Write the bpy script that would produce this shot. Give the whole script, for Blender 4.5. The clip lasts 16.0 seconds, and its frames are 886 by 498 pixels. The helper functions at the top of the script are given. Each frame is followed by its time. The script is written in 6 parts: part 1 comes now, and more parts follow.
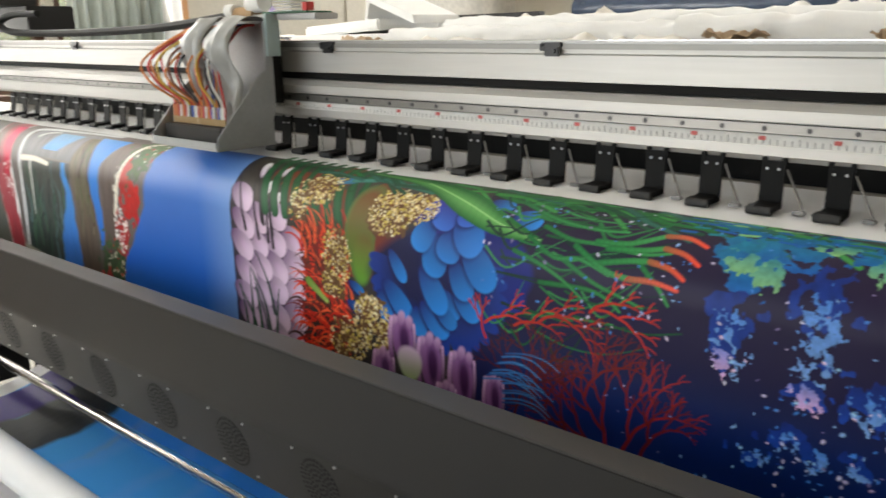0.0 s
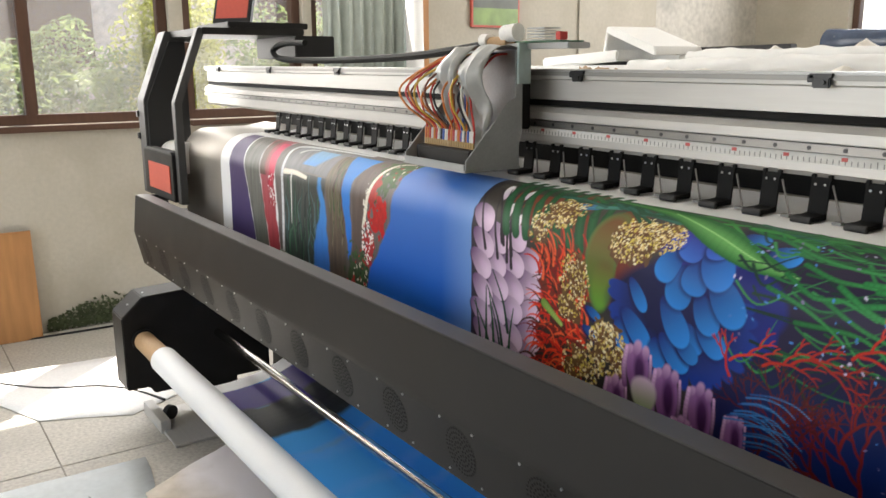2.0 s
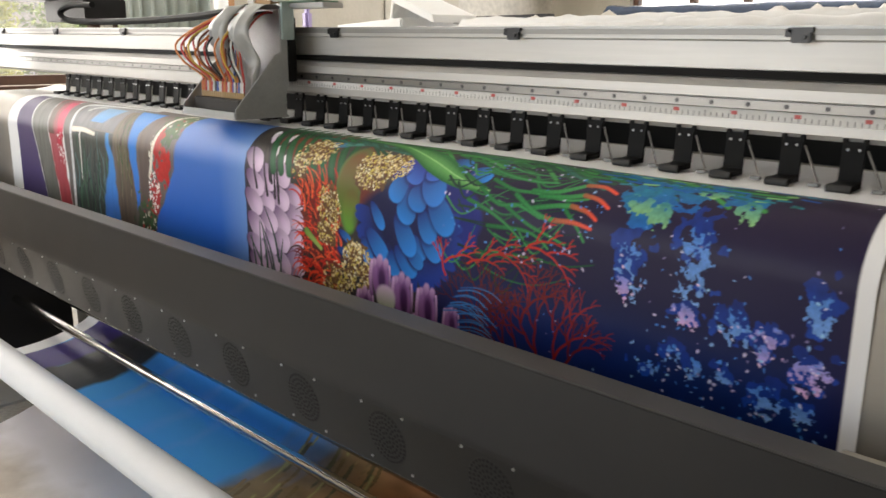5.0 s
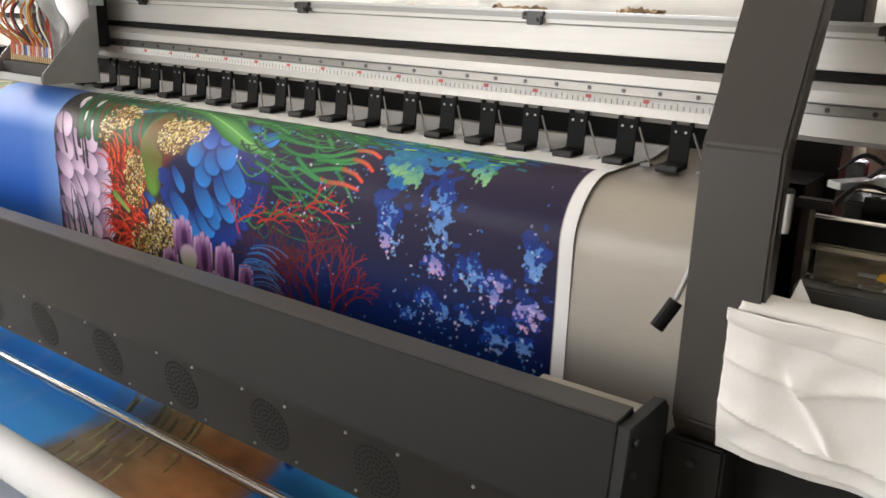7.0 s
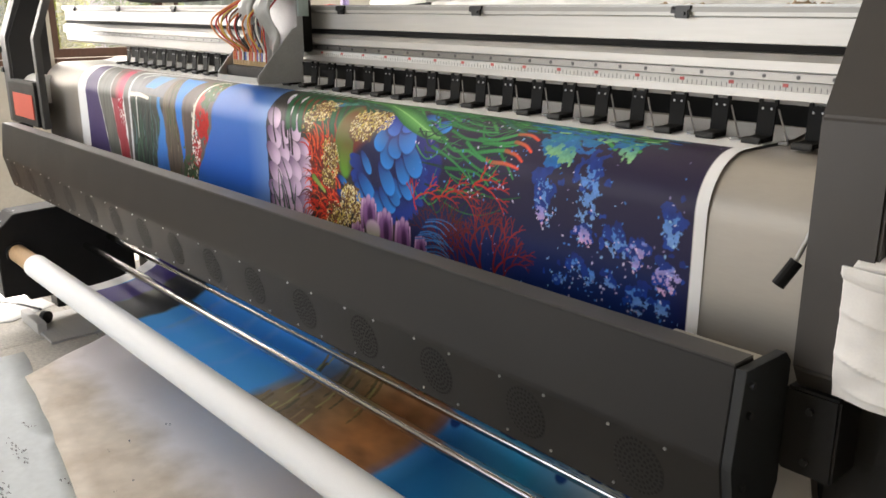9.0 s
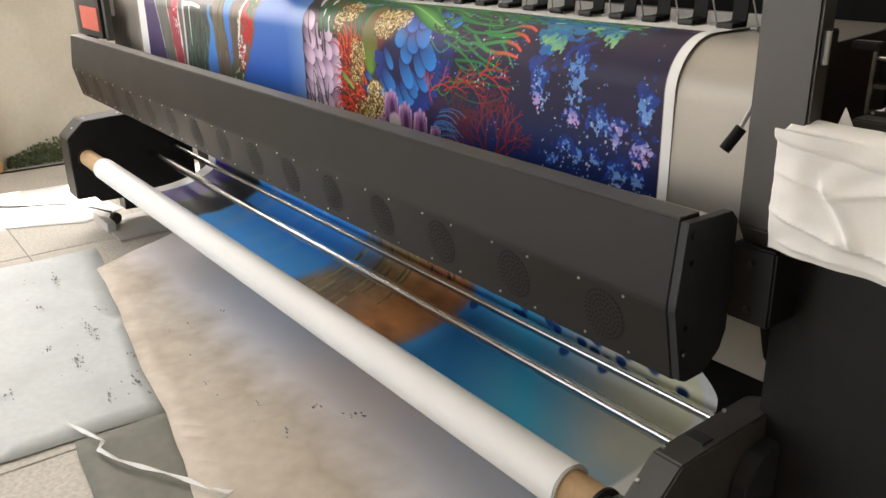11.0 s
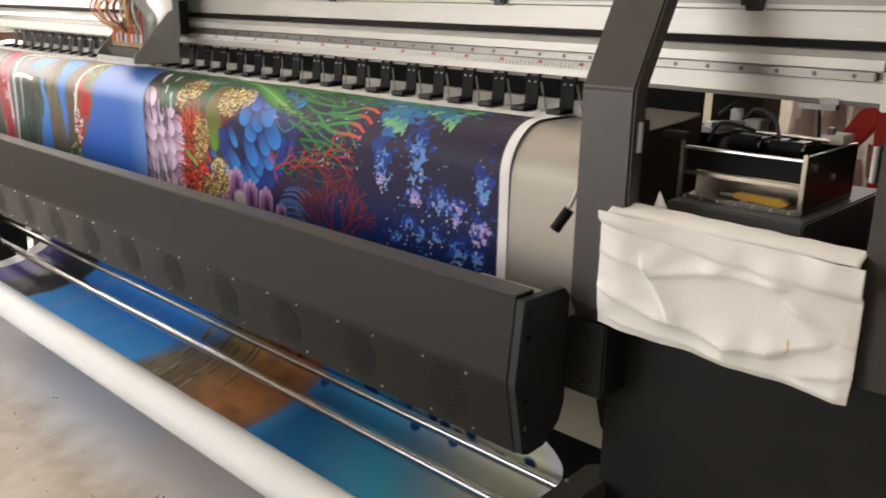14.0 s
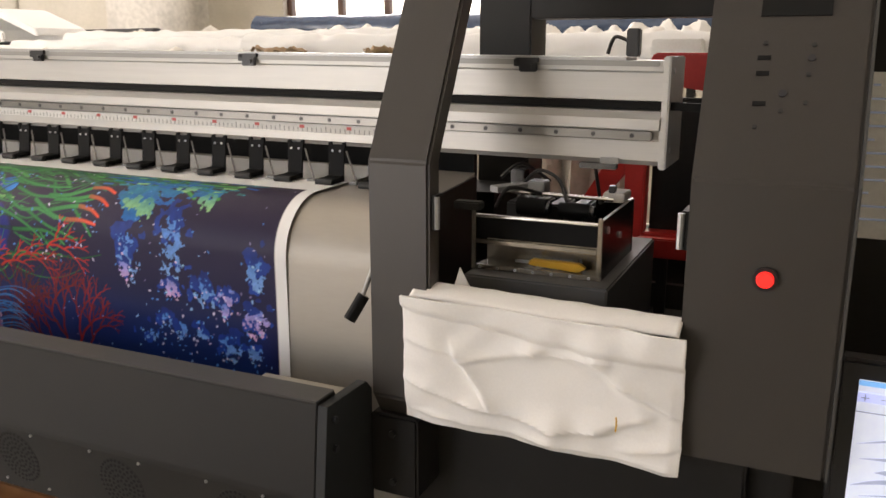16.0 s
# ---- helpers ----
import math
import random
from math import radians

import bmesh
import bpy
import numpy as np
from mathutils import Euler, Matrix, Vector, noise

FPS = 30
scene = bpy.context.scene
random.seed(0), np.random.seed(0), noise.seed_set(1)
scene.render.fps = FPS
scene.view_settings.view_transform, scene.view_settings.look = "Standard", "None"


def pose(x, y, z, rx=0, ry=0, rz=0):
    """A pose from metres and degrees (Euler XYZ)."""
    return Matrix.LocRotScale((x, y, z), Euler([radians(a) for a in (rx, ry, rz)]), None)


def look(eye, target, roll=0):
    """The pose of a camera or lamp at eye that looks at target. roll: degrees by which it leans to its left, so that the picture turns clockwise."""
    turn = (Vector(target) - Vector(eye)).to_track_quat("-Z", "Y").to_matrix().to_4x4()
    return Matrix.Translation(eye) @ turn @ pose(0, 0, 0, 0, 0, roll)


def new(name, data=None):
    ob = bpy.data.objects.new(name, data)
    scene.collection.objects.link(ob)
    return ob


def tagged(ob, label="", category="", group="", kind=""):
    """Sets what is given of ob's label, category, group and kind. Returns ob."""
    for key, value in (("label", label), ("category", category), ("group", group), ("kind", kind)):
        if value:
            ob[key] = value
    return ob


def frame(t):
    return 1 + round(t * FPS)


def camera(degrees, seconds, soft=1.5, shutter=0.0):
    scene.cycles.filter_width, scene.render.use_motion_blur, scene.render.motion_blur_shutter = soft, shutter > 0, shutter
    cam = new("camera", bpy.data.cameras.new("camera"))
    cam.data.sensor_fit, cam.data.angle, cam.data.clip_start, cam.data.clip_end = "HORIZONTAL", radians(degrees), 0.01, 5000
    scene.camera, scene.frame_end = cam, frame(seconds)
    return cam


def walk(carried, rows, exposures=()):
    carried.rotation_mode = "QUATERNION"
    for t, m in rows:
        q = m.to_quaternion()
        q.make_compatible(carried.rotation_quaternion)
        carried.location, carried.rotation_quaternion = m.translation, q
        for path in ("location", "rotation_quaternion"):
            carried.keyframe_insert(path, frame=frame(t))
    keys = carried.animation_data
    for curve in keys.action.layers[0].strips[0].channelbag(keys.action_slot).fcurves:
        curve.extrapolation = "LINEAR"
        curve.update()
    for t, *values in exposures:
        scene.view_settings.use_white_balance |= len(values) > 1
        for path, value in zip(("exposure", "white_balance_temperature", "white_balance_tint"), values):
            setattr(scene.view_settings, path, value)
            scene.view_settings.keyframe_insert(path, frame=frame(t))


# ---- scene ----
cam = camera(56.2, 16.0, soft=1.5, shutter=0.3)
PATH = [
    (0, (0.902, -0.762, 1.453), (-0.372, 0.694, 0.949), -1.2),
    (0.5, (0.901, -0.77, 1.45), (-0.562, 0.509, 0.979), -1.2),
    (1, (0.894, -0.79, 1.449), (-0.682, 0.36, 1.01), -0.7),
    (1.5, (0.889, -0.804, 1.447), (-0.743, 0.268, 1.015), -0.7),
    (2, (0.883, -0.819, 1.446), (-0.735, 0.277, 1.021), -0.4),
    (2.5, (0.876, -0.832, 1.446), (-0.732, 0.28, 1.026), -0.0),
    (3, (0.87, -0.845, 1.442), (-0.691, 0.328, 1.009), 0.3),
    (3.5, (0.869, -0.871, 1.438), (-0.628, 0.373, 0.98), -0.1),
    (4, (0.911, -0.876, 1.427), (-0.514, 0.443, 0.948), -1.1),
    (4.5, (1.046, -0.852, 1.423), (-0.351, 0.486, 0.915), -0.6),
    (5, (1.171, -0.861, 1.404), (-0.184, 0.53, 0.925), 0.2),
    (7.3, (1.434, -0.835, 1.44), (0.31, 0.722, 0.879), 1.7),
    (7.5, (1.46, -0.832, 1.445), (0.223, 0.621, 0.848), 1.2),
    (8, (1.504, -0.861, 1.445), (0.085, 0.45, 0.928), 0.0),
    (8.5, (1.523, -0.919, 1.432), (0.065, 0.354, 0.929), -0.6),
    (9, (1.562, -0.965, 1.417), (0.115, 0.304, 0.872), -0.3),
    (9.5, (1.648, -0.975, 1.404), (0.124, 0.192, 0.843), 0.1),
    (10, (1.736, -1.031, 1.381), (0.228, 0.113, 0.735), 0.6),
    (10.2, (1.759, -0.983, 1.389), (0.249, 0.123, 0.685), -1.6),
    (12.3, (1.812, -1.024, 1.337), (0.311, 0.086, 0.619), 0.1),
    (12.5, (1.813, -1.018, 1.346), (0.309, 0.085, 0.624), -0.0),
    (13, (1.818, -1.022, 1.35), (0.368, 0.17, 0.66), 1.0),
    (13.5, (1.822, -1.027, 1.356), (0.429, 0.286, 0.779), 1.5),
    (14, (1.819, -0.978, 1.395), (0.499, 0.42, 0.843), 0.9),
    (14.5, (1.815, -0.953, 1.405), (0.657, 0.595, 0.893), 0.7),
    (15, (1.805, -0.937, 1.421), (0.785, 0.716, 0.944), 0.7),
    (15.5, (1.761, -0.917, 1.423), (0.819, 0.787, 0.962), 0.4),
    (16, (1.645, -0.892, 1.437), (0.847, 0.881, 0.969), -0.0),
]
EXPOSURES = [(0.0, 1.7, 6500, 10), (1.0, 1.53, 6500, 12), (1.5, 1.57, 6500, 12), (3.0, 1.55, 6500, 12), (3.5, 1.32, 6500, 12), (4.0, 1.19, 6500, 12), (4.5, 1.42, 6550, 12), (5.0, 1.58, 6600, 13), (7.5, 2.04, 6600, 14), (9.0, 1.82, 6650, 14), (9.5, 1.88, 6700, 13), (12.5, 1.95, 6900, 15), (14.0, 1.93, 6900, 15), (15.0, 1.72, 6900, 16), (16.0, 1.85, 7000, 18)]
walk(cam, [(t, look(eye, target, roll)) for t, eye, target, roll in PATH], EXPOSURES)

# ---- light ----
world = bpy.data.worlds.new("sky")
scene.world = world
world.use_nodes = True
wn = world.node_tree.nodes
sky = wn.new("ShaderNodeTexSky")
sky.sky_type, sky.sun_disc = "NISHITA", False
sky.sun_elevation, sky.sun_rotation = radians(55), radians(-45)
world.node_tree.links.new(sky.outputs[0], wn["Background"].inputs[0])
wn["Background"].inputs[1].default_value = 0.15

sun = new("sun", bpy.data.lights.new("sun", "SUN"))
sun.data.energy, sun.data.angle, sun.data.color = 5.0, radians(0.6), (1.0, 0.93, 0.82)
sun.matrix_world = look((-4.5, 4.6, 9.4), (0, 0, 0))


def window_light(name, eye, target, width, height, watts, color):
    lamp = new(name, bpy.data.lights.new(name, "AREA"))
    lamp.data.shape, lamp.data.size, lamp.data.size_y = "RECTANGLE", width, height
    lamp.data.energy, lamp.data.color = watts, color
    lamp.matrix_world = look(eye, target)
    return lamp


window_light("window_light_left", (-4.0, 0.5, 2.25), (0, 0.5, 2.9), 3.6, 2.0, 60, (1.0, 0.97, 0.9))
window_light("window_light_back", (-1.0, 6.0, 2.65), (-1.0, 0, 3.5), 4.2, 2.6, 74, (1.0, 0.97, 0.92))
# added fill lamp behind the camera, placed to balance the printer's front
window_light("front_fill_light", (-1.65, -3.9, 1.6), (-0.9, 0.0, 3.0), 3.0, 2.6, 17, (1.0, 0.98, 0.95))
# ---- materials ----
def material(name, color, rough=0.5, metal=0.0, grain=0.06, scale=60.0, bump=0.0, dirt=0.0, dirt_scale=3.0, dirt_color=(0.1, 0.08, 0.06), spec=0.5, stretch=(1, 1, 1)):
    """A surface with fine grain, broad dirt and a little relief, in real-world metres."""
    m = bpy.data.materials.new(name)
    m.use_nodes = True
    nt = m.node_tree
    bsdf = nt.nodes["Principled BSDF"]
    bsdf.inputs["Roughness"].default_value, bsdf.inputs["Metallic"].default_value = rough, metal
    bsdf.inputs["Specular IOR Level"].default_value = spec
    geo = nt.nodes.new("ShaderNodeNewGeometry")
    mapping = nt.nodes.new("ShaderNodeMapping")
    mapping.inputs["Scale"].default_value = stretch
    nt.links.new(geo.outputs["Position"], mapping.inputs["Vector"])

    def noise_node(size, detail):
        n = nt.nodes.new("ShaderNodeTexNoise")
        n.inputs["Scale"].default_value, n.inputs["Detail"].default_value = size, detail
        nt.links.new(mapping.outputs[0], n.inputs["Vector"])
        return n

    fine, broad = noise_node(scale, 3), noise_node(dirt_scale, 6)
    mix = nt.nodes.new("ShaderNodeMix")
    mix.data_type = "RGBA"
    lo, hi = [c * (1 - grain * 2) for c in color], [min(1, c * (1 + grain * 2)) for c in color]
    mix.inputs["A"].default_value, mix.inputs["B"].default_value = (*lo, 1), (*hi, 1)
    nt.links.new(fine.outputs["Fac"], mix.inputs["Factor"])
    out = mix.outputs["Result"]
    if dirt:
        ramp = nt.nodes.new("ShaderNodeMapRange")
        ramp.inputs["From Min"].default_value, ramp.inputs["From Max"].default_value, ramp.inputs["To Max"].default_value = 0.48, 0.75, dirt
        nt.links.new(broad.outputs["Fac"], ramp.inputs["Value"])
        over = nt.nodes.new("ShaderNodeMix")
        over.data_type = "RGBA"
        over.inputs["B"].default_value = (*dirt_color, 1)
        nt.links.new(ramp.outputs[0], over.inputs["Factor"])
        nt.links.new(out, over.inputs["A"])
        out = over.outputs["Result"]
    nt.links.new(out, bsdf.inputs["Base Color"])
    rr = nt.nodes.new("ShaderNodeMapRange")
    rr.inputs["To Min"].default_value, rr.inputs["To Max"].default_value = max(0.02, rough - 0.08), min(1, rough + 0.08)
    nt.links.new(broad.outputs["Fac"], rr.inputs["Value"])
    nt.links.new(rr.outputs[0], bsdf.inputs["Roughness"])
    if bump:
        b = nt.nodes.new("ShaderNodeBump")
        b.inputs["Strength"].default_value, b.inputs["Distance"].default_value = 0.6, bump
        nt.links.new(fine.outputs["Fac"], b.inputs["Height"])
        nt.links.new(b.outputs[0], bsdf.inputs["Normal"])
    return m


def printed(name, rough, weave=0.0004):
    """Ink on banner cloth: the colours come from the mesh's colour layer."""
    m = material(name, (0.5, 0.5, 0.5), rough, scale=700, bump=weave, spec=0.26)
    nt = m.node_tree
    bsdf = nt.nodes["Principled BSDF"]
    ink = nt.nodes.new("ShaderNodeVertexColor")
    ink.layer_name = "ink"
    nt.links.new(ink.outputs[0], bsdf.inputs["Base Color"])
    return m


def glass(name, tint=(1, 1, 1), rough=0.02, veil=0.1):
    m = bpy.data.materials.new(name)
    m.use_nodes = True
    nt = m.node_tree
    nt.nodes.remove(nt.nodes["Principled BSDF"])
    clear, gloss, dust, mix, mix2 = (nt.nodes.new("ShaderNode" + n) for n in ("BsdfTransparent", "BsdfGlossy", "BsdfTranslucent", "MixShader", "MixShader"))
    clear.inputs[0].default_value = (*tint, 1)
    gloss.inputs["Roughness"].default_value = rough
    mix.inputs[0].default_value, mix2.inputs[0].default_value = 0.06, veil
    nt.links.new(clear.outputs[0], mix.inputs[1]), nt.links.new(gloss.outputs[0], mix.inputs[2])
    nt.links.new(mix.outputs[0], mix2.inputs[1]), nt.links.new(dust.outputs[0], mix2.inputs[2])
    nt.links.new(mix2.outputs[0], nt.nodes["Material Output"].inputs[0])
    return m


def glow(name, color, strength):
    m = material(name, color, 0.3)
    bsdf = m.node_tree.nodes["Principled BSDF"]
    bsdf.inputs["Emission Color"].default_value, bsdf.inputs["Emission Strength"].default_value = (*color, 1), strength
    return m


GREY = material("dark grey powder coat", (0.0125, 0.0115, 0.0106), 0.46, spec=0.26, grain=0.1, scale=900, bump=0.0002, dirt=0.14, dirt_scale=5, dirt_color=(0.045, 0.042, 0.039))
GREY_LIGHT = material("grey powder coat", (0.055, 0.055, 0.054), 0.5, grain=0.1, scale=900, bump=0.0002, dirt=0.15, dirt_scale=5, dirt_color=(0.12, 0.11, 0.1))
GREY_DARK = material("charcoal powder coat", (0.02, 0.02, 0.021), 0.5, grain=0.1, scale=900, bump=0.0002, dirt=0.12, dirt_scale=5, dirt_color=(0.04, 0.038, 0.035))
BLACK = material("matt black steel", (0.0125, 0.0118, 0.0112), 0.5, spec=0.25, grain=0.12, scale=600, bump=0.0002, dirt=0.2, dirt_scale=9, dirt_color=(0.04, 0.037, 0.034))
GREY_COOL = material("cool dark grey powder coat", (0.020, 0.022, 0.0235), 0.5, spec=0.33, grain=0.1, scale=900, bump=0.0002, dirt=0.12, dirt_scale=5, dirt_color=(0.05, 0.052, 0.054))
# paler version of the cover grey; on the lip it carries the top light
LIP_GREY = material("lightened grey powder coat", (0.05, 0.048, 0.046), 0.5, grain=0.1, scale=900, bump=0.0002, dirt=0.25, dirt_scale=6, dirt_color=(0.09, 0.085, 0.08))
GREY_WARM = material("warm dark grey powder coat", (0.041, 0.0362, 0.032), 0.42, grain=0.1, scale=900, bump=0.0002, dirt=0.12, dirt_scale=5, dirt_color=(0.07, 0.066, 0.06))
ROLLER_BLACK = material("matt black moulding", (0.005, 0.005, 0.005), 0.6, grain=0.12, scale=600, spec=0.15)
PLASTIC = material("black plastic", (0.012, 0.012, 0.013), 0.35, grain=0.1, scale=500)
RUBBER = material("dark rubber", (0.03, 0.03, 0.03), 0.7, grain=0.2, scale=300)
ALU = material("anodised aluminium", (0.53, 0.52, 0.495), 0.4, 0.35, grain=0.05, scale=120, stretch=(0.05, 1, 1), dirt=0.12, dirt_scale=6, dirt_color=(0.45, 0.42, 0.38))
ALU_DARK = material("grey aluminium", (0.36, 0.36, 0.35), 0.4, 0.7, grain=0.07, scale=120, stretch=(0.05, 1, 1), dirt=0.2, dirt_scale=7, dirt_color=(0.22, 0.21, 0.2))
PLATEN = material("satin grey platen aluminium", (0.375, 0.345, 0.30), 0.5, 0.5, grain=0.02, scale=200, stretch=(0.2, 1, 1), dirt=0.1, dirt_scale=4, dirt_color=(0.28, 0.27, 0.25))
ROD = material("worn polished steel", (0.52, 0.50, 0.47), 0.2, 1.0, grain=0.06, scale=60, dirt=0.3, dirt_scale=14, dirt_color=(0.3, 0.28, 0.25))
CHROME = material("polished steel", (0.88, 0.87, 0.85), 0.14, 1.0, grain=0.03, scale=80)
RAIL = material("dark ground rail steel", (0.20, 0.195, 0.185), 0.3, 0.75, grain=0.08, scale=120, stretch=(0.05, 1, 1), dirt=0.35, dirt_scale=7, dirt_color=(0.33, 0.32, 0.30))
LIP = material("dull aluminium lip", (0.27, 0.265, 0.25), 0.45, 0.5, grain=0.07, scale=120, stretch=(0.05, 1, 1), dirt=0.3, dirt_scale=8, dirt_color=(0.4, 0.38, 0.35))
PLATE = material("sheared sheet steel", (0.40, 0.415, 0.42), 0.42, 0.55, grain=0.06, scale=180, dirt=0.3, dirt_scale=16, dirt_color=(0.27, 0.275, 0.28))
STEEL = material("brushed steel", (0.5, 0.51, 0.52), 0.33, 0.85, grain=0.06, scale=250, dirt=0.15, dirt_scale=12, dirt_color=(0.3, 0.3, 0.3))
DARK_STEEL = material("dark polished steel", (0.09, 0.09, 0.09), 0.22, 0.8, grain=0.08, scale=100)
LEVER = material("dull zinc lever", (0.24, 0.235, 0.225), 0.4, 0.6, scale=200)
HOLE = material("open hole", (0.003, 0.003, 0.003), 0.9)
TICK = material("grey ruler print", (0.32, 0.31, 0.30), 0.6)
MARK = material("red ruler print", (0.62, 0.12, 0.11), 0.5)
BELT = material("black rubber belt", (0.006, 0.0055, 0.005), 0.7, scale=200, spec=0.2)
WHITE_CLOTH = material("white banner cloth", (0.78, 0.78, 0.77), 0.6, grain=0.03, scale=500, bump=0.0003, dirt=0.08, dirt_scale=8, dirt_color=(0.6, 0.58, 0.55))
RAG = material("white crumpled cloth", (0.88, 0.865, 0.84), 0.75, grain=0.02, scale=300, bump=0.0004, dirt=0.03, dirt_scale=12, dirt_color=(0.58, 0.55, 0.5))
CARD = material("brown cardboard core", (0.42, 0.27, 0.14), 0.75, grain=0.08, scale=90, dirt=0.1, dirt_scale=14, dirt_color=(0.3, 0.18, 0.09))
WALL = material("limewashed wall", (0.46, 0.43, 0.36), 0.85, grain=0.05, scale=40, bump=0.002, dirt=0.8, dirt_scale=2.2, dirt_color=(0.37, 0.335, 0.265))
CONCRETE = material("bare plaster", (0.50, 0.48, 0.43), 0.85, grain=0.16, scale=22, bump=0.003, dirt=0.75, dirt_scale=3, dirt_color=(0.30, 0.29, 0.26))
CEILING = material("white ceiling paint", (0.82, 0.81, 0.78), 0.9, scale=30)
FLOOR = material("worn terrazzo", (0.45, 0.425, 0.37), 0.6, grain=0.22, scale=70, bump=0.0006, dirt=0.5, dirt_scale=2.2, dirt_color=(0.28, 0.26, 0.22))
GROUT = material("dark floor joint", (0.21, 0.19, 0.16), 0.9, scale=50)
FRAME = material("dark brown painted window wood", (0.085, 0.042, 0.026), 0.45, grain=0.15, scale=60, stretch=(1, 1, 0.1))
RED = material("red enamel", (0.52, 0.03, 0.025), 0.4, scale=90)
RED_PANEL = material("salmon red control panel", (0.55, 0.09, 0.06), 0.4, scale=90)
BROWN_BOARD = material("orange brown plywood", (0.42, 0.2, 0.07), 0.6, grain=0.14, scale=30, stretch=(1, 1, 0.12), dirt=0.3, dirt_scale=5, dirt_color=(0.22, 0.1, 0.04))
BLUE = material("dark blue wrapped roll", (0.05, 0.075, 0.13), 0.25, grain=0.15, scale=20, bump=0.001)
PAPER = material("white paper", (0.8, 0.79, 0.76), 0.7, scale=100)
FOAM = material("white packing foam", (0.82, 0.82, 0.8), 0.8, grain=0.04, scale=150, bump=0.001)
CREAM = material("cream cloth bundle", (0.76, 0.73, 0.67), 0.8, grain=0.08, scale=35, bump=0.003, dirt=0.3, dirt_scale=9, dirt_color=(0.48, 0.42, 0.34))
LILAC = material("lilac plastic", (0.36, 0.29, 0.55), 0.35, scale=60)
YELLOW = material("yellow plastic", (0.75, 0.42, 0.02), 0.4, scale=60)
SMOKED = material("amber label film", (0.45, 0.3, 0.12), 0.3, scale=60)
DIRTY_SHEET = material("trodden offcut of banner cloth", (0.52, 0.555, 0.56), 0.65, grain=0.06, scale=40, bump=0.001, dirt=0.4, dirt_scale=5, dirt_color=(0.4, 0.42, 0.42))
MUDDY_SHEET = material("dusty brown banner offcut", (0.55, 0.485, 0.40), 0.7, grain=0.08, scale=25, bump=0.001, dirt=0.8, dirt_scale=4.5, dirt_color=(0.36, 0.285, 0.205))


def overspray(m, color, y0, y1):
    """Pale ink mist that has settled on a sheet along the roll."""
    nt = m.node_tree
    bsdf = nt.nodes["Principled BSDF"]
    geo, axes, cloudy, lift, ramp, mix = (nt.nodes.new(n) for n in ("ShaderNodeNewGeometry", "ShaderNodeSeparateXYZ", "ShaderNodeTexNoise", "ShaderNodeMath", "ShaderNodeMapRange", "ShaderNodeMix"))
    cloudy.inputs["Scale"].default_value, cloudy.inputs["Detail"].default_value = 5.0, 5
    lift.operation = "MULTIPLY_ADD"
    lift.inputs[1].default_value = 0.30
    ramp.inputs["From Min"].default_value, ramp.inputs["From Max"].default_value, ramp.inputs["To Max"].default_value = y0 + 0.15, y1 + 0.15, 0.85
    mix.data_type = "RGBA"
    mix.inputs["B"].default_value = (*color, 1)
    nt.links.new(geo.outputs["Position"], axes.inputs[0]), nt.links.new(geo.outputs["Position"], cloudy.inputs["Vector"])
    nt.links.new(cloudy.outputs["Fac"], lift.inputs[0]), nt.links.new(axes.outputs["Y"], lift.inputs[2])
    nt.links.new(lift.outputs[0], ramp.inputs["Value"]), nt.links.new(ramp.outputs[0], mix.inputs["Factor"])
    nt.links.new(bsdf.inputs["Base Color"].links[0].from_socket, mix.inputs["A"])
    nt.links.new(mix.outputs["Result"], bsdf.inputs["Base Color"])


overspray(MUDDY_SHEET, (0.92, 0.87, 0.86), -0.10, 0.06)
GREEN_SHEET = material("grey green banner offcut", (0.165, 0.165, 0.135), 0.7, grain=0.1, scale=30, dirt=0.4, dirt_scale=6, dirt_color=(0.13, 0.15, 0.12))
SMEAR = material("dried grey ink", (0.17, 0.17, 0.175), 0.7, grain=0.4, scale=150)
INK_BLACK = material("black ink smear", (0.03, 0.03, 0.035), 0.6, scale=200)
PRINT = printed("printed banner", 0.44)
PANE = glass("dusty window pane", veil=0.07)
BUTTON = glow("lit red button", (0.9, 0.02, 0.015), 0.5)
SCREEN = glow("lit screen", (0.66, 0.74, 0.90), 0.17)
SCREEN_SOFT = glow("grey blue drawing on the screen", (0.36, 0.42, 0.58), 0.16)
SCREEN_BAR = glow("blue screen toolbar", (0.16, 0.42, 0.8), 0.25)
SCREEN_PALE = glow("lilac screen toolbar", (0.45, 0.52, 0.86), 0.25)
SCREEN_LINE = glow("grey screen lines", (0.30, 0.36, 0.5), 0.05)


def leafy(name, color):
    """Thin leaves that let the sun shine through."""
    m = material(name, color, 0.5, grain=0.3, scale=9)
    nt = m.node_tree
    bsdf = nt.nodes["Principled BSDF"]
    thin, mix = nt.nodes.new("ShaderNodeBsdfTranslucent"), nt.nodes.new("ShaderNodeMixShader")
    nt.links.new(bsdf.inputs["Base Color"].links[0].from_socket, thin.inputs["Color"])
    mix.inputs[0].default_value = 0.5
    nt.links.new(bsdf.outputs[0], mix.inputs[1]), nt.links.new(thin.outputs[0], mix.inputs[2])
    nt.links.new(mix.outputs[0], nt.nodes["Material Output"].inputs[0])
    return m


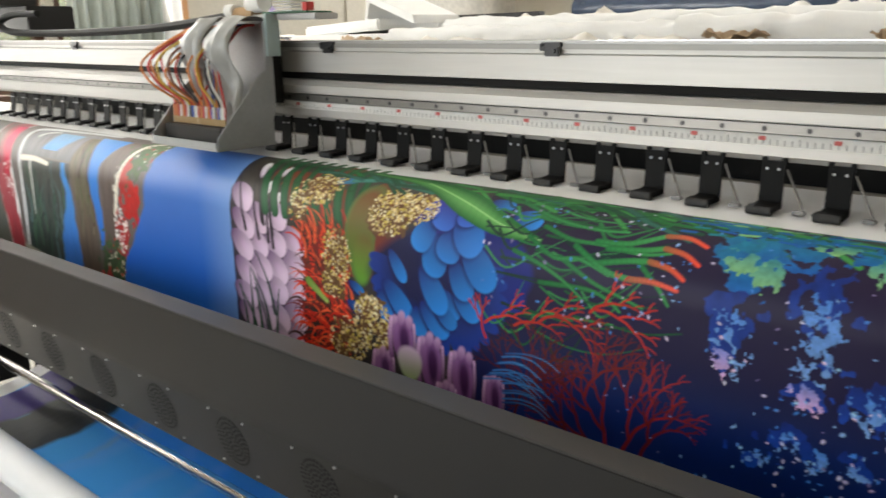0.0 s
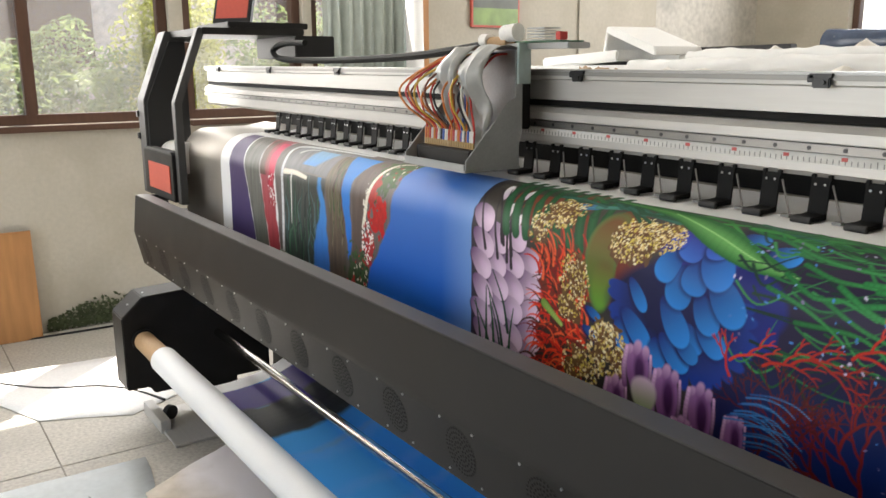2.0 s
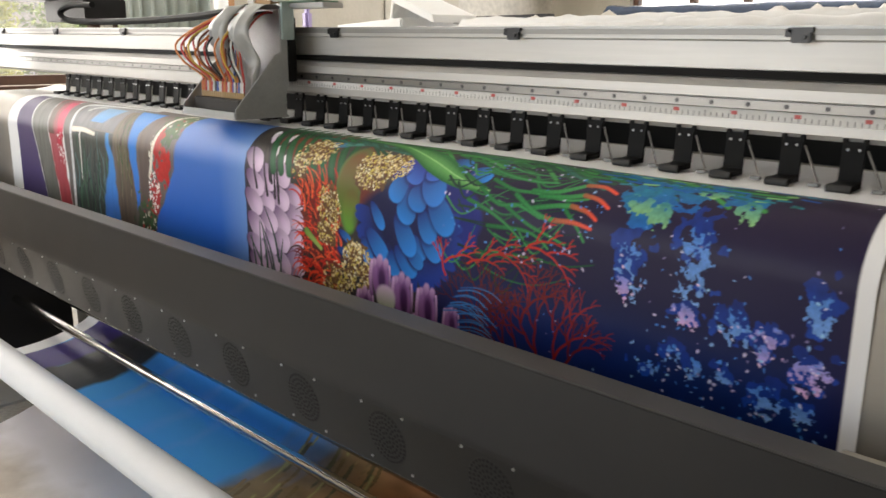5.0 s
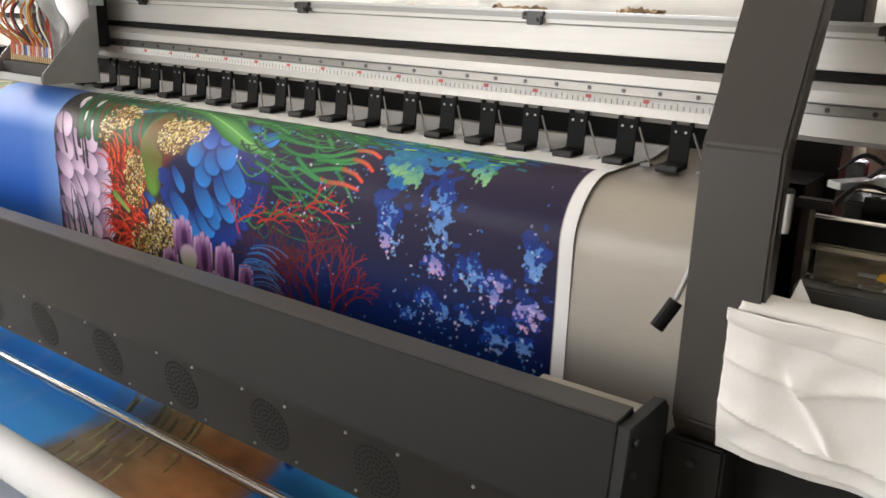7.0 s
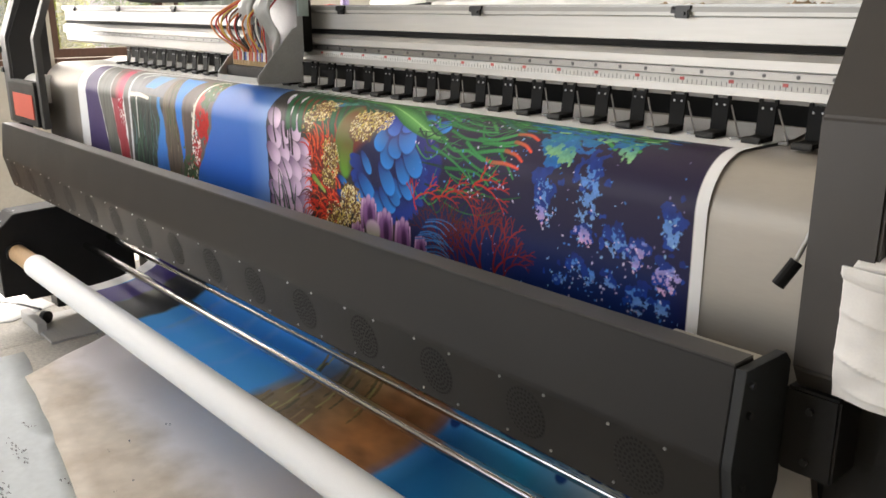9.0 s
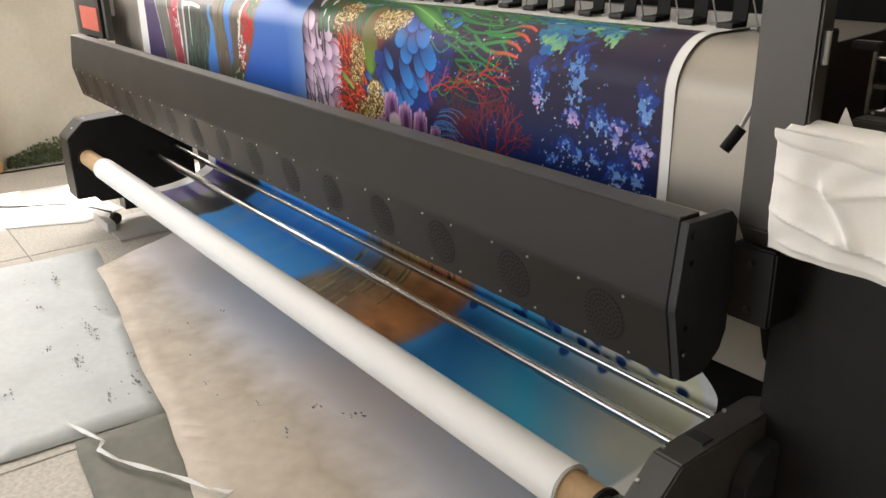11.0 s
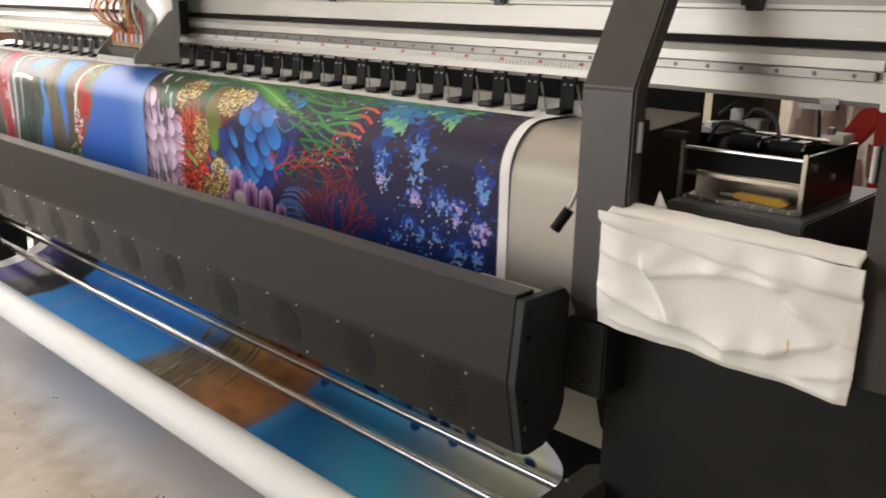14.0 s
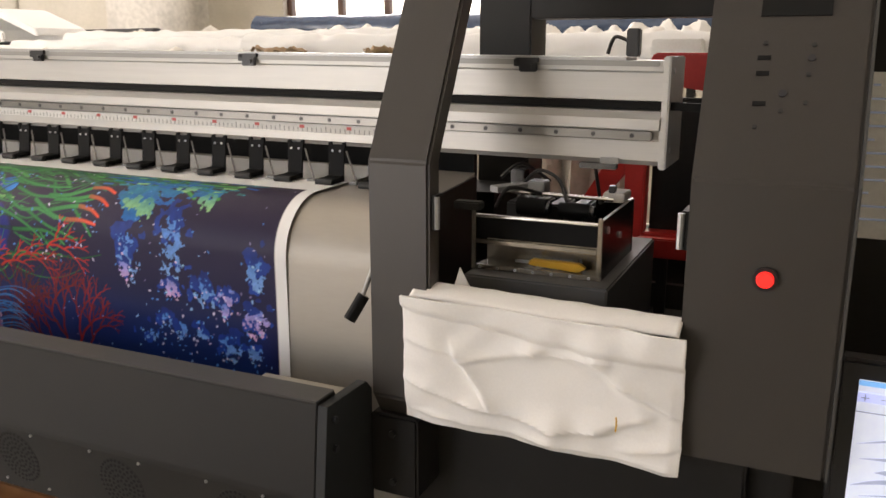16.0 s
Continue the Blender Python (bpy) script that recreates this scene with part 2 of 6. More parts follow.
LEAF = leafy("shrub leaf", (0.24, 0.30, 0.12))
LEAF_LIGHT = leafy("sunlit conifer leaf", (0.42, 0.44, 0.12))
BARK = material("bark", (0.12, 0.08, 0.05), 0.9, scale=40, bump=0.004)
EARTH = material("dry earth", (0.42, 0.38, 0.31), 0.95, grain=0.2, scale=5)
BRICK_FAR = material("weathered brick facade", (0.58, 0.50, 0.42), 0.9, grain=0.2, scale=12, dirt=0.4, dirt_scale=1.5, dirt_color=(0.2, 0.15, 0.12))
CURTAIN = material("thin grey green curtain", (0.45, 0.5, 0.46), 0.8, grain=0.1, scale=10)
MOSS = material("green mould stain", (0.06, 0.075, 0.03), 0.95, grain=0.3, scale=40)
PICTURE_GREEN = material("green picture print", (0.2, 0.3, 0.09), 0.4, grain=0.3, scale=9)
PICTURE_DARK = material("dark picture print", (0.09, 0.1, 0.08), 0.4, grain=0.3, scale=9)
WIRES = [material("wire " + n, c, 0.4) for n, c in (("red", (0.5, 0.04, 0.03)), ("orange", (0.6, 0.2, 0.04)), ("brown", (0.2, 0.07, 0.04)), ("black", (0.015, 0.015, 0.02)), ("blue", (0.05, 0.1, 0.4)), ("white", (0.7, 0.7, 0.66)), ("yellow", (0.6, 0.4, 0.06)))]
# ---- building helpers ----
def box(bm, x0, x1, y0, y1, z0, z1, bevel=0.0):
    got = bmesh.ops.create_cube(bm, size=1.0, matrix=Matrix.Translation(((x0 + x1) / 2, (y0 + y1) / 2, (z0 + z1) / 2)) @ Matrix.Diagonal((x1 - x0, y1 - y0, z1 - z0, 1)))
    if bevel:
        edges = {e for v in got["verts"] for e in v.link_edges}
        bmesh.ops.bevel(bm, geom=list(edges), offset=bevel, segments=2, affect="EDGES")


def prism(bm, outline, a, b, axis="x", bevel=0.0):
    """A closed outline, in the two other axes in order, drawn out from a to b along an axis."""
    def at(p, s):
        return {"x": (s, *p), "y": (p[0], s, p[1]), "z": (*p, s)}[axis]
    ends = [[bm.verts.new(at(p, s)) for p in outline] for s in (a, b)]
    n = len(outline)
    faces = [bm.faces.new(ends[0]), bm.faces.new(ends[1][::-1])]
    faces += [bm.faces.new((ends[0][i], ends[1][i], ends[1][(i + 1) % n], ends[0][(i + 1) % n])) for i in range(n)]
    bmesh.ops.recalc_face_normals(bm, faces=faces)
    if bevel:
        edges = {e for f in faces for e in f.edges}
        bmesh.ops.bevel(bm, geom=list(edges), offset=bevel, segments=2, affect="EDGES")


def rod(bm, start, end, radius, sides=16, radius2=None, caps=True):
    a, b = Vector(start), Vector(end)
    m = Matrix.Translation((a + b) / 2) @ (b - a).to_track_quat("Z", "Y").to_matrix().to_4x4()
    bmesh.ops.create_cone(bm, cap_ends=caps, segments=sides, radius1=radius, radius2=radius if radius2 is None else radius2, depth=(b - a).length, matrix=m)


def tube(bm, points, radius, sides=6):
    """A smooth bent wire or hose through a few points."""
    pts = [Vector(p) for p in points]
    fine = []
    for i in range(len(pts) - 1):
        p0, p1, p2, p3 = pts[max(i - 1, 0)], pts[i], pts[i + 1], pts[min(i + 2, len(pts) - 1)]
        for k in range(5):
            t = k / 5
            fine.append(0.5 * (2 * p1 + (p2 - p0) * t + (2 * p0 - 5 * p1 + 4 * p2 - p3) * t * t + (3 * p1 - p0 - 3 * p2 + p3) * t**3))
    fine.append(pts[-1])
    rings = []
    for i, p in enumerate(fine):
        way = (fine[min(i + 1, len(fine) - 1)] - fine[max(i - 1, 0)]).normalized()
        side = way.orthogonal().normalized() if i == 0 else (side - way * side.dot(way)).normalized()
        up = way.cross(side)
        rings.append([bm.verts.new(p + radius * (math.cos(6.2832 * k / sides) * side + math.sin(6.2832 * k / sides) * up)) for k in range(sides)])
    for a, b in zip(rings, rings[1:]):
        for k in range(sides):
            bm.faces.new((a[k], a[(k + 1) % sides], b[(k + 1) % sides], b[k]))
    bm.faces.new(rings[0][::-1]), bm.faces.new(rings[-1])


def sheet(bm, nu, nv, place):
    """A grid of faces; place(u, v) gives each corner, u and v from 0 to 1."""
    vs = [[bm.verts.new(place(i / nu, j / nv)) for j in range(nv + 1)] for i in range(nu + 1)]
    for i in range(nu):
        for j in range(nv):
            bm.faces.new((vs[i][j], vs[i + 1][j], vs[i + 1][j + 1], vs[i][j + 1]))


def mesh_of(name, bm, mat, smooth=False):
    me = bpy.data.meshes.new(name)
    bmesh.ops.recalc_face_normals(bm, faces=bm.faces)
    bm.to_mesh(me)
    bm.free()
    me.materials.append(mat)
    if smooth:
        me.polygons.foreach_set("use_smooth", [True] * len(me.polygons))
        me.set_sharp_from_angle(angle=radians(40))
    return me


def part(name, bm, mat, parent=None, label="", smooth=False):
    ob = new(name, mesh_of(name, bm, mat, smooth))
    if parent is not None:
        ob.parent = parent
        if parent.parent is None:
            ob.matrix_parent_inverse = Matrix.Translation(-parent.location)
    return tagged(ob, label)


def made(fn, *args, **kw):
    bm = bmesh.new()
    fn(bm, *args, **kw)
    return bm


def thing(name, at, label, category, group="", kind=""):
    ob = new(name)
    ob.location = at
    ob.empty_display_size = 0.1
    return tagged(ob, label, category, group, kind)


def rise(x):
    """The gantry and the bed stand a little higher at their far end."""
    return 0.0095 * (0.9 - x)
# ---- the room ----
X0, X1, Y0, Y1, TOP = -4.1, 5.2, -4.0, 6.1, 4.4


def structure(name, bm, mat, label="", category="", parent=None, smooth=False):
    return tagged(part(name, bm, mat, parent, label, smooth), category=category, kind="structure")


floor = structure("floor", made(box, X0 - 0.2, X1, Y0, Y1, -0.1, -0.004), GROUT, "worn speckled terrazzo floor in large square slabs", "floor")
ceiling = structure("ceiling", made(box, X0 - 0.2, X1 + 0.2, Y0 - 0.2, Y1 + 0.2, TOP, TOP + 0.15), CEILING, "plain white painted ceiling", "ceiling")


def wall_with_holes(bm, axis, at, thick, a0, a1, holes):
    """A wall along x or y from a0 to a1; holes are (start, end, sill, head)."""
    def piece(s, e, z0, z1):
        if e - s > 1e-4 and z1 - z0 > 1e-4:
            box(bm, *((s, e, at, at + thick) if axis == "x" else (at, at + thick, s, e)), z0, z1)
    last = a0
    for s, e, sill, head in holes:
        piece(last, s, 0, TOP), piece(s, e, 0, sill), piece(s, e, head, TOP)
        last = e
    piece(last, a1, 0, TOP)


LEFT_HOLES = [(-1.55, 0.66, 1.16, 3.2), (0.74, 1.5, 1.16, 3.2), (1.56, 2.30, 1.16, 3.2)]
BACK_HOLES = [(-3.2, -0.9, 1.25, 4.0), (-0.5, 1.2, 1.25, 4.0)]
structure("wall_left", made(wall_with_holes, "y", X0 - 0.22, 0.22, Y0 - 0.2, 4.74, LEFT_HOLES), WALL, "stained cream limewashed wall with window openings", "wall")
structure("wall_left_bare", made(wall_with_holes, "y", X0 - 0.22, 0.22, 4.74, Y1 + 0.2, []), CONCRETE, "bare grey stained plaster wall", "wall")
structure("wall_back", made(wall_with_holes, "x", Y1, 0.22, X0, X1 + 0.2, BACK_HOLES), WALL, "cream limewashed back wall with window openings", "wall")
structure("wall_right", made(wall_with_holes, "y", X1, 0.2, Y0 - 0.2, Y1, []), WALL, "plain cream limewashed wall", "wall")
# the opening is invented, set where the front fill is wanted
structure("wall_front", made(wall_with_holes, "x", Y0 - 0.2, 0.2, X0, X1, [(-3.2, -0.1, 0.0, 2.95)]), WALL, "cream limewashed wall with an unseen opening added for light", "wall")
ground = structure("ground", made(box, -400, 400, -400, 400, -0.3, -0.1), EARTH, "dry bare earth outside the building", "ground")


def window(name, axis, at, s, e, sill, head, splits, low=None):
    """A dark brown wooden casement with a sill board; splits are the mullions."""
    root = tagged(new(name), "dark brown wooden window with dusty panes", "window", kind="structure")
    w, d = 0.055, 0.07
    def bar(bm, a0, a1, z0, z1, deep=d):
        box(bm, *((a0, a1, at - deep / 2, at + deep / 2) if axis == "x" else (at - deep / 2, at + deep / 2, a0, a1)), z0, z1, 0.004)
    bm = bmesh.new()
    bar(bm, s, e, sill, sill + w), bar(bm, s, e, head - w, head), bar(bm, s, s + w, sill + w, head - w), bar(bm, e - w, e, sill + w, head - w)
    part("window_frame", bm, FRAME, root)
    marks = [s + w] + list(splits) + [e - w]
    for m in splits:
        part("mullion", made(bar, m - 0.03, m + 0.03, sill + w, head - w), FRAME, root)
    for a, b in zip(marks, marks[1:]):
        pane = part("pane", made(bar, a + 0.02, b - 0.02, sill + w, head - w, 0.005), PANE, root)
        pane.visible_shadow = False
    bm = bmesh.new()
    bar(bm, s - 0.0, e + 0.0, sill - 0.035, sill - 0.002, 0.26)
    part("sill", bm, FRAME, root)
    return root


window("window_1", "y", X0 - 0.08, -1.55, 0.66, 1.16, 3.2, [-0.83, -0.1])
window("window_2", "y", X0 - 0.08, 0.74, 1.5, 1.16, 3.2, [])
window("window_3", "y", X0 - 0.08, 1.56, 2.30, 1.16, 3.2, [])
window("window_4", "x", Y1 + 0.1, -3.2, -0.9, 1.25, 4.0, [-2.6, -2.1, -1.5])
window("window_5", "x", Y1 + 0.1, -0.5, 1.2, 1.25, 4.0, [0.0, 0.6])
# ---- the print ----
def fbm(u, s, scale, seed, octaves=3):
    """Smooth noise from 0 to 1 over arrays."""
    total, amp, norm = 0.0, 1.0, 0.0
    for o in range(octaves):
        x, y = u * scale * 2**o + seed * 17.3, s * scale * 2**o + seed * 7.7
        xi, yi = np.floor(x), np.floor(y)
        fx, fy = x - xi, y - yi
        fx, fy = fx * fx * (3 - 2 * fx), fy * fy * (3 - 2 * fy)

        def h(a, b):
            v = np.sin(a * 127.1 + b * 311.7 + seed * 74.7) * 43758.5453
            return v - np.floor(v)

        total = total + amp * ((h(xi, yi) * (1 - fx) + h(xi + 1, yi) * fx) * (1 - fy) + (h(xi, yi + 1) * (1 - fx) + h(xi + 1, yi + 1) * fx) * fy)
        norm, amp = norm + amp, amp * 0.5
    return total / norm


def ink(*rgb):
    return np.array([(c / 255) ** 2.2 for c in rgb])


class Print:
    """A picture laid down stroke by stroke on a grid of width u and length s, in metres."""

    def __init__(self, u0, u1, s0, s1, step):
        self.u = np.linspace(u0, u1, int(round((u1 - u0) / step)) + 1)
        self.s = np.linspace(s0, s1, int(round((s1 - s0) / step)) + 1)
        self.c = np.zeros((len(self.u), len(self.s), 3))

    def cut(self, u0, u1, s0, s1):
        a, b = np.searchsorted(self.u, (u0, u1))
        c, d = np.searchsorted(self.s, (s0, s1))
        U, S = np.meshgrid(self.u[a:b], self.s[c:d], indexing="ij")
        return self.c[a:b, c:d], U, S

    def blend(self, c, mask, color):
        m = np.clip(mask, 0, 1)[..., None]
        c[:] = c * (1 - m) + m * color

    def band(self, u0, u1, s0, s1, low, high=None, soft=0.004, wave=0.0, seed=1, streak=0.0):
        c, U, S = self.cut(u0 - 0.05, u1 + 0.05, s0 - 0.05, s1 + 0.05)
        if not c.size:
            return
        w = wave * (fbm(U * 0.3, S, 14, seed) - 0.5)
        m = np.clip((U - u0 + w) / soft, 0, 1) * np.clip((u1 - U - w) / soft, 0, 1) * np.clip((S - s0) / soft, 0, 1) * np.clip((s1 - S) / soft, 0, 1)
        t = np.clip((S - s0) / (s1 - s0), 0, 1)[..., None]
        col = low * (1 - t) + (low if high is None else high) * t
        if streak:
            col = col * (1 - streak / 2 + streak * fbm(U, S * 0.12, 160, seed + 3))[..., None]
        self.blend(c, m, col)

    def petal(self, u, s, ru, rs, angle, inner, outer, soft=0.12, rim=None):
        """An oval of two colours along its length, with a thin edge."""
        r = max(ru, rs) * 1.1
        c, U, S = self.cut(u - r, u + r, s - r, s + r)
        if not c.size:
            return
        ca, sa = math.cos(angle), math.sin(angle)
        a, b = ((U - u) * ca + (S - s) * sa) / ru, (-(U - u) * sa + (S - s) * ca) / rs
        b = b * (1.12 - 0.25 * a)
        d = np.sqrt(a * a + b * b)
        t = np.clip((a + 1) / 2, 0, 1)[..., None]
        col = inner * (1 - t) + outer * t
        if rim is not None:
            e = np.clip((d - 0.72) / 0.25, 0, 1)[..., None]
            col = col * (1 - e) + rim * e
        self.blend(c, (1 - d) / soft, col)

    def stroke(self, points, width, color, tip=None, taper=0.6):
        pts = np.array(points, float)
        n = len(pts)
        for i in range(n - 1):
            w = width * (1 - taper * i / max(n - 1, 1))
            (u0, s0), (u1, s1) = pts[i], pts[i + 1]
            c, U, S = self.cut(min(u0, u1) - w - 0.003, max(u0, u1) + w + 0.003, min(s0, s1) - w - 0.003, max(s0, s1) + w + 0.003)
            if not c.size:
                continue
            du, ds = u1 - u0, s1 - s0
            k = np.clip(((U - u0) * du + (S - s0) * ds) / (du * du + ds * ds + 1e-9), 0, 1)
            d = np.hypot(U - u0 - k * du, S - s0 - k * ds)
            t = i / max(n - 2, 1)
            col = color if tip is None else color * (1 - t) + tip * t
            self.blend(c, (w - d) / 0.0018 + 0.3, col * (0.75 + 0.5 * np.clip((w - d) / w, 0, 1))[..., None])

    def curve(self, points, width, color, tip=None, taper=0.6, fine=6):
        """A stroke bent smoothly through its points."""
        p = [np.array(q, float) for q in points]
        out = []
        for i in range(len(p) - 1):
            a, b, c, d = p[max(i - 1, 0)], p[i], p[i + 1], p[min(i + 2, len(p) - 1)]
            for k in range(fine):
                t = k / fine
                out.append(0.5 * (2 * b + (c - a) * t + (2 * a - 5 * b + 4 * c - d) * t * t + (3 * b - a - 3 * c + d) * t**3))
        self.stroke(out + [p[-1]], width, color, tip, taper)

    def region(self, left, right, low, high=None, soft=0.006, wave=0.0, seed=1, streak=0.0):
        """A patch between two edges, each given as (length, width) pairs."""
        s0, s1 = left[0][0], left[-1][0]
        c, U, S = self.cut(min(q[1] for q in left) - 0.06, max(q[1] for q in right) + 0.06, s0, s1)
        if not c.size:
            return
        a, b = (np.interp(S, [q[0] for q in e], [q[1] for q in e]) for e in (left, right))
        w = wave * (fbm(U * 0.3, S, 16, seed, 4) - 0.5)
        m = np.clip((U - a + w) / soft, 0, 1) * np.clip((b - U - w) / soft, 0, 1)
        t = np.clip((S - s0) / (s1 - s0), 0, 1)[..., None]
        col = low * (1 - t) + (low if high is None else high) * t
        if streak:
            col = col * (1 - streak / 2 + streak * fbm(U, S * 0.1, 130, seed + 3))[..., None]
        self.blend(c, m, col)

    def cloud(self, u, s, ru, rs, low, high, seed, size=60, cover=0.5, edge=None, grain=1.0):
        """A ragged blot, thick in the middle."""
        c, U, S = self.cut(u - ru, u + ru, s - rs, s + rs)
        if not c.size:
            return
        d = np.hypot((U - u) / ru, (S - s) / rs)
        n = fbm(U * grain, S, size, seed, 3) - d * d * 0.4 - (0.62 - 0.4 * cover)
        t = np.clip((S - s + rs) / (2 * rs), 0, 1)[..., None]
        col = low * (1 - t) + high * t
        col = col * (0.7 + 0.6 * fbm(U, S, size * 1.7, seed + 5))[..., None]
        if edge is not None:
            e = np.clip(1 - n / 0.06, 0, 1)[..., None]
            col = col * (1 - e) + edge * e
        self.blend(c, n / 0.03, col)

    def specks(self, u, s, ru, rs, count, size, colors, rng, round_area=True):
        for _ in range(count):
            a, r = rng.uniform(0, 6.283), math.sqrt(rng.random())
            x, y = (u + ru * r * math.cos(a), s + rs * r * math.sin(a)) if round_area else (u + ru * rng.uniform(-1, 1), s + rs * rng.uniform(-1, 1))
            z = size * rng.uniform(0.6, 1.3)
            self.petal(x, y, z, z * rng.uniform(0.45, 0.8), rng.uniform(0, 3.14), (k := colors[rng.randrange(len(colors))]), k * 1.15, 0.5)

    def lay(self, name, place, mat, parent):
        """The cloth as a mesh, with the picture in its colour layer."""
        nu, ns = len(self.u), len(self.s)
        co = place(*np.meshgrid(self.u, self.s, indexing="ij")).reshape(-1, 3)
        i = np.arange((nu - 1) * (ns - 1))
        a = (i // (ns - 1)) * ns + i % (ns - 1)
        me = bpy.data.meshes.new(name)
        me.vertices.add(nu * ns)
        me.vertices.foreach_set("co", co.ravel())
        me.loops.add(4 * len(i))
        me.loops.foreach_set("vertex_index", np.stack([a, a + ns, a + ns + 1, a + 1], 1).ravel())
        me.polygons.add(len(i))
        me.polygons.foreach_set("loop_start", 4 * i)
        me.polygons.foreach_set("use_smooth", np.ones(len(i), bool))
        layer = me.attributes.new("ink", "FLOAT_COLOR", "POINT")
        layer.data.foreach_set("color", np.concatenate([self.c.reshape(-1, 3).clip(0, 0.85), np.ones((nu * ns, 1))], 1).ravel())
        me.update(calc_edges=True)
        me.materials.append(mat)
        ob = new(name, me)
        ob.parent = parent
        ob.matrix_parent_inverse = Matrix.Translation(-parent.location)
        return ob


def undersea():
    rng = random.Random(4)
    P = Print(-2.035, 0.876, -0.08, 0.588, 0.0018)
    white = ink(238, 238, 238)
    P.c[:] = white
    top = 0.362
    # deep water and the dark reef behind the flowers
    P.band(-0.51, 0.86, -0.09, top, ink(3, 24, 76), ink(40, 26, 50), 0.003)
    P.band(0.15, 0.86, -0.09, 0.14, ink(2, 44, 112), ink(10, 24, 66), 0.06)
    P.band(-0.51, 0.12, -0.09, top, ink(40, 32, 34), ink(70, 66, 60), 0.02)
    # pavilion and flower beds
    s0 = -0.085
    # most patches turn paler and greyer towards the platen top
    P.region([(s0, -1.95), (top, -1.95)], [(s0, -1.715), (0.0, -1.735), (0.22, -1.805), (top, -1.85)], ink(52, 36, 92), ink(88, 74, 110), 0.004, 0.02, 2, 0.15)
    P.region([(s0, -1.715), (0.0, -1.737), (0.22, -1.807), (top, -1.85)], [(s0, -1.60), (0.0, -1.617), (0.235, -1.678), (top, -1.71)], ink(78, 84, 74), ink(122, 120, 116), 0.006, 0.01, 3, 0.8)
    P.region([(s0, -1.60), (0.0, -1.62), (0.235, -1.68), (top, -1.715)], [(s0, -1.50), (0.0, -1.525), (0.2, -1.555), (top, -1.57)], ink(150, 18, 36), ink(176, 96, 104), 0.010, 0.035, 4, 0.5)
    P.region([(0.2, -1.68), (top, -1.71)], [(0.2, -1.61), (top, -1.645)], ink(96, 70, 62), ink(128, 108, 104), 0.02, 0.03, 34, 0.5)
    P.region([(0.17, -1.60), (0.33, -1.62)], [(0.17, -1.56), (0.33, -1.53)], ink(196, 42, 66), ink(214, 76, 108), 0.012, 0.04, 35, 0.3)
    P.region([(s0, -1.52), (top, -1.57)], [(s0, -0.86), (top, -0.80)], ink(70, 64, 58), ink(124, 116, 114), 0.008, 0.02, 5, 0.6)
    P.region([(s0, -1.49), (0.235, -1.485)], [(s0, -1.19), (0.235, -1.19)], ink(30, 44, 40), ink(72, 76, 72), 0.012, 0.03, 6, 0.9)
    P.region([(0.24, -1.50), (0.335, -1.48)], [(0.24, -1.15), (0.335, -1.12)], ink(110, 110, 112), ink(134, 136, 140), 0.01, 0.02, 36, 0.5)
    for k in range(70):
        x, y0 = rng.uniform(-1.485, -1.22), rng.uniform(-0.06, 0.12)
        P.curve([(x, y0), (x + rng.uniform(-0.01, 0.01), y0 + 0.05), (x + rng.uniform(-0.025, 0.025), y0 + rng.uniform(0.07, 0.12))], rng.uniform(0.002, 0.006), ink(*((28, 66, 46), (46, 74, 72), (60, 96, 74), (84, 108, 112), (22, 36, 34))[k % 5]), fine=3)
    P.region([(s0, -1.29), (0.03, -1.275), (0.1, -1.25), (0.168, -1.238), (0.235, -1.256)], [(s0, -1.16), (0.03, -1.17), (0.1, -1.185), (0.168, -1.20), (0.235, -1.225)], ink(22, 92, 190), ink(72, 146, 214), 0.010, 0.035, 10, 0.3)
    P.region([(0.262, -1.38), (0.325, -1.35)], [(0.262, -1.27), (0.325, -1.19)], ink(70, 140, 208), ink(128, 172, 206), 0.02, 0.05, 11, 0.3)
    P.region([(s0, -1.17), (0.1, -1.185), (0.25, -1.20), (0.32, -1.18)], [(s0, -1.07), (0.1, -1.075), (0.25, -1.10), (0.32, -1.11)], ink(70, 56, 48), ink(116, 104, 88), 0.010, 0.03, 12, 0.7)
    for k in range(40):
        x, y0 = rng.uniform(-1.17, -1.09), rng.uniform(0.05, 0.28)
        P.curve([(x, y0), (x + rng.uniform(-0.008, 0.008), y0 + 0.03), (x + rng.uniform(-0.012, 0.012), y0 + 0.06)], rng.uniform(0.002, 0.004), ink(*((60, 84, 52), (96, 100, 66), (70, 50, 44), (120, 112, 96))[k % 4]), fine=3)
    P.region([(0.03, -1.068), (0.1, -1.078), (0.25, -1.105), (0.33, -1.13)], [(0.03, -1.052), (0.1, -1.042), (0.25, -1.045), (0.33, -0.985)], ink(24, 100, 198), ink(64, 146, 226), 0.006, 0.02, 14, 0.1)
    P.region([(s0, -1.05), (0.1, -1.04), (0.25, -1.045), (0.33, -0.985)], [(s0, -0.98), (0.14, -0.97), (0.19, -0.962), (0.267, -0.94), (0.345, -0.885)], ink(64, 48, 42), ink(112, 98, 92), 0.006, 0.012, 16, 0.5)
    P.cloud(-0.99, -0.01, 0.10, 0.10, ink(34, 58, 32), ink(62, 84, 50), 17, 60, 0.95)
    P.cloud(-0.87, 0.30, 0.10, 0.055, ink(50, 86, 44), ink(96, 120, 76), 19, 70, 0.9)
    P.cloud(-0.90, 0.245, 0.055, 0.06, ink(56, 80, 44), ink(84, 104, 62), 20, 70, 0.85)
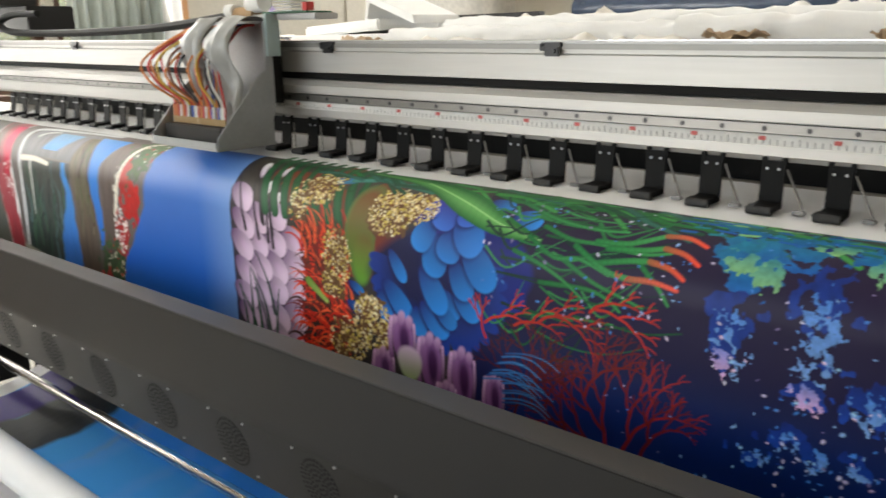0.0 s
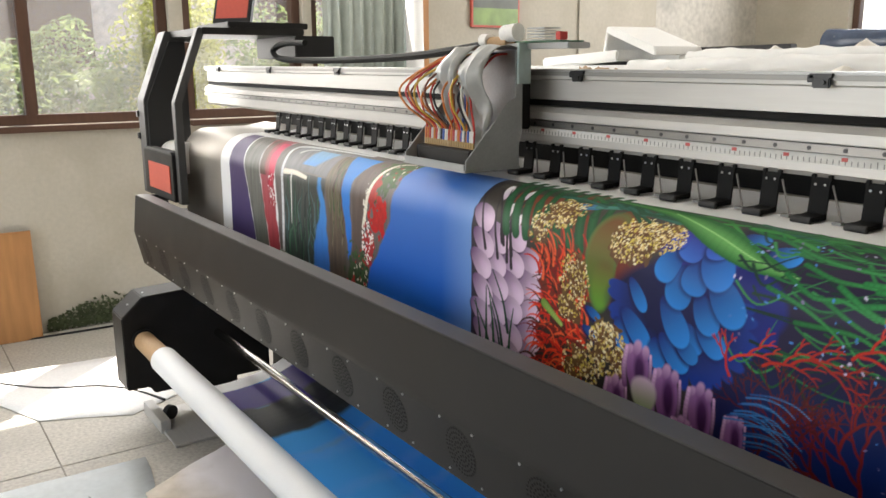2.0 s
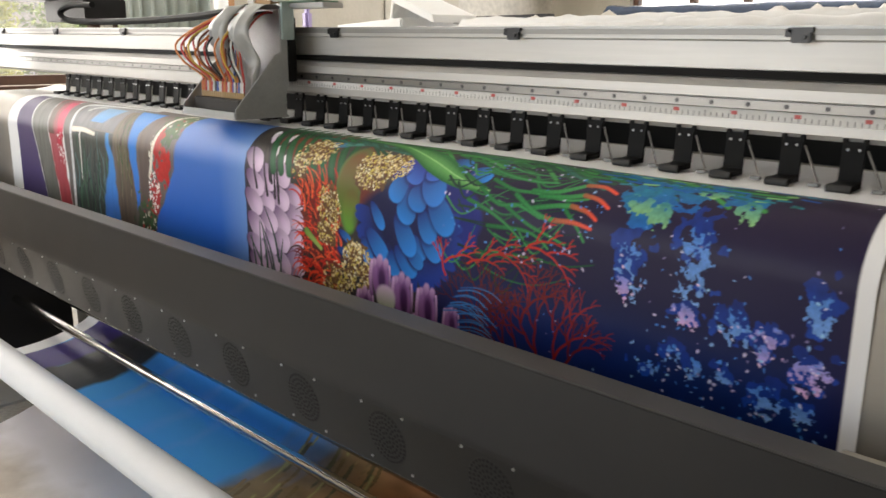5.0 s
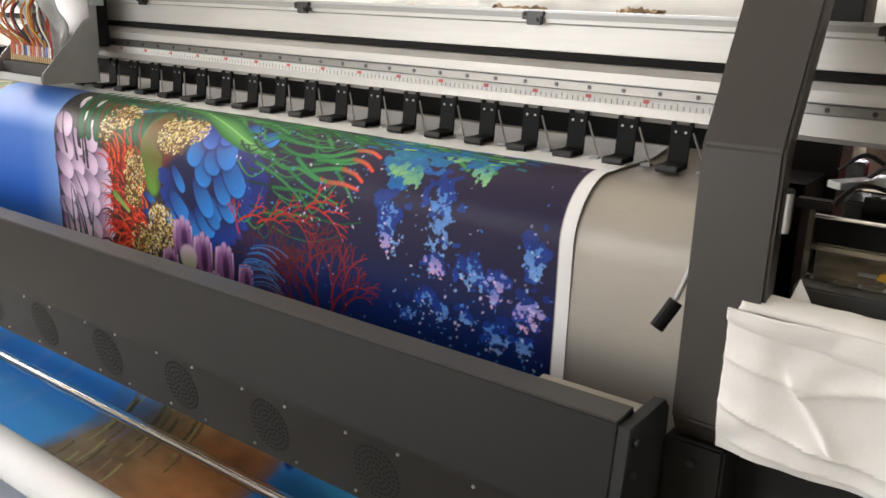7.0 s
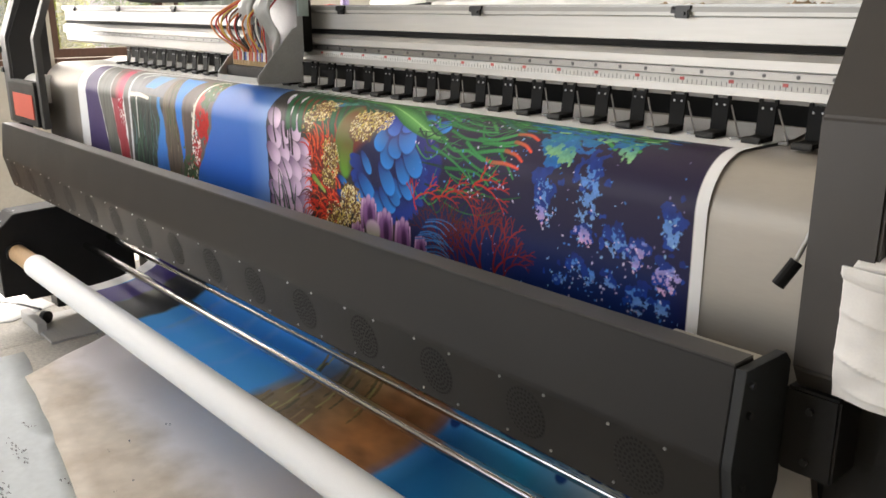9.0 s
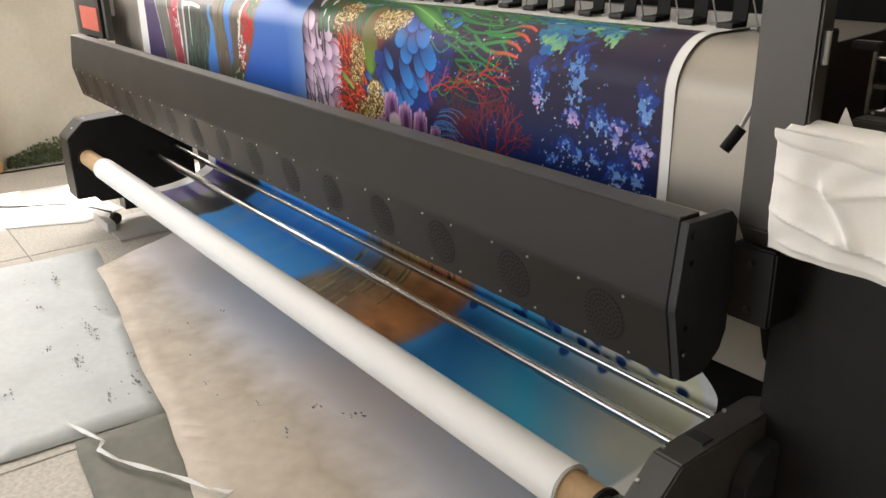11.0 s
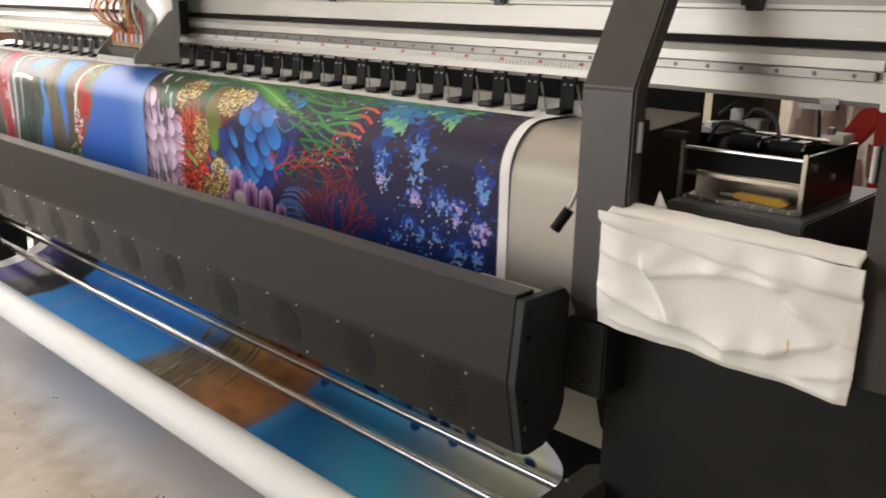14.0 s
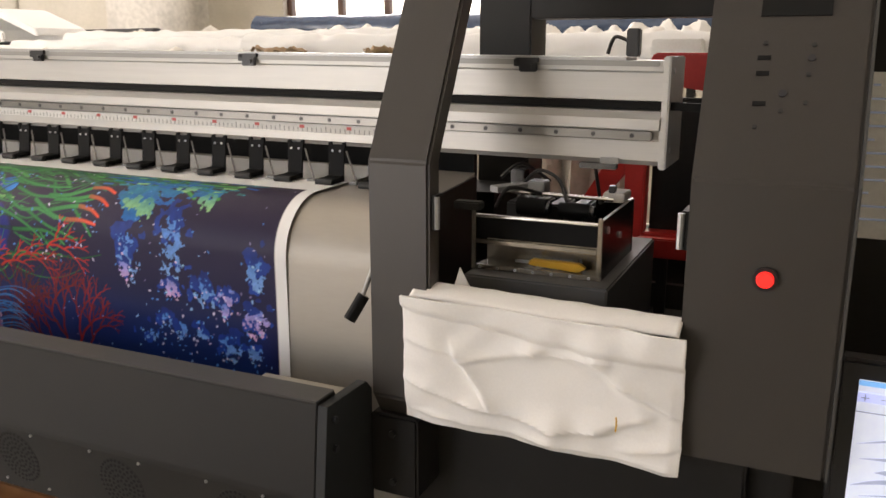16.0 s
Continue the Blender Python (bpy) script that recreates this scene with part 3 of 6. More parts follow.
    P.cloud(-0.905, 0.17, 0.052, 0.062, ink(176, 22, 24), ink(196, 40, 36), 18, 55, 1.0)
    P.cloud(-0.93, 0.23, 0.032, 0.05, ink(170, 30, 30), ink(190, 66, 56), 37, 55, 0.9)
    P.cloud(-0.95, 0.09, 0.04, 0.07, ink(150, 24, 30), ink(180, 40, 40), 38, 60, 0.9)
    P.cloud(-1.04, -0.05, 0.05, 0.04, ink(150, 24, 30), ink(170, 40, 40), 39, 50, 0.8)
    cream = ink(232, 224, 208)
    P.curve([(-1.497, -0.085), (-1.495, 0.01), (-1.49, 0.184), (-1.497, 0.254), (-1.505, 0.31), (-1.46, 0.336), (-1.26, 0.347), (-1.08, 0.353)], 0.010, ink(196, 198, 200), ink(226, 228, 230), 0.1)
    P.curve([(-1.477, 0.228), (-1.40, 0.231), (-1.322, 0.224)], 0.009, cream, taper=0.3)
    P.curve([(-1.423, 0.226), (-1.425, 0.15), (-1.428, 0.075)], 0.006, ink(214, 214, 208), taper=0.7)
    P.curve([(-1.44, 0.30), (-1.41, 0.318), (-1.36, 0.326)], 0.006, ink(206, 208, 206), taper=0.5)
    P.curve([(-0.978, 0.135), (-0.962, 0.188), (-0.939, 0.267), (-0.905, 0.322), (-0.86, 0.345)], 0.008, cream, taper=0.2)
    P.curve([(-1.52, -0.03), (-1.35, -0.045), (-1.17, -0.06)], 0.009, ink(150, 150, 138), taper=0.2)
    P.specks(-1.575, 0.155, 0.035, 0.06, 60, 0.0062, [ink(236, 226, 224), ink(150, 24, 40)], rng)
    P.specks(-0.955, 0.095, 0.03, 0.055, 80, 0.0062, [ink(238, 230, 226), ink(236, 226, 220), ink(160, 30, 30)], rng)
    P.specks(-0.965, 0.20, 0.010, 0.05, 26, 0.005, [cream], rng)
    P.specks(-0.99, 0.01, 0.05, 0.06, 80, 0.0065, [ink(60, 96, 50), ink(30, 52, 30), ink(170, 36, 34), ink(206, 200, 180)], rng)
    P.specks(-0.86, 0.305, 0.06, 0.035, 60, 0.0065, [ink(206, 206, 184), ink(70, 104, 56), ink(150, 60, 50)], rng)
    # plain water
    c, U, S = P.cut(-1.02, -0.505, -0.09, top)
    edge = np.interp(S, (-0.09, 0.027, 0.1, 0.164, 0.25, 0.36), (-0.99, -0.945, -0.895, -0.842, -0.832, -0.82)) + 0.035 * (fbm(U * 0.2, S, 16, 21, 4) - 0.5)
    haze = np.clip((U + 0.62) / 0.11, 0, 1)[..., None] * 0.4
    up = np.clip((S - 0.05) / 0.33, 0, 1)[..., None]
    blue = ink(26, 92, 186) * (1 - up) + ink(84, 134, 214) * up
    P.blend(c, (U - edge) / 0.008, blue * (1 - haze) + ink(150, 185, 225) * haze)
    # reef: lilac shell flowers
    P.cloud(-0.22, 0.2, 0.2, 0.17, ink(108, 38, 28), ink(120, 60, 40), 22, 16, 1.0)
    for k in range(3, -1, -1):
        for j in range(7):
            u, s = -0.468 + 0.05 * k + rng.uniform(-0.006, 0.006), 0.235 - 0.049 * j - 0.024 * (k % 2) - 0.012 * k + rng.uniform(-0.006, 0.006)
            if u > -0.35 and s > 0.19:
                continue
            a = rng.uniform(-0.75, -0.35)
            P.petal(u - 0.002, s - 0.003, 0.043, 0.031, a, ink(44, 30, 48), ink(70, 48, 74), 0.12)
            P.petal(u, s, 0.041, 0.029, a, ink(92, 58, 104), ink(232, 206, 230), 0.06)
            P.petal(u + 0.012, s - 0.006, 0.025, 0.019, a, ink(176, 138, 180), ink(240, 218, 238), 0.6)
    for u, s, a in ((-0.443, 0.305, 1.9), (-0.379, 0.305, 1.0), (-0.40, 0.255, 1.4), (-0.365, 0.235, 1.2)):
        P.petal(u, s, 0.026, 0.012, a, ink(190, 170, 195), white, 0.15)
    for k in range(17):
        u, s = rng.uniform(-0.5, -0.40), rng.uniform(-0.02, 0.12) if k % 2 else rng.uniform(0.2, 0.3)
        d = rng.uniform(-0.05, 0.05)
        P.curve([(u + 0.03, s - 0.06), (u + 0.02 + d * 0.3, s), (u + d, s + 0.06)], 0.0048, ink(16, 50 + rng.random() * 24, 40) if k % 2 else ink(44, 36, 44), taper=0.7)
    for k in range(10):
        u = -0.44 + 0.03 * k
        P.stroke([(u + 0.05, 0.22), (u + 0.02, 0.29), (u, 0.38)], 0.011, ink(28, 84, 50), taper=0.5)
    # red anemones
    for k in range(230):
        u, s = rng.uniform(-0.29, -0.15), rng.uniform(-0.05, 0.19)
        a = 2.1 + 1.2 * (0.1 - s) / 0.15 + rng.uniform(-0.7, 0.7)
        r = rng.uniform(0.03, 0.075)
        P.curve([(u, s), (u + r * 0.4 * math.cos(a), s + r * 0.4 * math.sin(a)), (u + r * 0.75 * math.cos(a + 0.35), s + r * 0.75 * math.sin(a + 0.35)), (u + r * math.cos(a + 0.6), s + r * math.sin(a + 0.6))], rng.uniform(0.0022, 0.0042), ink(*[(196, 40, 22), (226, 66, 34), (120, 26, 22), (70, 34, 24), (232, 92, 52)][k % 5]), taper=0.75, fine=3)
    P.curve([(-0.27, 0.10), (-0.245, 0.085), (-0.22, 0.07)], 0.009, ink(110, 150, 60), ink(150, 178, 90), 0.5)
    # brown and green leaf
    P.petal(-0.125, 0.215, 0.10, 0.046, 1.5, ink(76, 130, 44), ink(122, 66, 48), 0.12, ink(86, 116, 62))
    P.petal(-0.118, 0.165, 0.052, 0.034, 1.4, ink(92, 160, 46), ink(110, 84, 48), 0.3)
    P.stroke([(-0.24, 0.30), (-0.19, 0.312), (-0.14, 0.322)], 0.010, ink(60, 120, 160), ink(70, 130, 120))
    gold = [ink(196, 170, 106), ink(236, 222, 180), ink(226, 204, 146), ink(92, 58, 36), ink(205, 184, 84), ink(110, 70, 40)]

    def coral(u, s, ru, rs, n, size=0.0036):
        P.cloud(u, s, ru * 1.15, rs * 1.15, ink(92, 62, 38), ink(112, 84, 46), 33, 40, 0.9)
        P.specks(u, s, ru, rs, int(n * 1.6), size, gold, rng)

    for spot in ((-0.245, 0.288, 0.042, 0.04, 190), (-0.295, 0.255, 0.03, 0.045, 110), (-0.19, 0.16, 0.04, 0.052, 190), (-0.20, 0.11, 0.03, 0.03, 60)):
        coral(*spot)
    # blue dahlia: a dark heart under broad petals with bright tips
    P.petal(0.045, 0.165, 0.165, 0.105, 0.15, ink(10, 14, 60), ink(16, 22, 84), 0.2)
    P.petal(0.155, 0.215, 0.09, 0.055, -0.3, ink(18, 22, 92), ink(24, 38, 126), 0.12)
    P.petal(0.165, 0.185, 0.07, 0.045, -0.6, ink(14, 22, 84), ink(22, 42, 134), 0.12)
    P.petal(0.07, 0.268, 0.085, 0.045, 0.1, ink(52, 46, 138), ink(44, 62, 170), 0.2)
    for k in range(22):
        a = 3.0 + 3.6 * k / 21
        u, s = 0.045 + 0.11 * math.cos(a), 0.16 + 0.085 * math.sin(a)
        P.petal(u, s, 0.042, 0.014, a + rng.uniform(-0.2, 0.2), ink(8, 12, 56), ink(16, 58, 150), 0.12)

    def lobe(u0, s0, u1, s1, w, bright=1.0, violet=0.0):
        a, r = math.atan2(s1 - s0, u1 - u0), math.hypot(u1 - u0, s1 - s0) * 0.68
        w *= 1.28
        u, s = (u0 + u1) / 2, (s0 + s1) / 2
        P.petal(u - 0.003, s - 0.004, r + 0.004, w + 0.004, a, ink(8, 14, 70), ink(8, 20, 84), 0.35)
        tip = (ink(40, 138, 228) * (1 - violet) + ink(70, 100, 214) * violet) * bright
        P.petal(u, s, r, w, a, ink(8, 24, 104) * (1 - violet) + ink(46, 46, 150) * violet, tip, 0.07)

    for row in ((-0.158, 0.081, -0.114, 0.067, 0.009, 0.8), (-0.153, 0.119, -0.124, 0.105, 0.008, 0.8), (-0.078, 0.114, -0.060, 0.068, 0.014), (-0.062, 0.134, -0.014, 0.088, 0.018), (-0.05, 0.190, -0.023, 0.150, 0.012),
                (0.006, 0.102, 0.014, 0.062, 0.016, 0.9), (0.022, 0.112, 0.066, 0.074, 0.019, 0.95), (0.066, 0.142, 0.090, 0.108, 0.016, 0.9), (0.093, 0.152, 0.131, 0.116, 0.019), (0.05, 0.118, 0.085, 0.092, 0.014, 0.8)):
        lobe(*row)
    for row in ((0.023, 0.172, 0.060, 0.115, 0.021), (0.089, 0.192, 0.113, 0.147, 0.020, 0.95), (0.116, 0.225, 0.156, 0.172, 0.025), (0.056, 0.23, 0.042, 0.174, 0.023, 0.95), (0.078, 0.244, 0.074, 0.200, 0.022, 0.9, 0.1),
                (0.09, 0.272, 0.126, 0.222, 0.025, 0.95, 0.15), (0.035, 0.258, 0.010, 0.212, 0.020), (0.06, 0.285, 0.05, 0.25, 0.022, 0.85, 0.6), (0.095, 0.295, 0.105, 0.262, 0.021, 0.85, 0.7), (0.03, 0.292, 0.02, 0.268, 0.016, 0.8, 0.9)):
        lobe(*row)
    lobe(0.185, 0.288, 0.226, 0.285, 0.016)
    lobe(0.13, 0.312, 0.165, 0.305, 0.010, 0.8)
    coral(-0.065, 0.262, 0.05, 0.046, 330)
    coral(-0.015, 0.275, 0.05, 0.03, 240)
    coral(-0.10, 0.055, 0.05, 0.05, 190, 0.0046)
    coral(-0.165, 0.01, 0.05, 0.045, 130, 0.0046)
    # purple tulips, dark inside with pale ruffled lips
    for u, top_s, h, w in ((-0.075, 0.012, 0.075, 0.026), (-0.028, 0.084, 0.09, 0.03), (0.036, 0.062, 0.10, 0.029), (0.104, 0.054, 0.10, 0.027), (0.168, 0.030, 0.085, 0.02), (0.07, -0.01, 0.06, 0.022), (0.14, -0.025, 0.05, 0.018)):
        lip, dusk, deep = ink(202, 160, 200), ink(118, 70, 126), ink(46, 16, 56)
        P.petal(u, top_s - h * 0.5, h * 0.52, w, 1.65, dusk, ink(150, 104, 156), 0.12)
        P.petal(u + w * 0.15, top_s - h * 0.5, h * 0.44, w * 0.55, 1.62, deep, ink(84, 40, 94), 0.5)
        for dx, dz, r in ((-0.7, 0.08, 0.42), (-0.1, 0.0, 0.5), (0.55, 0.05, 0.45)):
            P.petal(u + dx * w, top_s - dz * h - 0.006, w * r * 1.2, w * r * 0.75, 1.3 + 0.5 * dx, dusk, lip, 0.35)
        P.curve([(u - w * 0.9, top_s - h * 0.85), (u - w * 1.02, top_s - h * 0.5), (u - w * 0.85, top_s - h * 0.1)], w * 0.2, dusk, lip, 0.2)
        P.curve([(u + w * 0.85, top_s - h * 0.8), (u + w * 0.95, top_s - h * 0.45), (u + w * 0.9, top_s - h * 0.12)], w * 0.13, deep, lip, 0.2)
    P.petal(-0.012, 0.002, 0.034, 0.034, 1.6, ink(140, 170, 100), ink(214, 184, 212), 0.2)
    # long leaf and grass
    for k in range(60):
        u = rng.uniform(-0.3, 0.62)
        P.stroke([(u, 0.338 + rng.uniform(-0.015, 0.022)), (u + 0.05, 0.328 + rng.uniform(-0.015, 0.025)), (u + 0.12, 0.322 + rng.uniform(-0.03, 0.03))], 0.006, ink(*[(34, 104, 52), (60, 136, 66), (24, 72, 50), (44, 96, 84)][k % 4]), taper=0.6)
    P.band(-0.47, 0.3, 0.335, top, ink(58, 104, 70), ink(70, 112, 80), 0.02, 0.02, 30, 0.5)
    for k in range(17):
        o = (k - 8) / 8
        tone = ink(30, 104, 48) * abs(o) + ink(104, 176, 92) * (1 - abs(o))
        P.curve([(-0.17, 0.352 + 0.004 * o), (-0.03, 0.338 + 0.012 * o), (0.08, 0.300 + 0.024 * o), (0.165, 0.270 + 0.016 * o), (0.24, 0.256)], 0.0042, tone * 0.8, tone, 0.3)
    P.curve([(-0.03, 0.338), (0.08, 0.300), (0.165, 0.270), (0.24, 0.256)], 0.0016, ink(150, 204, 130), taper=0.3)
    # weed with warm tips
    greens = [ink(16, 84, 44), ink(10, 56, 40), ink(34, 112, 60), ink(14, 48, 44), ink(50, 132, 72)]
    for k in range(52):
        u, s = rng.uniform(0.13, 0.33), rng.uniform(0.12, 0.34)
        n, dip = rng.uniform(0.07, 0.17), rng.uniform(-0.045, 0.005)
        P.curve([(u + n * q, s + dip * math.sin(3.6 * q + 0.4) + rng.uniform(-0.006, 0.006)) for q in (0, 0.3, 0.65, 1.0)], rng.uniform(0.0018, 0.003), greens[k % 5], taper=0.6)
    for pts in ([(0.24, 0.28), (0.29, 0.266), (0.34, 0.266), (0.40, 0.262), (0.44, 0.27)], [(0.18, 0.32), (0.25, 0.296), (0.32, 0.288), (0.37, 0.292)], [(0.28, 0.238), (0.336, 0.212), (0.378, 0.20), (0.413, 0.19)], [(0.25, 0.196), (0.327, 0.20), (0.36, 0.192), (0.38, 0.178)], [(0.40, 0.25), (0.433, 0.222), (0.449, 0.201)], [(0.22, 0.26), (0.27, 0.236), (0.31, 0.24), (0.36, 0.225)], [(0.20, 0.235), (0.25, 0.222), (0.29, 0.205), (0.32, 0.185)]):
        P.curve(pts, 0.0040, ink(22, 104, 52), ink(54, 142, 76), 0.45)
    for pts in ([(0.33, 0.27), (0.38, 0.275), (0.425, 0.296), (0.455, 0.298), (0.482, 0.288)], [(0.35, 0.262), (0.40, 0.268), (0.43, 0.276), (0.458, 0.272), (0.480, 0.260)], [(0.335, 0.238), (0.385, 0.25), (0.415, 0.254), (0.445, 0.249), (0.465, 0.238)], [(0.30, 0.258), (0.353, 0.231), (0.39, 0.226), (0.425, 0.228), (0.459, 0.223)]):
        P.curve(pts[:3], 0.0046, ink(30, 116, 60), ink(60, 146, 78), 0.1)
        P.curve(pts[2:], 0.0046, ink(150, 96, 60), ink(240, 78, 58), 0.35)

    # red fans
    def fan(u, s, a, r, depth, width, color):
        if depth == 0 or r < 0.006:
            return
        v = (u + r * math.cos(a), s + r * math.sin(a))
        mid = (u + r * 0.5 * math.cos(a + 0.18), s + r * 0.5 * math.sin(a + 0.18))
        P.curve([(u, s), mid, v], width, color, taper=0.2, fine=3)
        for d in (rng.uniform(0.2, 0.5), -rng.uniform(0.2, 0.5)):
            fan(*v, a + d, r * rng.uniform(0.66, 0.88), depth - 1, width * 0.8, color * rng.uniform(0.85, 1.12))

    for u, s, a, r, width, col in ((0.37, -0.05, 2.5, 0.045, 0.0036, (104, 24, 22)), (0.38, -0.05, 1.9, 0.05, 0.0038, (122, 28, 22)), (0.39, -0.05, 1.3, 0.048, 0.0036, (134, 30, 24)), (0.33, -0.06, 2.2, 0.05, 0.0034, (88, 22, 22)), (0.28, -0.05, 1.9, 0.045, 0.0032, (96, 22, 22)), (0.24, 0.0, 1.4, 0.04, 0.003, (92, 22, 22)), (0.42, -0.03, 1.2, 0.034, 0.003, (116, 26, 22)), (0.33, 0.04, 1.1, 0.04, 0.003, (120, 28, 24)), (0.21, -0.05, 1.5, 0.045, 0.003, (84, 20, 22))):
        fan(u, s, a, r, 6, width, ink(*col))
    for u, s, a, r, col in ((0.152, 0.088, 1.9, 0.026, (206, 46, 30)), (0.150, 0.112, 0.5, 0.034, (212, 52, 34)), (0.206, 0.12, 0.35, 0.034, (196, 44, 30)), (0.25, 0.135, 0.5, 0.03, (190, 42, 30)), (0.335, 0.168, 0.6, 0.028, (206, 48, 34)), (0.345, 0.174, -0.15, 0.034, (206, 48, 34)), (0.28, 0.15, -0.3, 0.03, (176, 40, 30))):
        fan(u, s, a, r, 4, 0.0026, ink(*[c * 0.92 for c in col]))
    for k in range(16):
        u, s = (0.145 + 0.003 * k, 0.066) if k % 2 else (0.185, 0.036)
        s += 0.007 * (k // 2) - 0.05 + rng.uniform(-0.004, 0.004)
        n = rng.uniform(0.06, 0.10)
        P.curve([(u, s + 0.004), (u + n * 0.4, s + 0.012), (u + n * 0.75, s + 0.010), (u + n, s - 0.001)], 0.0018, ink(*((50, 110, 176) if k % 3 else (30, 70, 130))), ink(70, 140, 196), 0.5)
    # shoals and light on the water
    teal, lime, water = ink(24, 122, 140), ink(138, 190, 118), ink(14, 88, 170)
    for i, (u, s, ru, rs) in enumerate(((0.53, 0.30, 0.05, 0.045), (0.545, 0.275, 0.05, 0.05), (0.58, 0.305, 0.05, 0.035), (0.675, 0.312, 0.05, 0.025), (0.63, 0.33, 0.06, 0.022), (0.52, 0.335, 0.06, 0.025))):
        P.cloud(u, s, ru, rs, water, teal, 40 + i, 75, 0.72, None, 0.7)
    for i, (u, s, ru, rs) in enumerate(((0.565, 0.262, 0.022, 0.03), (0.535, 0.275, 0.03, 0.025), (0.69, 0.29, 0.024, 0.026), (0.635, 0.318, 0.03, 0.012))):
        P.cloud(u, s, ru, rs, lime, teal, 140 + i, 110, 0.8)
    for k in range(70):
        u, s = rng.uniform(0.42, 0.76), 0.36 - 0.05 * rng.random() ** 1.6
        P.stroke([(u, s), (u + rng.uniform(0.008, 0.03), s + rng.uniform(-0.003, 0.003))], 0.0026, (teal, lime, ink(30, 96, 90), water)[k % 4], taper=0.8)
    pink, sky = ink(226, 176, 214), ink(52, 118, 206)
    for i, (u, s, ru, rs, cov) in enumerate(((0.535, 0.175, 0.04, 0.08, 0.6), (0.525, 0.145, 0.02, 0.035, 0.7), (0.635, 0.19, 0.045, 0.11, 0.7), (0.628, 0.125, 0.028, 0.03, 1.0), (0.70, 0.12, 0.04, 0.04, 0.7), (0.75, 0.115, 0.035, 0.04, 0.75), (0.745, 0.09, 0.015, 0.03, 0.8), (0.81, 0.085, 0.035, 0.04, 1.0), (0.755, 0.03, 0.035, 0.035, 0.7), (0.815, 0.165, 0.03, 0.06, 0.65), (0.61, 0.06, 0.03, 0.025, 0.6), (0.645, 0.045, 0.025, 0.03, 0.55), (0.69, 0.05, 0.03, 0.03, 0.6), (0.80, 0.03, 0.03, 0.03, 0.6), (0.57, 0.03, 0.05, 0.03, 0.4))):
        P.cloud(u, s + rs * 0.3, ru * 1.1, rs, ink(22, 70, 166), ink(10, 34, 104), 60 + i, 52, cov * 0.9)
        P.cloud(u, s, ru * 0.85, rs * 0.8, pink if i in (3, 6, 7, 1, 5) else ink(130, 170, 224), sky, 80 + i, 130, cov * 0.72)
        P.specks(u, s - rs * 0.25, ru * 0.8, rs * 0.6, 3, 0.0036, [ink(206, 206, 236), ink(236, 200, 226), ink(150, 200, 236)], rng)
    pale = [ink(130, 170, 220), ink(70, 130, 210), ink(200, 190, 220), ink(60, 120, 200), ink(120, 110, 150)]
    P.specks(0.60, 0.17, 0.25, 0.2, 110, 0.0030, pale, rng, False)
    P.specks(0.70, 0.06, 0.13, 0.07, 80, 0.0036, pale, rng, False)
    P.specks(0.30, 0.23, 0.17, 0.09, 80, 0.0036, pale, rng, False)
    # unprinted margins
    P.band(0.853, 0.92, -0.09, 0.6, white, None, 0.002)
    P.band(-2.04, -1.945, -0.09, 0.6, white, None, 0.002)
    return P


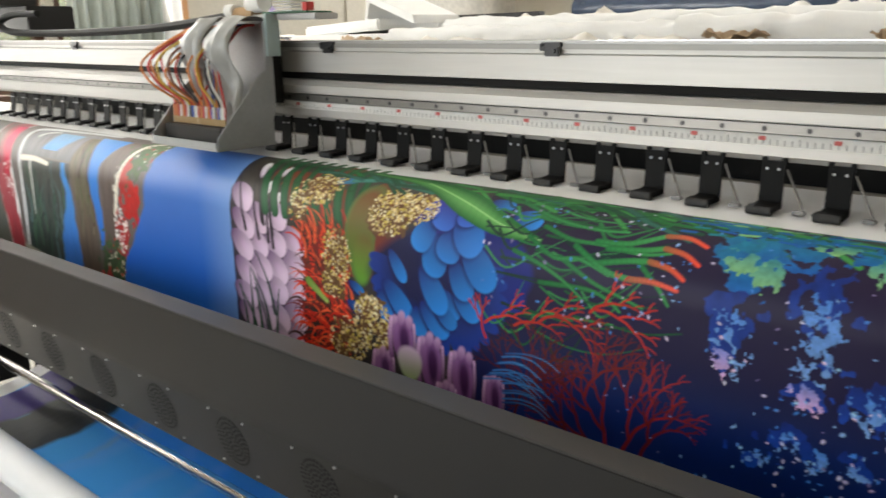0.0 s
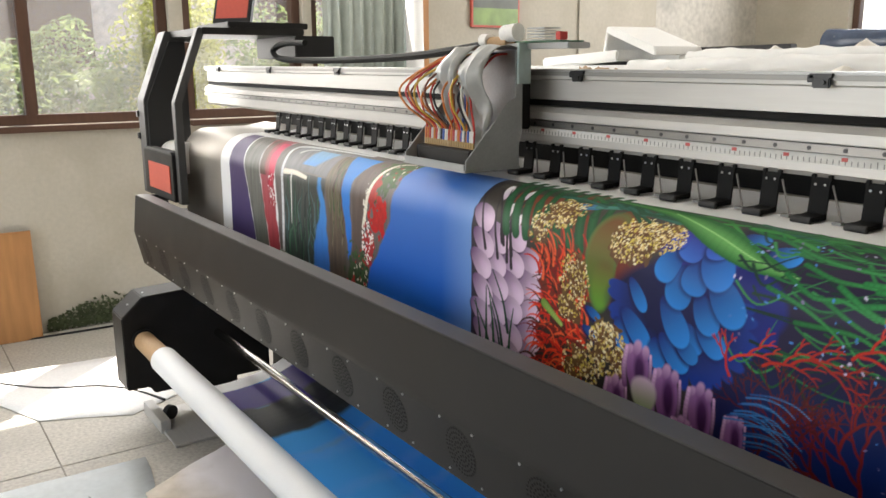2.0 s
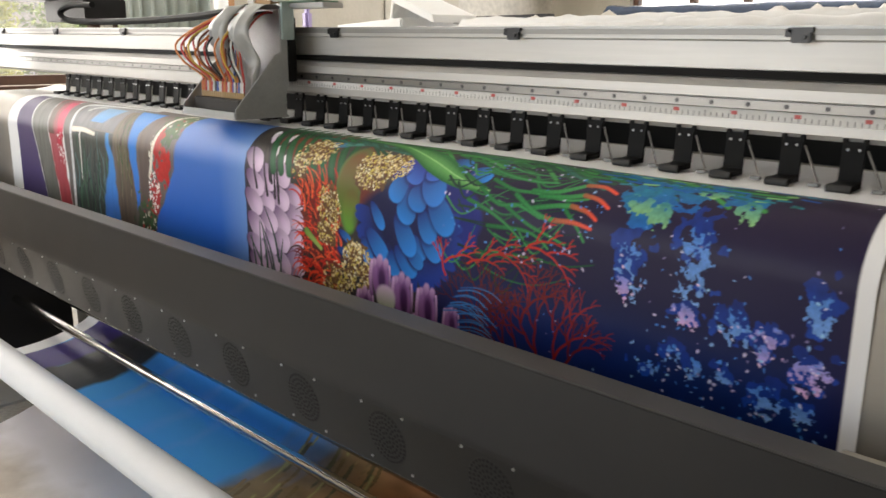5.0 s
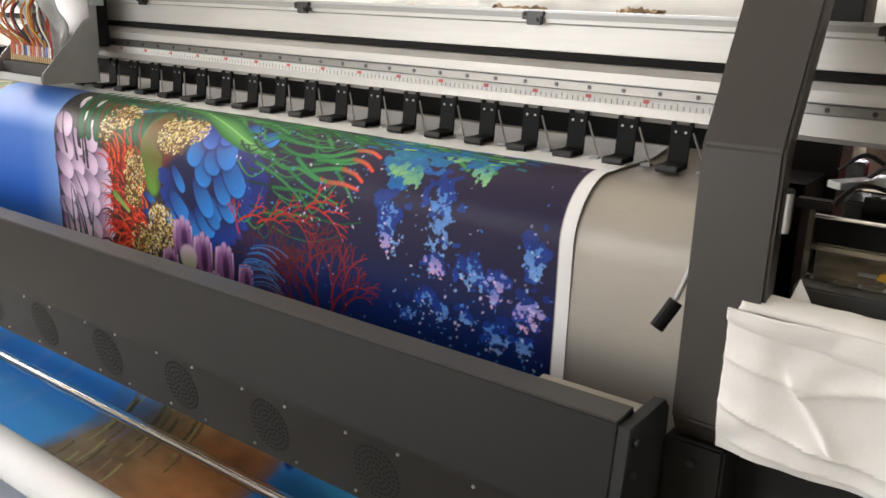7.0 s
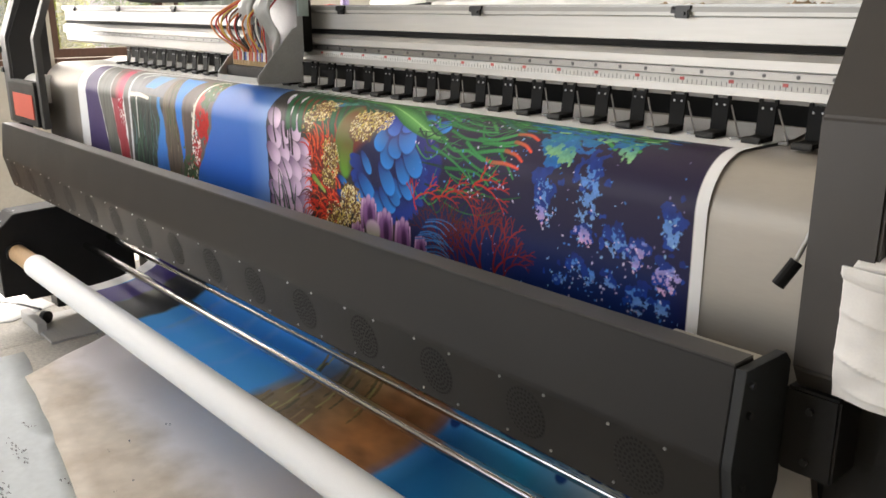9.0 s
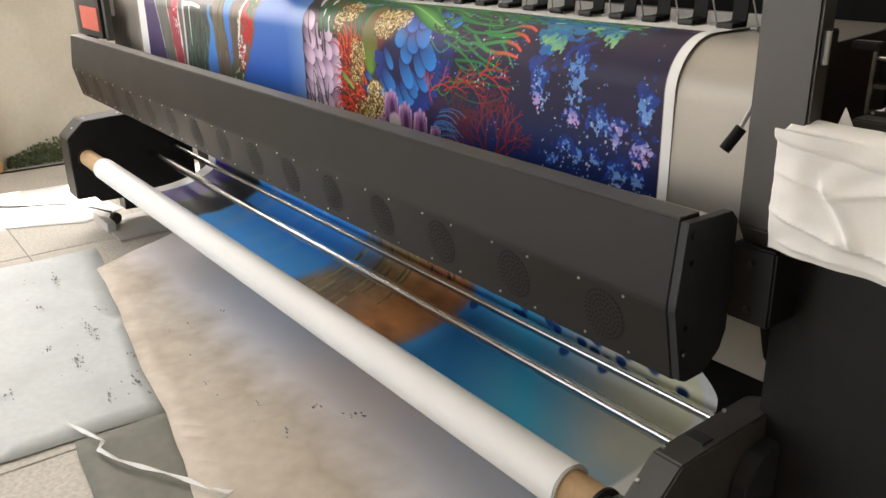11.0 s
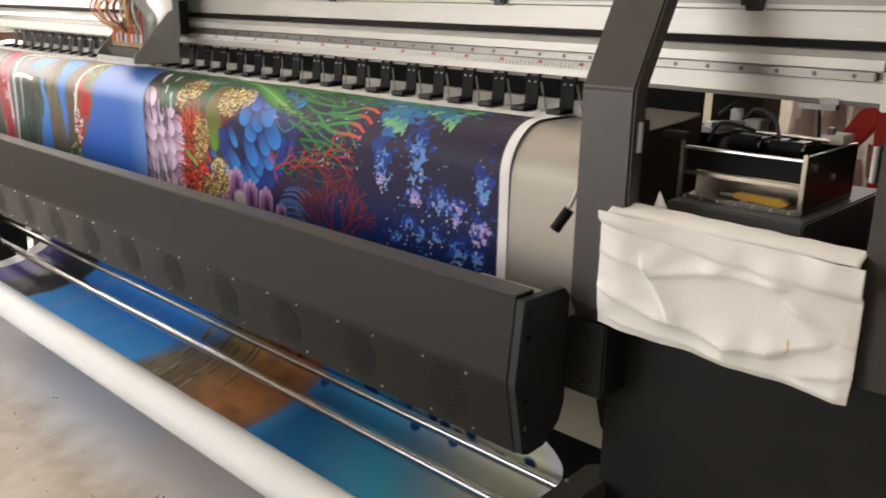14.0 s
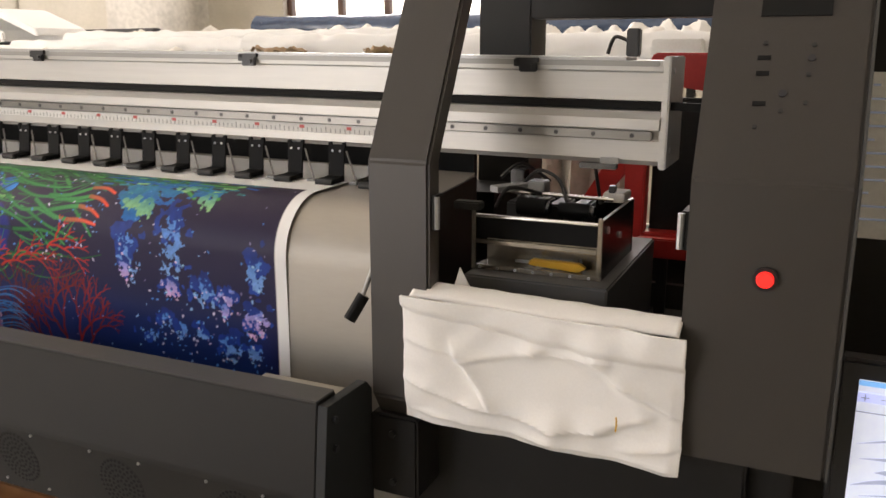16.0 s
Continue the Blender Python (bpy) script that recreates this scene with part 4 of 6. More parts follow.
def seabed():
    """The earlier part of the print, on its way to the roll."""
    rng = random.Random(9)
    P = Print(-2.035, 0.876, 0.0, 1.06, 0.005)
    white = ink(236, 236, 236)
    P.c[:] = white
    P.band(-1.95, 0.84, -0.1, 1.2, ink(66, 156, 238), ink(84, 176, 246), 0.004)
    P.band(-1.95, -1.72, -0.1, 1.2, ink(70, 52, 130), ink(62, 50, 120), 0.01, 0.03, 2)
    P.band(-1.77, -1.45, -0.1, 1.2, ink(70, 72, 66), ink(50, 54, 58), 0.03, 0.06, 3, 0.6)
    P.band(-1.35, -1.28, -0.1, 1.2, ink(150, 190, 220), ink(96, 150, 210), 0.03, 0.08, 4)
    c, U, S = P.cut(-0.75, 0.05, -0.1, 1.2)
    n, m = fbm(U, S * 0.5, 7, 6, 4)[..., None], fbm(U * 0.6, S, 16, 9, 4)[..., None]
    warm = np.clip((U + 0.40) / 0.25, 0, 1)[..., None]
    earth = ink(150, 128, 92) * (1 - warm) + ink(182, 126, 80) * warm
    earth = earth * (0.35 + 1.1 * m) + ink(70, 84, 66) * np.clip(n - 0.5, 0, 1) * 1.5
    P.blend(c, (U + 0.60 + 0.3 * (n[..., 0] - 0.5)) / 0.10 * np.clip((0.04 - U) / 0.15, 0, 1), earth)
    for k in range(90):
        u, s = rng.uniform(-0.58, -0.25), rng.uniform(0.1, 0.95)
        P.stroke([(u, s), (u + 0.02, s + 0.05), (u + 0.03, s + 0.10)], 0.006, ink(*((168, 160, 104), (122, 104, 66), (150, 126, 88), (100, 96, 66))[k % 4]))
    for u, w, seed in ((-1.24, 0.05, 31), (-1.02, 0.035, 32), (-0.86, 0.03, 33)):
        P.region([(0.2, u - w), (1.0, u - w - 0.05)], [(0.2, u + w), (1.0, u + w - 0.05)], ink(112, 180, 238), ink(88, 166, 236), w * 0.8, 0.08, seed)
    P.specks(-0.12, 0.46, 0.12, 0.05, 60, 0.012, [ink(170, 90, 90), ink(60, 80, 50), ink(40, 50, 60)], rng)
    c, U, S = P.cut(-0.12, 0.85, -0.1, 1.2)
    t = np.clip((U + 0.05) / 0.8, 0, 1)[..., None]
    t = np.clip(t - 0.42 * np.clip((S - 0.5) / 0.35, 0, 1)[..., None], 0, 1) ** 1.4
    sea = ink(6, 78, 158) * (1 - t) + ink(232, 230, 200) * t
    mid = np.clip(1 - np.abs(t - 0.26) * 2.6, 0, 1)
    P.blend(c, (U + 0.02) / 0.12, sea * (1 - mid * 0.85) + ink(34, 172, 212) * mid * 0.85)
    for k in range(26):
        P.petal(rng.uniform(-0.02, 0.8), 0.47 + rng.uniform(-0.07, 0.07), 0.022, 0.018, 0.3, ink(14, 54, 110), ink(20, 70, 130), 0.3)
    P.cloud(-0.05, 0.25, 0.12, 0.12, ink(40, 70, 50), ink(110, 70, 90), 12, 30, 0.8)
    P.band(0.84, 0.9, -0.1, 1.3, white, None, 0.002)
    P.band(-2.04, -1.95, -0.1, 1.3, white, None, 0.002)
    return P
# ---- the printer ----
printer = thing("wide_format_printer", (-0.8, 0.3, 0.0), "dark grey wide-format inkjet printer with aluminium gantry on the floor", "printer")


def repeat(name, mesh, parent, at, label=""):
    """One more piece on a shared mesh, at a pose in the world."""
    ob = new(name, mesh)
    ob.parent = parent
    if parent is not None and parent.parent is None:
        ob.matrix_parent_inverse = Matrix.Translation(-parent.location)
    ob.matrix_basis = at
    return tagged(ob, label)


def tilted(fn, *args, **kw):
    bm = made(fn, *args, **kw)
    for v in bm.verts:
        v.co.z += rise(v.co.x)
    return bm


# dryer housing along the front, with its fan grilles
L, R = -2.555, 1.043
COVER = [(0.115, 0.915), (0.072, 0.92), (0.065, 0.955), (0.016, 0.955), (0.0, 0.815), (0.0, 0.805), (0.028, 0.672), (0.05, 0.664), (0.115, 0.664)]
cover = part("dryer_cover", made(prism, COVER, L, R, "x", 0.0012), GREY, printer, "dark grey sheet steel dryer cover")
# same paint as the cover, light from above put into its colour
part("top_lip", made(box, L, R, 0.0152, 0.0655, 0.9553, 0.9585, 0.0014), LIP_GREY, cover, "grey top lip, coloured lighter for light from above")
part("inner_ledge", made(box, 0.885, R, 0.0735, 0.115, 0.936, 0.94, 0.001), PLATEN, printer)
END = [(0.145, 0.935), (0.128, 0.9525), (0.0165, 0.9545), (0.0005, 0.815), (0.0005, 0.805), (0.0285, 0.6725), (0.045, 0.6655), (0.09, 0.667), (0.132, 0.70), (0.145, 0.735)]
for x, s in ((R, 1), (L, -1)):
    plate = part("end_plate", made(prism, [(y * 0.985 + 0.0018, 0.81 + (z - 0.81) * 0.985) for y, z in END], min(x, x + s * 0.016), max(x, x + s * 0.016), "x", 0.0006), GREY_COOL, printer)
    if s > 0:
        bolt_mesh = mesh_of("bolt", made(rod, (0, 0, 0), (0.006, 0, 0), 0.0055, 8), PLASTIC)
        for z in (0.929, 0.884, 0.771, 0.724):
            repeat("bolt", bolt_mesh, plate, Matrix.Translation((x + s * 0.0165, 0.032, z)))


def grille_holes(bm):
    for ring in range(1, 6):
        r, n = 0.0086 * ring, 6 * ring + ring // 2
        for k in range(n):
            a = 6.2832 * k / n + ring * 0.35
            cx, cz = r * math.cos(a), 1.16 * r * math.sin(a)
            bm.faces.new([bm.verts.new((cx + 0.0031 * math.cos(b), 0, cz + 0.0031 * math.sin(b))) for b in (0, 1.05, 2.09, 3.14, 4.19, 5.24)])


def grille_plate(bm):
    bmesh.ops.create_cone(bm, cap_ends=True, segments=40, radius1=0.047, radius2=0.0455, depth=0.0008, matrix=Matrix.Rotation(radians(90), 4, "X") @ Matrix.Diagonal((1, 1.16, 1, 1)))


holes_mesh = mesh_of("perforation", made(grille_holes), HOLE)
plate_mesh = mesh_of("fan_grille", made(grille_plate), GREY)
screw_mesh = mesh_of("screw", made(rod, (0, 0, 0), (0, -0.0025, 0), 0.0027, 8), STEEL)
LEAN_BACK = Matrix.Rotation(math.atan2(0.028, 0.133), 4, "X")
for k in range(15):
    at = Matrix.Translation((0.902 - 0.2383 * k, 0.0127, 0.745)) @ LEAN_BACK
    grille = repeat("fan_grille", plate_mesh, cover, at)
    grille.matrix_parent_inverse = Matrix.Identity(4)
    ob = new("perforation", holes_mesh)
    ob.parent = grille
    ob.matrix_basis = Matrix.Translation((0, -0.0012, 0))
    for dx in (-0.052, 0.052):
        for dz in (-0.058, 0.057):
            ob = new("screw", screw_mesh)
            ob.parent = grille
            ob.matrix_basis = Matrix.Translation((dx, 0.0, dz))
bracket = part("mount_bracket", made(box, 1.06, 1.14, 0.135, 0.26, 0.765, 0.898, 0.004), BLACK, printer)
part("mount_bracket", made(box, -2.66, -2.575, 0.135, 0.26, 0.735, 0.868, 0.004), BLACK, printer)
for z in (0.79, 0.87):
    repeat("bolt", bolt_mesh, bracket, Matrix.Translation((1.1, 0.134, z)) @ Matrix.Rotation(radians(-90), 4, "Z"))


# bed
def bed_profile():
    pts = [(0.545, 1.215), (0.46, 1.2005), (0.295, 1.200)]
    pts += [(0.295 - 0.1 * math.sin(a), 1.1 + 0.1 * math.cos(a)) for a in [i * math.pi / 2 / 14 for i in range(1, 15)]]
    return pts + [(0.193, 1.0), (0.19, 0.80)]


BED = bed_profile()


def bed(bm):
    prism(bm, BED + [(0.26, 0.80), (0.475, 0.86), (0.545, 1.17)], -2.47, 1.062, "x")
    for v in bm.verts:
        v.co.z += 0.7 * rise(v.co.x) - 0.003
        v.co.y += 0.003


part("platen", made(bed), PLATEN, printer, "satin grey aluminium platen", smooth=True)
# added black plate that darkens the bed's end beside the tray
part("bed_end_shade", made(prism, [(0.26, 0.80), (0.26, 1.19), (0.545, 1.205), (0.545, 0.80)], 1.0635, 1.068, "x"), BLACK, printer)
part("paper_guide", made(prism, [(0.196, 0.80), (0.245, 0.655), (0.32, 0.56), (0.335, 0.572), (0.262, 0.665), (0.216, 0.80)], -2.44, 1.075, "x"), PLATEN, printer, "curved grey sheet metal guide", smooth=True)
# reaches the floor as a black skirt, in place of shade under the bed
part("bed_frame", made(box, -2.6, 1.09, 0.58, 0.72, 0.08, 1.17), ROLLER_BLACK, printer, "black bed frame, carried down as the dark below the bed")
# black panel put in for the dark gap between bed and beam
part("gap_shade_panel", tilted(box, -2.33, 1.06, 0.548, 0.565, 1.17, 1.268), ROLLER_BLACK, printer)

# gantry beam
BEAM = [(0.52, 1.425), (0.398, 1.425), (0.398, 1.410), (0.408, 1.407), (0.408, 1.3655), (0.425, 1.3645), (0.425, 1.3505), (0.408, 1.3495), (0.392, 1.338), (0.392, 1.3225), (0.408, 1.3205), (0.408, 1.305), (0.404, 1.304), (0.404, 1.274), (0.412, 1.266), (0.52, 1.266)]
beam = part("gantry_beam", tilted(prism, BEAM, -2.75, 1.425, "x"), ALU, printer, "white anodised aluminium gantry beam")
part("top_flange", tilted(box, -2.75, 1.37, 0.394, 0.47, 1.4255, 1.430), ALU_DARK, printer)
part("front_lip", tilted(box, -2.75, 1.42, 0.3935, 0.3975, 1.4165, 1.4252, 0.001), LIP, printer, "grey aluminium lip along the beam")
part("beam_end_plate", tilted(box, 1.4255, 1.437, 0.396, 0.53, 1.262, 1.432, 0.002), ALU, printer)
part("belt", tilted(box, -2.75, 1.50, 0.4095, 0.424, 1.3515, 1.3635), BELT, printer, "black toothed belt")
rail = part("guide_rail", tilted(box, -2.75, 1.415, 0.390, 0.4075, 1.3065, 1.3195, 0.002), RAIL, printer, "dark steel guide rail")
hole_mesh = mesh_of("rail_screw", made(rod, (0, 0, 0), (0, -0.0016, 0), 0.0042, 10), PLASTIC)
for k in range(69):
    x = 1.385 - 0.06 * k
    repeat("rail_screw", hole_mesh, rail, Matrix.Translation((x, 0.3905, 1.3132 + rise(x))) @ Matrix.Diagonal((0.85, 1, 0.85, 1)))
ruler = part("ruler", tilted(box, -0.625, 1.0, 0.4015, 0.4038, 1.2885, 1.3035), PAPER, printer, "white steel ruler with red decimetre marks")


def ticks(bm):
    for k in range(161):
        x, h = 0.98 - 0.01 * k, 0.0075 if k % 5 else 0.010
        z = 1.2895 + rise(x)
        box(bm, x - 0.0007, x + 0.0007, 0.4009, 0.4014, z, z + h)


part("graduation", made(ticks), TICK, ruler)
block_mesh = mesh_of("decimetre_mark", made(box, -0.0048, 0.0048, -0.0004, 0.0004, -0.0028, 0.0028), MARK)
for k in range(16):
    x = 0.879 - 0.1 * k
    repeat("decimetre_mark", block_mesh, ruler, Matrix.Translation((x, 0.4004, 1.2985 + rise(x))))


def clip(bm):
    box(bm, -0.02, 0.02, -0.006, 0.012, -0.004, 0.004)
    box(bm, -0.014, 0.018, -0.008, 0.0, -0.022, -0.004, 0.002)
    box(bm, -0.024, -0.012, -0.006, 0.004, -0.012, 0.002, 0.001)
    rod(bm, (0.008, -0.006, -0.012), (0.008, -0.012, -0.012), 0.004, 8)


clip_mesh = mesh_of("cover_clip", made(clip), PLASTIC)
for k in range(8):
    x = 1.214 - 0.54 * k
    repeat("cover_clip", clip_mesh, beam, Matrix.Translation((x, 0.394, 1.424 + rise(x))) @ Matrix.Diagonal((0.92, 0.9, 0.85, 1)))


# pinch rollers
def roller_bracket(bm):
    prism(bm, [(0.0415, 0.070), (0.0385, 0.0705), (0.0325, 0.013), (0.012, 0.0115), (0.006, 0.003), (0.0355, 0.003)], -0.0185, 0.0185, "x", 0.0008)
    for x in (-0.019, 0.013):
        prism(bm, [(0.0435, 0.0745), (0.038, 0.074), (0.037, 0.064), (0.0425, 0.064)], x, x + 0.007, "x")
    box(bm, -0.0225, 0.0225, -0.007, 0.016, 0.004, 0.0115, 0.002)


def lever(bm):
    rod(bm, (0.020, 0.043, 0.058), (0.056, 0.020, 0.008), 0.0018, 6)
    box(bm, 0.042, 0.060, 0.014, 0.026, 0.001, 0.006, 0.001)


bracket_mesh = mesh_of("pinch_roller", made(roller_bracket), ROLLER_BLACK)
wheel_mesh = mesh_of("rubber_wheel", made(rod, (-0.019, -0.006, 0.0062), (0.019, -0.006, 0.0062), 0.0062, 14), RUBBER, True)
lever_mesh = mesh_of("lever", made(lever), LEVER)
stud_mesh = mesh_of("stud", made(rod, (0, 0, 0), (0, -0.003, 0.001), 0.0022, 8), STEEL)
for k in range(34):
    x = 0.9465 - 0.0885 * k
    one = repeat("pinch_roller", bracket_mesh, printer, Matrix.Translation((x - 0.006, 0.362, 1.2005 + 0.8 * rise(x))) @ Matrix.Diagonal((0.88, 1.0, 0.98, 1)))
    for name, mesh, at in (("rubber_wheel", wheel_mesh, (0, 0, 0)), ("lever", lever_mesh, (0, 0, 0)), ("stud", stud_mesh, (-0.009, 0.0385, 0.058)), ("stud", stud_mesh, (0.009, 0.0385, 0.058))):
        ob = new(name, mesh)
        ob.parent = one
        ob.matrix_basis = Matrix.Translation(at)

# column and tower on the service side
COLUMN = [(0.13, 0.93), (0.13, 1.285), (0.26, 1.53), (0.33, 1.72), (0.375, 1.72), (0.302, 1.53), (0.168, 1.285), (0.168, 0.89), (0.155, 0.89)]
column = part("column", made(prism, COLUMN, 1.067, 1.163, "x", 0.004), GREY_WARM, printer)
part("slot", made(box, 1.0655, 1.0675, 0.142, 0.153, 1.08, 1.205), INK_BLACK, column)
hinge = part("hinge", made(box, 1.1625, 1.172, 0.138, 0.166, 1.19, 1.24, 0.002), BLACK, column)
part("hinge_pin", made(rod, (1.172, 0.139, 1.192), (1.172, 0.139, 1.238), 0.004, 8), STEEL, column)
handle = part("lift_lever", made(rod, (1.068, 0.148, 1.135), (1.054, 0.125, 1.075), 0.0035, 10), STEEL, printer, "steel lever with a black grip")
part("grip", made(rod, (1.058, 0.128, 1.085), (1.042, 0.112, 1.050), 0.0095, 12), ROLLER_BLACK, handle)
TOWER = [(0.14, 0.92), (0.14, 1.285), (0.25, 1.53), (0.32, 1.72), (0.75, 1.72), (0.75, 0.92)]
TOWER_EDGE = [(0.14, 0.92), (0.14, 1.285), (0.25, 1.53), (0.32, 1.72), (0.326, 1.72), (0.256, 1.53), (0.147, 1.285), (0.147, 0.92)]
part("edge_trim", made(prism, TOWER_EDGE, 1.6925, 1.6965, "x", 0.0005), GREY_LIGHT, printer)
tower = part("tower", made(prism, TOWER, 1.51, 1.692, "x", 0.004), GREY_WARM, printer)
part("side_cover", made(prism, [(y + 0.008 if y < 0.5 else y, z) for y, z in TOWER], 1.6925, 1.6965, "x", 0.001), BLACK, printer, "black side cover")


def on_slope(x, z):
    return Matrix.Translation((x, 0.14 + (z - 1.285) * 0.11 / 0.245 - 0.0005, z)) @ Matrix.Rotation(math.atan2(-0.11, 0.245), 4, "X")


slot_mesh = mesh_of("slot", made(box, -0.0075, 0.0075, -0.0012, 0.0004, -0.0026, 0.0026), HOLE)
knob_mesh = mesh_of("key_screw", made(rod, (0, 0, 0), (0, -0.002, 0), 0.0028, 10), RUBBER)
dark_knob_mesh = mesh_of("key_hole", made(rod, (0, 0, 0), (0, -0.002, 0), 0.0045, 10), INK_BLACK)
for x, z, m in ((1.577, 1.427, 0), (1.577, 1.409, 0), (1.577, 1.374, 0), (1.575, 1.347, 1), (1.602, 1.386, 2), (1.602, 1.366, 1), (1.631, 1.442, 1), (1.63, 1.427, 2), (1.628, 1.408, 1), (1.628, 1.376, 1), (1.577, 1.444, 1)):
    repeat(("slot", "key_screw", "key_hole")[m], (slot_mesh, knob_mesh, dark_knob_mesh)[m], tower, on_slope(x, z))
repeat("opening", mesh_of("opening", made(box, -0.0395, 0.0395, -0.0012, 0.002, 0, 0.06), HOLE), tower, on_slope(1.6075, 1.476))
button = part("stop_button", made(rod, (1.604, 0.1405, 1.170), (1.604, 0.133, 1.170), 0.0145, 24), PLASTIC, tower)
part("lens", made(rod, (1.604, 0.1335, 1.170), (1.604, 0.127, 1.170), 0.0105, 24, 0.0088), BUTTON, button, "lit red push button", smooth=True)
part("hinge", made(box, 1.498, 1.5095, 0.16, 0.21, 1.19, 1.24, 0.002), BLACK, tower)
part("hinge_pin", made(rod, (1.499, 0.158, 1.192), (1.499, 0.158, 1.238), 0.0045, 8), STEEL, tower)
part("cabinet", made(box, 1.10, 1.60, 0.21, 0.8, 0.06, 0.915, 0.004), BLACK, printer, "black steel service cabinet")
part("cabinet", made(box, 1.60, 1.66, 0.24, 0.8, 0.06, 0.915, 0.004), BLACK, printer)
part("rear_post", made(box, 1.0, 1.11, 0.72, 0.82, 0.5, 1.8, 0.003), BLACK, printer)
# added black backing that keeps the space behind the station dark
part("rear_dark_backing", made(box, 1.11, 1.6, 0.80, 0.815, 0.3, 0.965), BLACK, printer)
part("rear_crossbar", made(box, 1.11, 1.52, 0.72, 0.80, 1.495, 1.8, 0.003), BLACK, printer)
side = part("side_panel", made(box, 1.70, 2.1, 0.5, 0.52, 0.86, 1.62, 0.003), GREY, printer)
notice = part("paper_notice", made(box, 1.703, 1.80, 0.497, 0.4985, 1.157, 1.405), PAPER, side, "white paper notice")


def notice_lines(bm):
    for k in range(11):
        box(bm, 1.712, 1.722 + 0.02 * ((k * 7) % 4), 0.4962, 0.4968, 1.385 - 0.02 * k, 1.388 - 0.02 * k)


part("text_bars", made(notice_lines), SCREEN_LINE, side)
caster_mesh = mesh_of("caster", made(rod, (-0.012, 0, 0.03), (0.012, 0, 0.03), 0.03, 20), PLASTIC, True)
for x in (1.2, 1.5, -2.45, -2.0):
    repeat("caster", caster_mesh, printer, Matrix.Translation((x, 0.55, 0.0)))

# capping station
station = part("capping_station", made(box, 1.165, 1.39, 0.25, 0.62, 0.90, 1.10, 0.003), material("mid grey powder coat", (0.085, 0.084, 0.082), 0.5, grain=0.1, scale=900, bump=0.0002, dirt=0.15, dirt_scale=5, dirt_color=(0.13, 0.125, 0.12)), printer, "grey capping station with a steel tray")


TRAY = material("tan reflecting tray steel", (0.30, 0.27, 0.22), 0.25, 0.9, grain=0.08, scale=60, dirt=0.4, dirt_scale=18, dirt_color=(0.2, 0.16, 0.1))
part("tray_floor", made(box, 1.168, 1.3675, 0.2885, 0.499, 1.1005, 1.104), TRAY, station, "stained steel tray floor")
part("tray_back", made(box, 1.165, 1.372, 0.50, 0.504, 1.101, 1.19), DARK_STEEL, station)
part("tray_wall", made(box, 1.168, 1.3675, 0.345, 0.349, 1.1045, 1.15), TRAY, station)
part("tray_side", made(box, 1.368, 1.3715, 0.2885, 0.499, 1.101, 1.192, 0.0006), DARK_STEEL, station, "dark mirror polished side plate")
part("side_rim", made(box, 1.3675, 1.372, 0.2885, 0.499, 1.1922, 1.1945, 0.0008), STEEL, station)
for x in (1.165, 1.3645):
    part("upright", made(box, x, x + 0.007, 0.2835, 0.288, 1.101, 1.196, 0.0008), TRAY, station)
part("tray_bar", made(box, 1.1725, 1.364, 0.292, 0.305, 1.150, 1.186, 0.003), ROLLER_BLACK, station)
part("tray_rod", made(rod, (1.1725, 0.287, 1.186), (1.364, 0.287, 1.186), 0.0034, 10), CHROME, station, smooth=True)
part("tray_rail", made(box, 1.1725, 1.364, 0.284, 0.290, 1.142, 1.149, 0.001), TRAY, station)
part("low_rail", made(box, 1.1725, 1.364, 0.2835, 0.288, 1.101, 1.109, 0.001), TRAY, station)
for k in range(7):
    part("screw", made(rod, (1.18 + 0.029 * k, 0.2835, 1.105), (1.18 + 0.029 * k, 0.2815, 1.105), 0.0022, 8), STEEL, station)
for y, z in ((0.315, 1.174), (0.40, 1.15)):
    part("side_screw", made(rod, (1.3718, y, z), (1.3745, y, z), 0.0055, 12), STEEL, station)
for x0, x1, y, r in ((1.215, 1.262, 0.36, 0.014), (1.285, 1.335, 0.355, 0.012)):
    part("pump", made(rod, (x0, y, 1.192), (x1, y, 1.192), r, 18), ROLLER_BLACK, station, smooth=True)
    part("pump_cap", made(rod, (x1, y, 1.192), (x1 + 0.006, y, 1.192), r * 0.7, 14), DARK_STEEL, station, smooth=True)
part("wiper", made(box, 1.18, 1.355, 0.312, 0.330, 1.150, 1.180, 0.003), PLASTIC, station)
for x in (1.2, 1.235, 1.27, 1.305):
    part("cap", made(box, x - 0.013, x + 0.013, 0.38, 0.46, 1.15, 1.194, 0.003), BLACK, station)
part("slide", made(prism, [(1.165, 0.36), (1.185, 0.345), (1.235, 0.43), (1.215, 0.445)], 1.212, 1.222, "z", 0.001), PLATE, station)
part("slide_rod", made(rod, (1.17, 0.385, 1.21), (1.36, 0.40, 1.205), 0.0034, 10), CHROME, station, smooth=True)
part("slide_block", made(box, 1.215, 1.245, 0.40, 0.435, 1.20, 1.226, 0.002), PLATE, station)
part("slide_block", made(box, 1.172, 1.196, 0.44, 0.47, 1.2, 1.238, 0.002), DARK_STEEL, station)
bracket = part("corner_bracket", made(box, 1.337, 1.372, 0.42, 0.475, 1.197, 1.212, 0.002), CREAM, station, "cream plastic corner bracket")
part("pin", made(box, 1.347, 1.357, 0.418, 0.432, 1.2125, 1.224, 0.001), PLASTIC, bracket)
part("column_arm", made(box, 1.157, 1.20, 0.23, 0.25, 1.205, 1.217, 0.002), BLACK, printer)
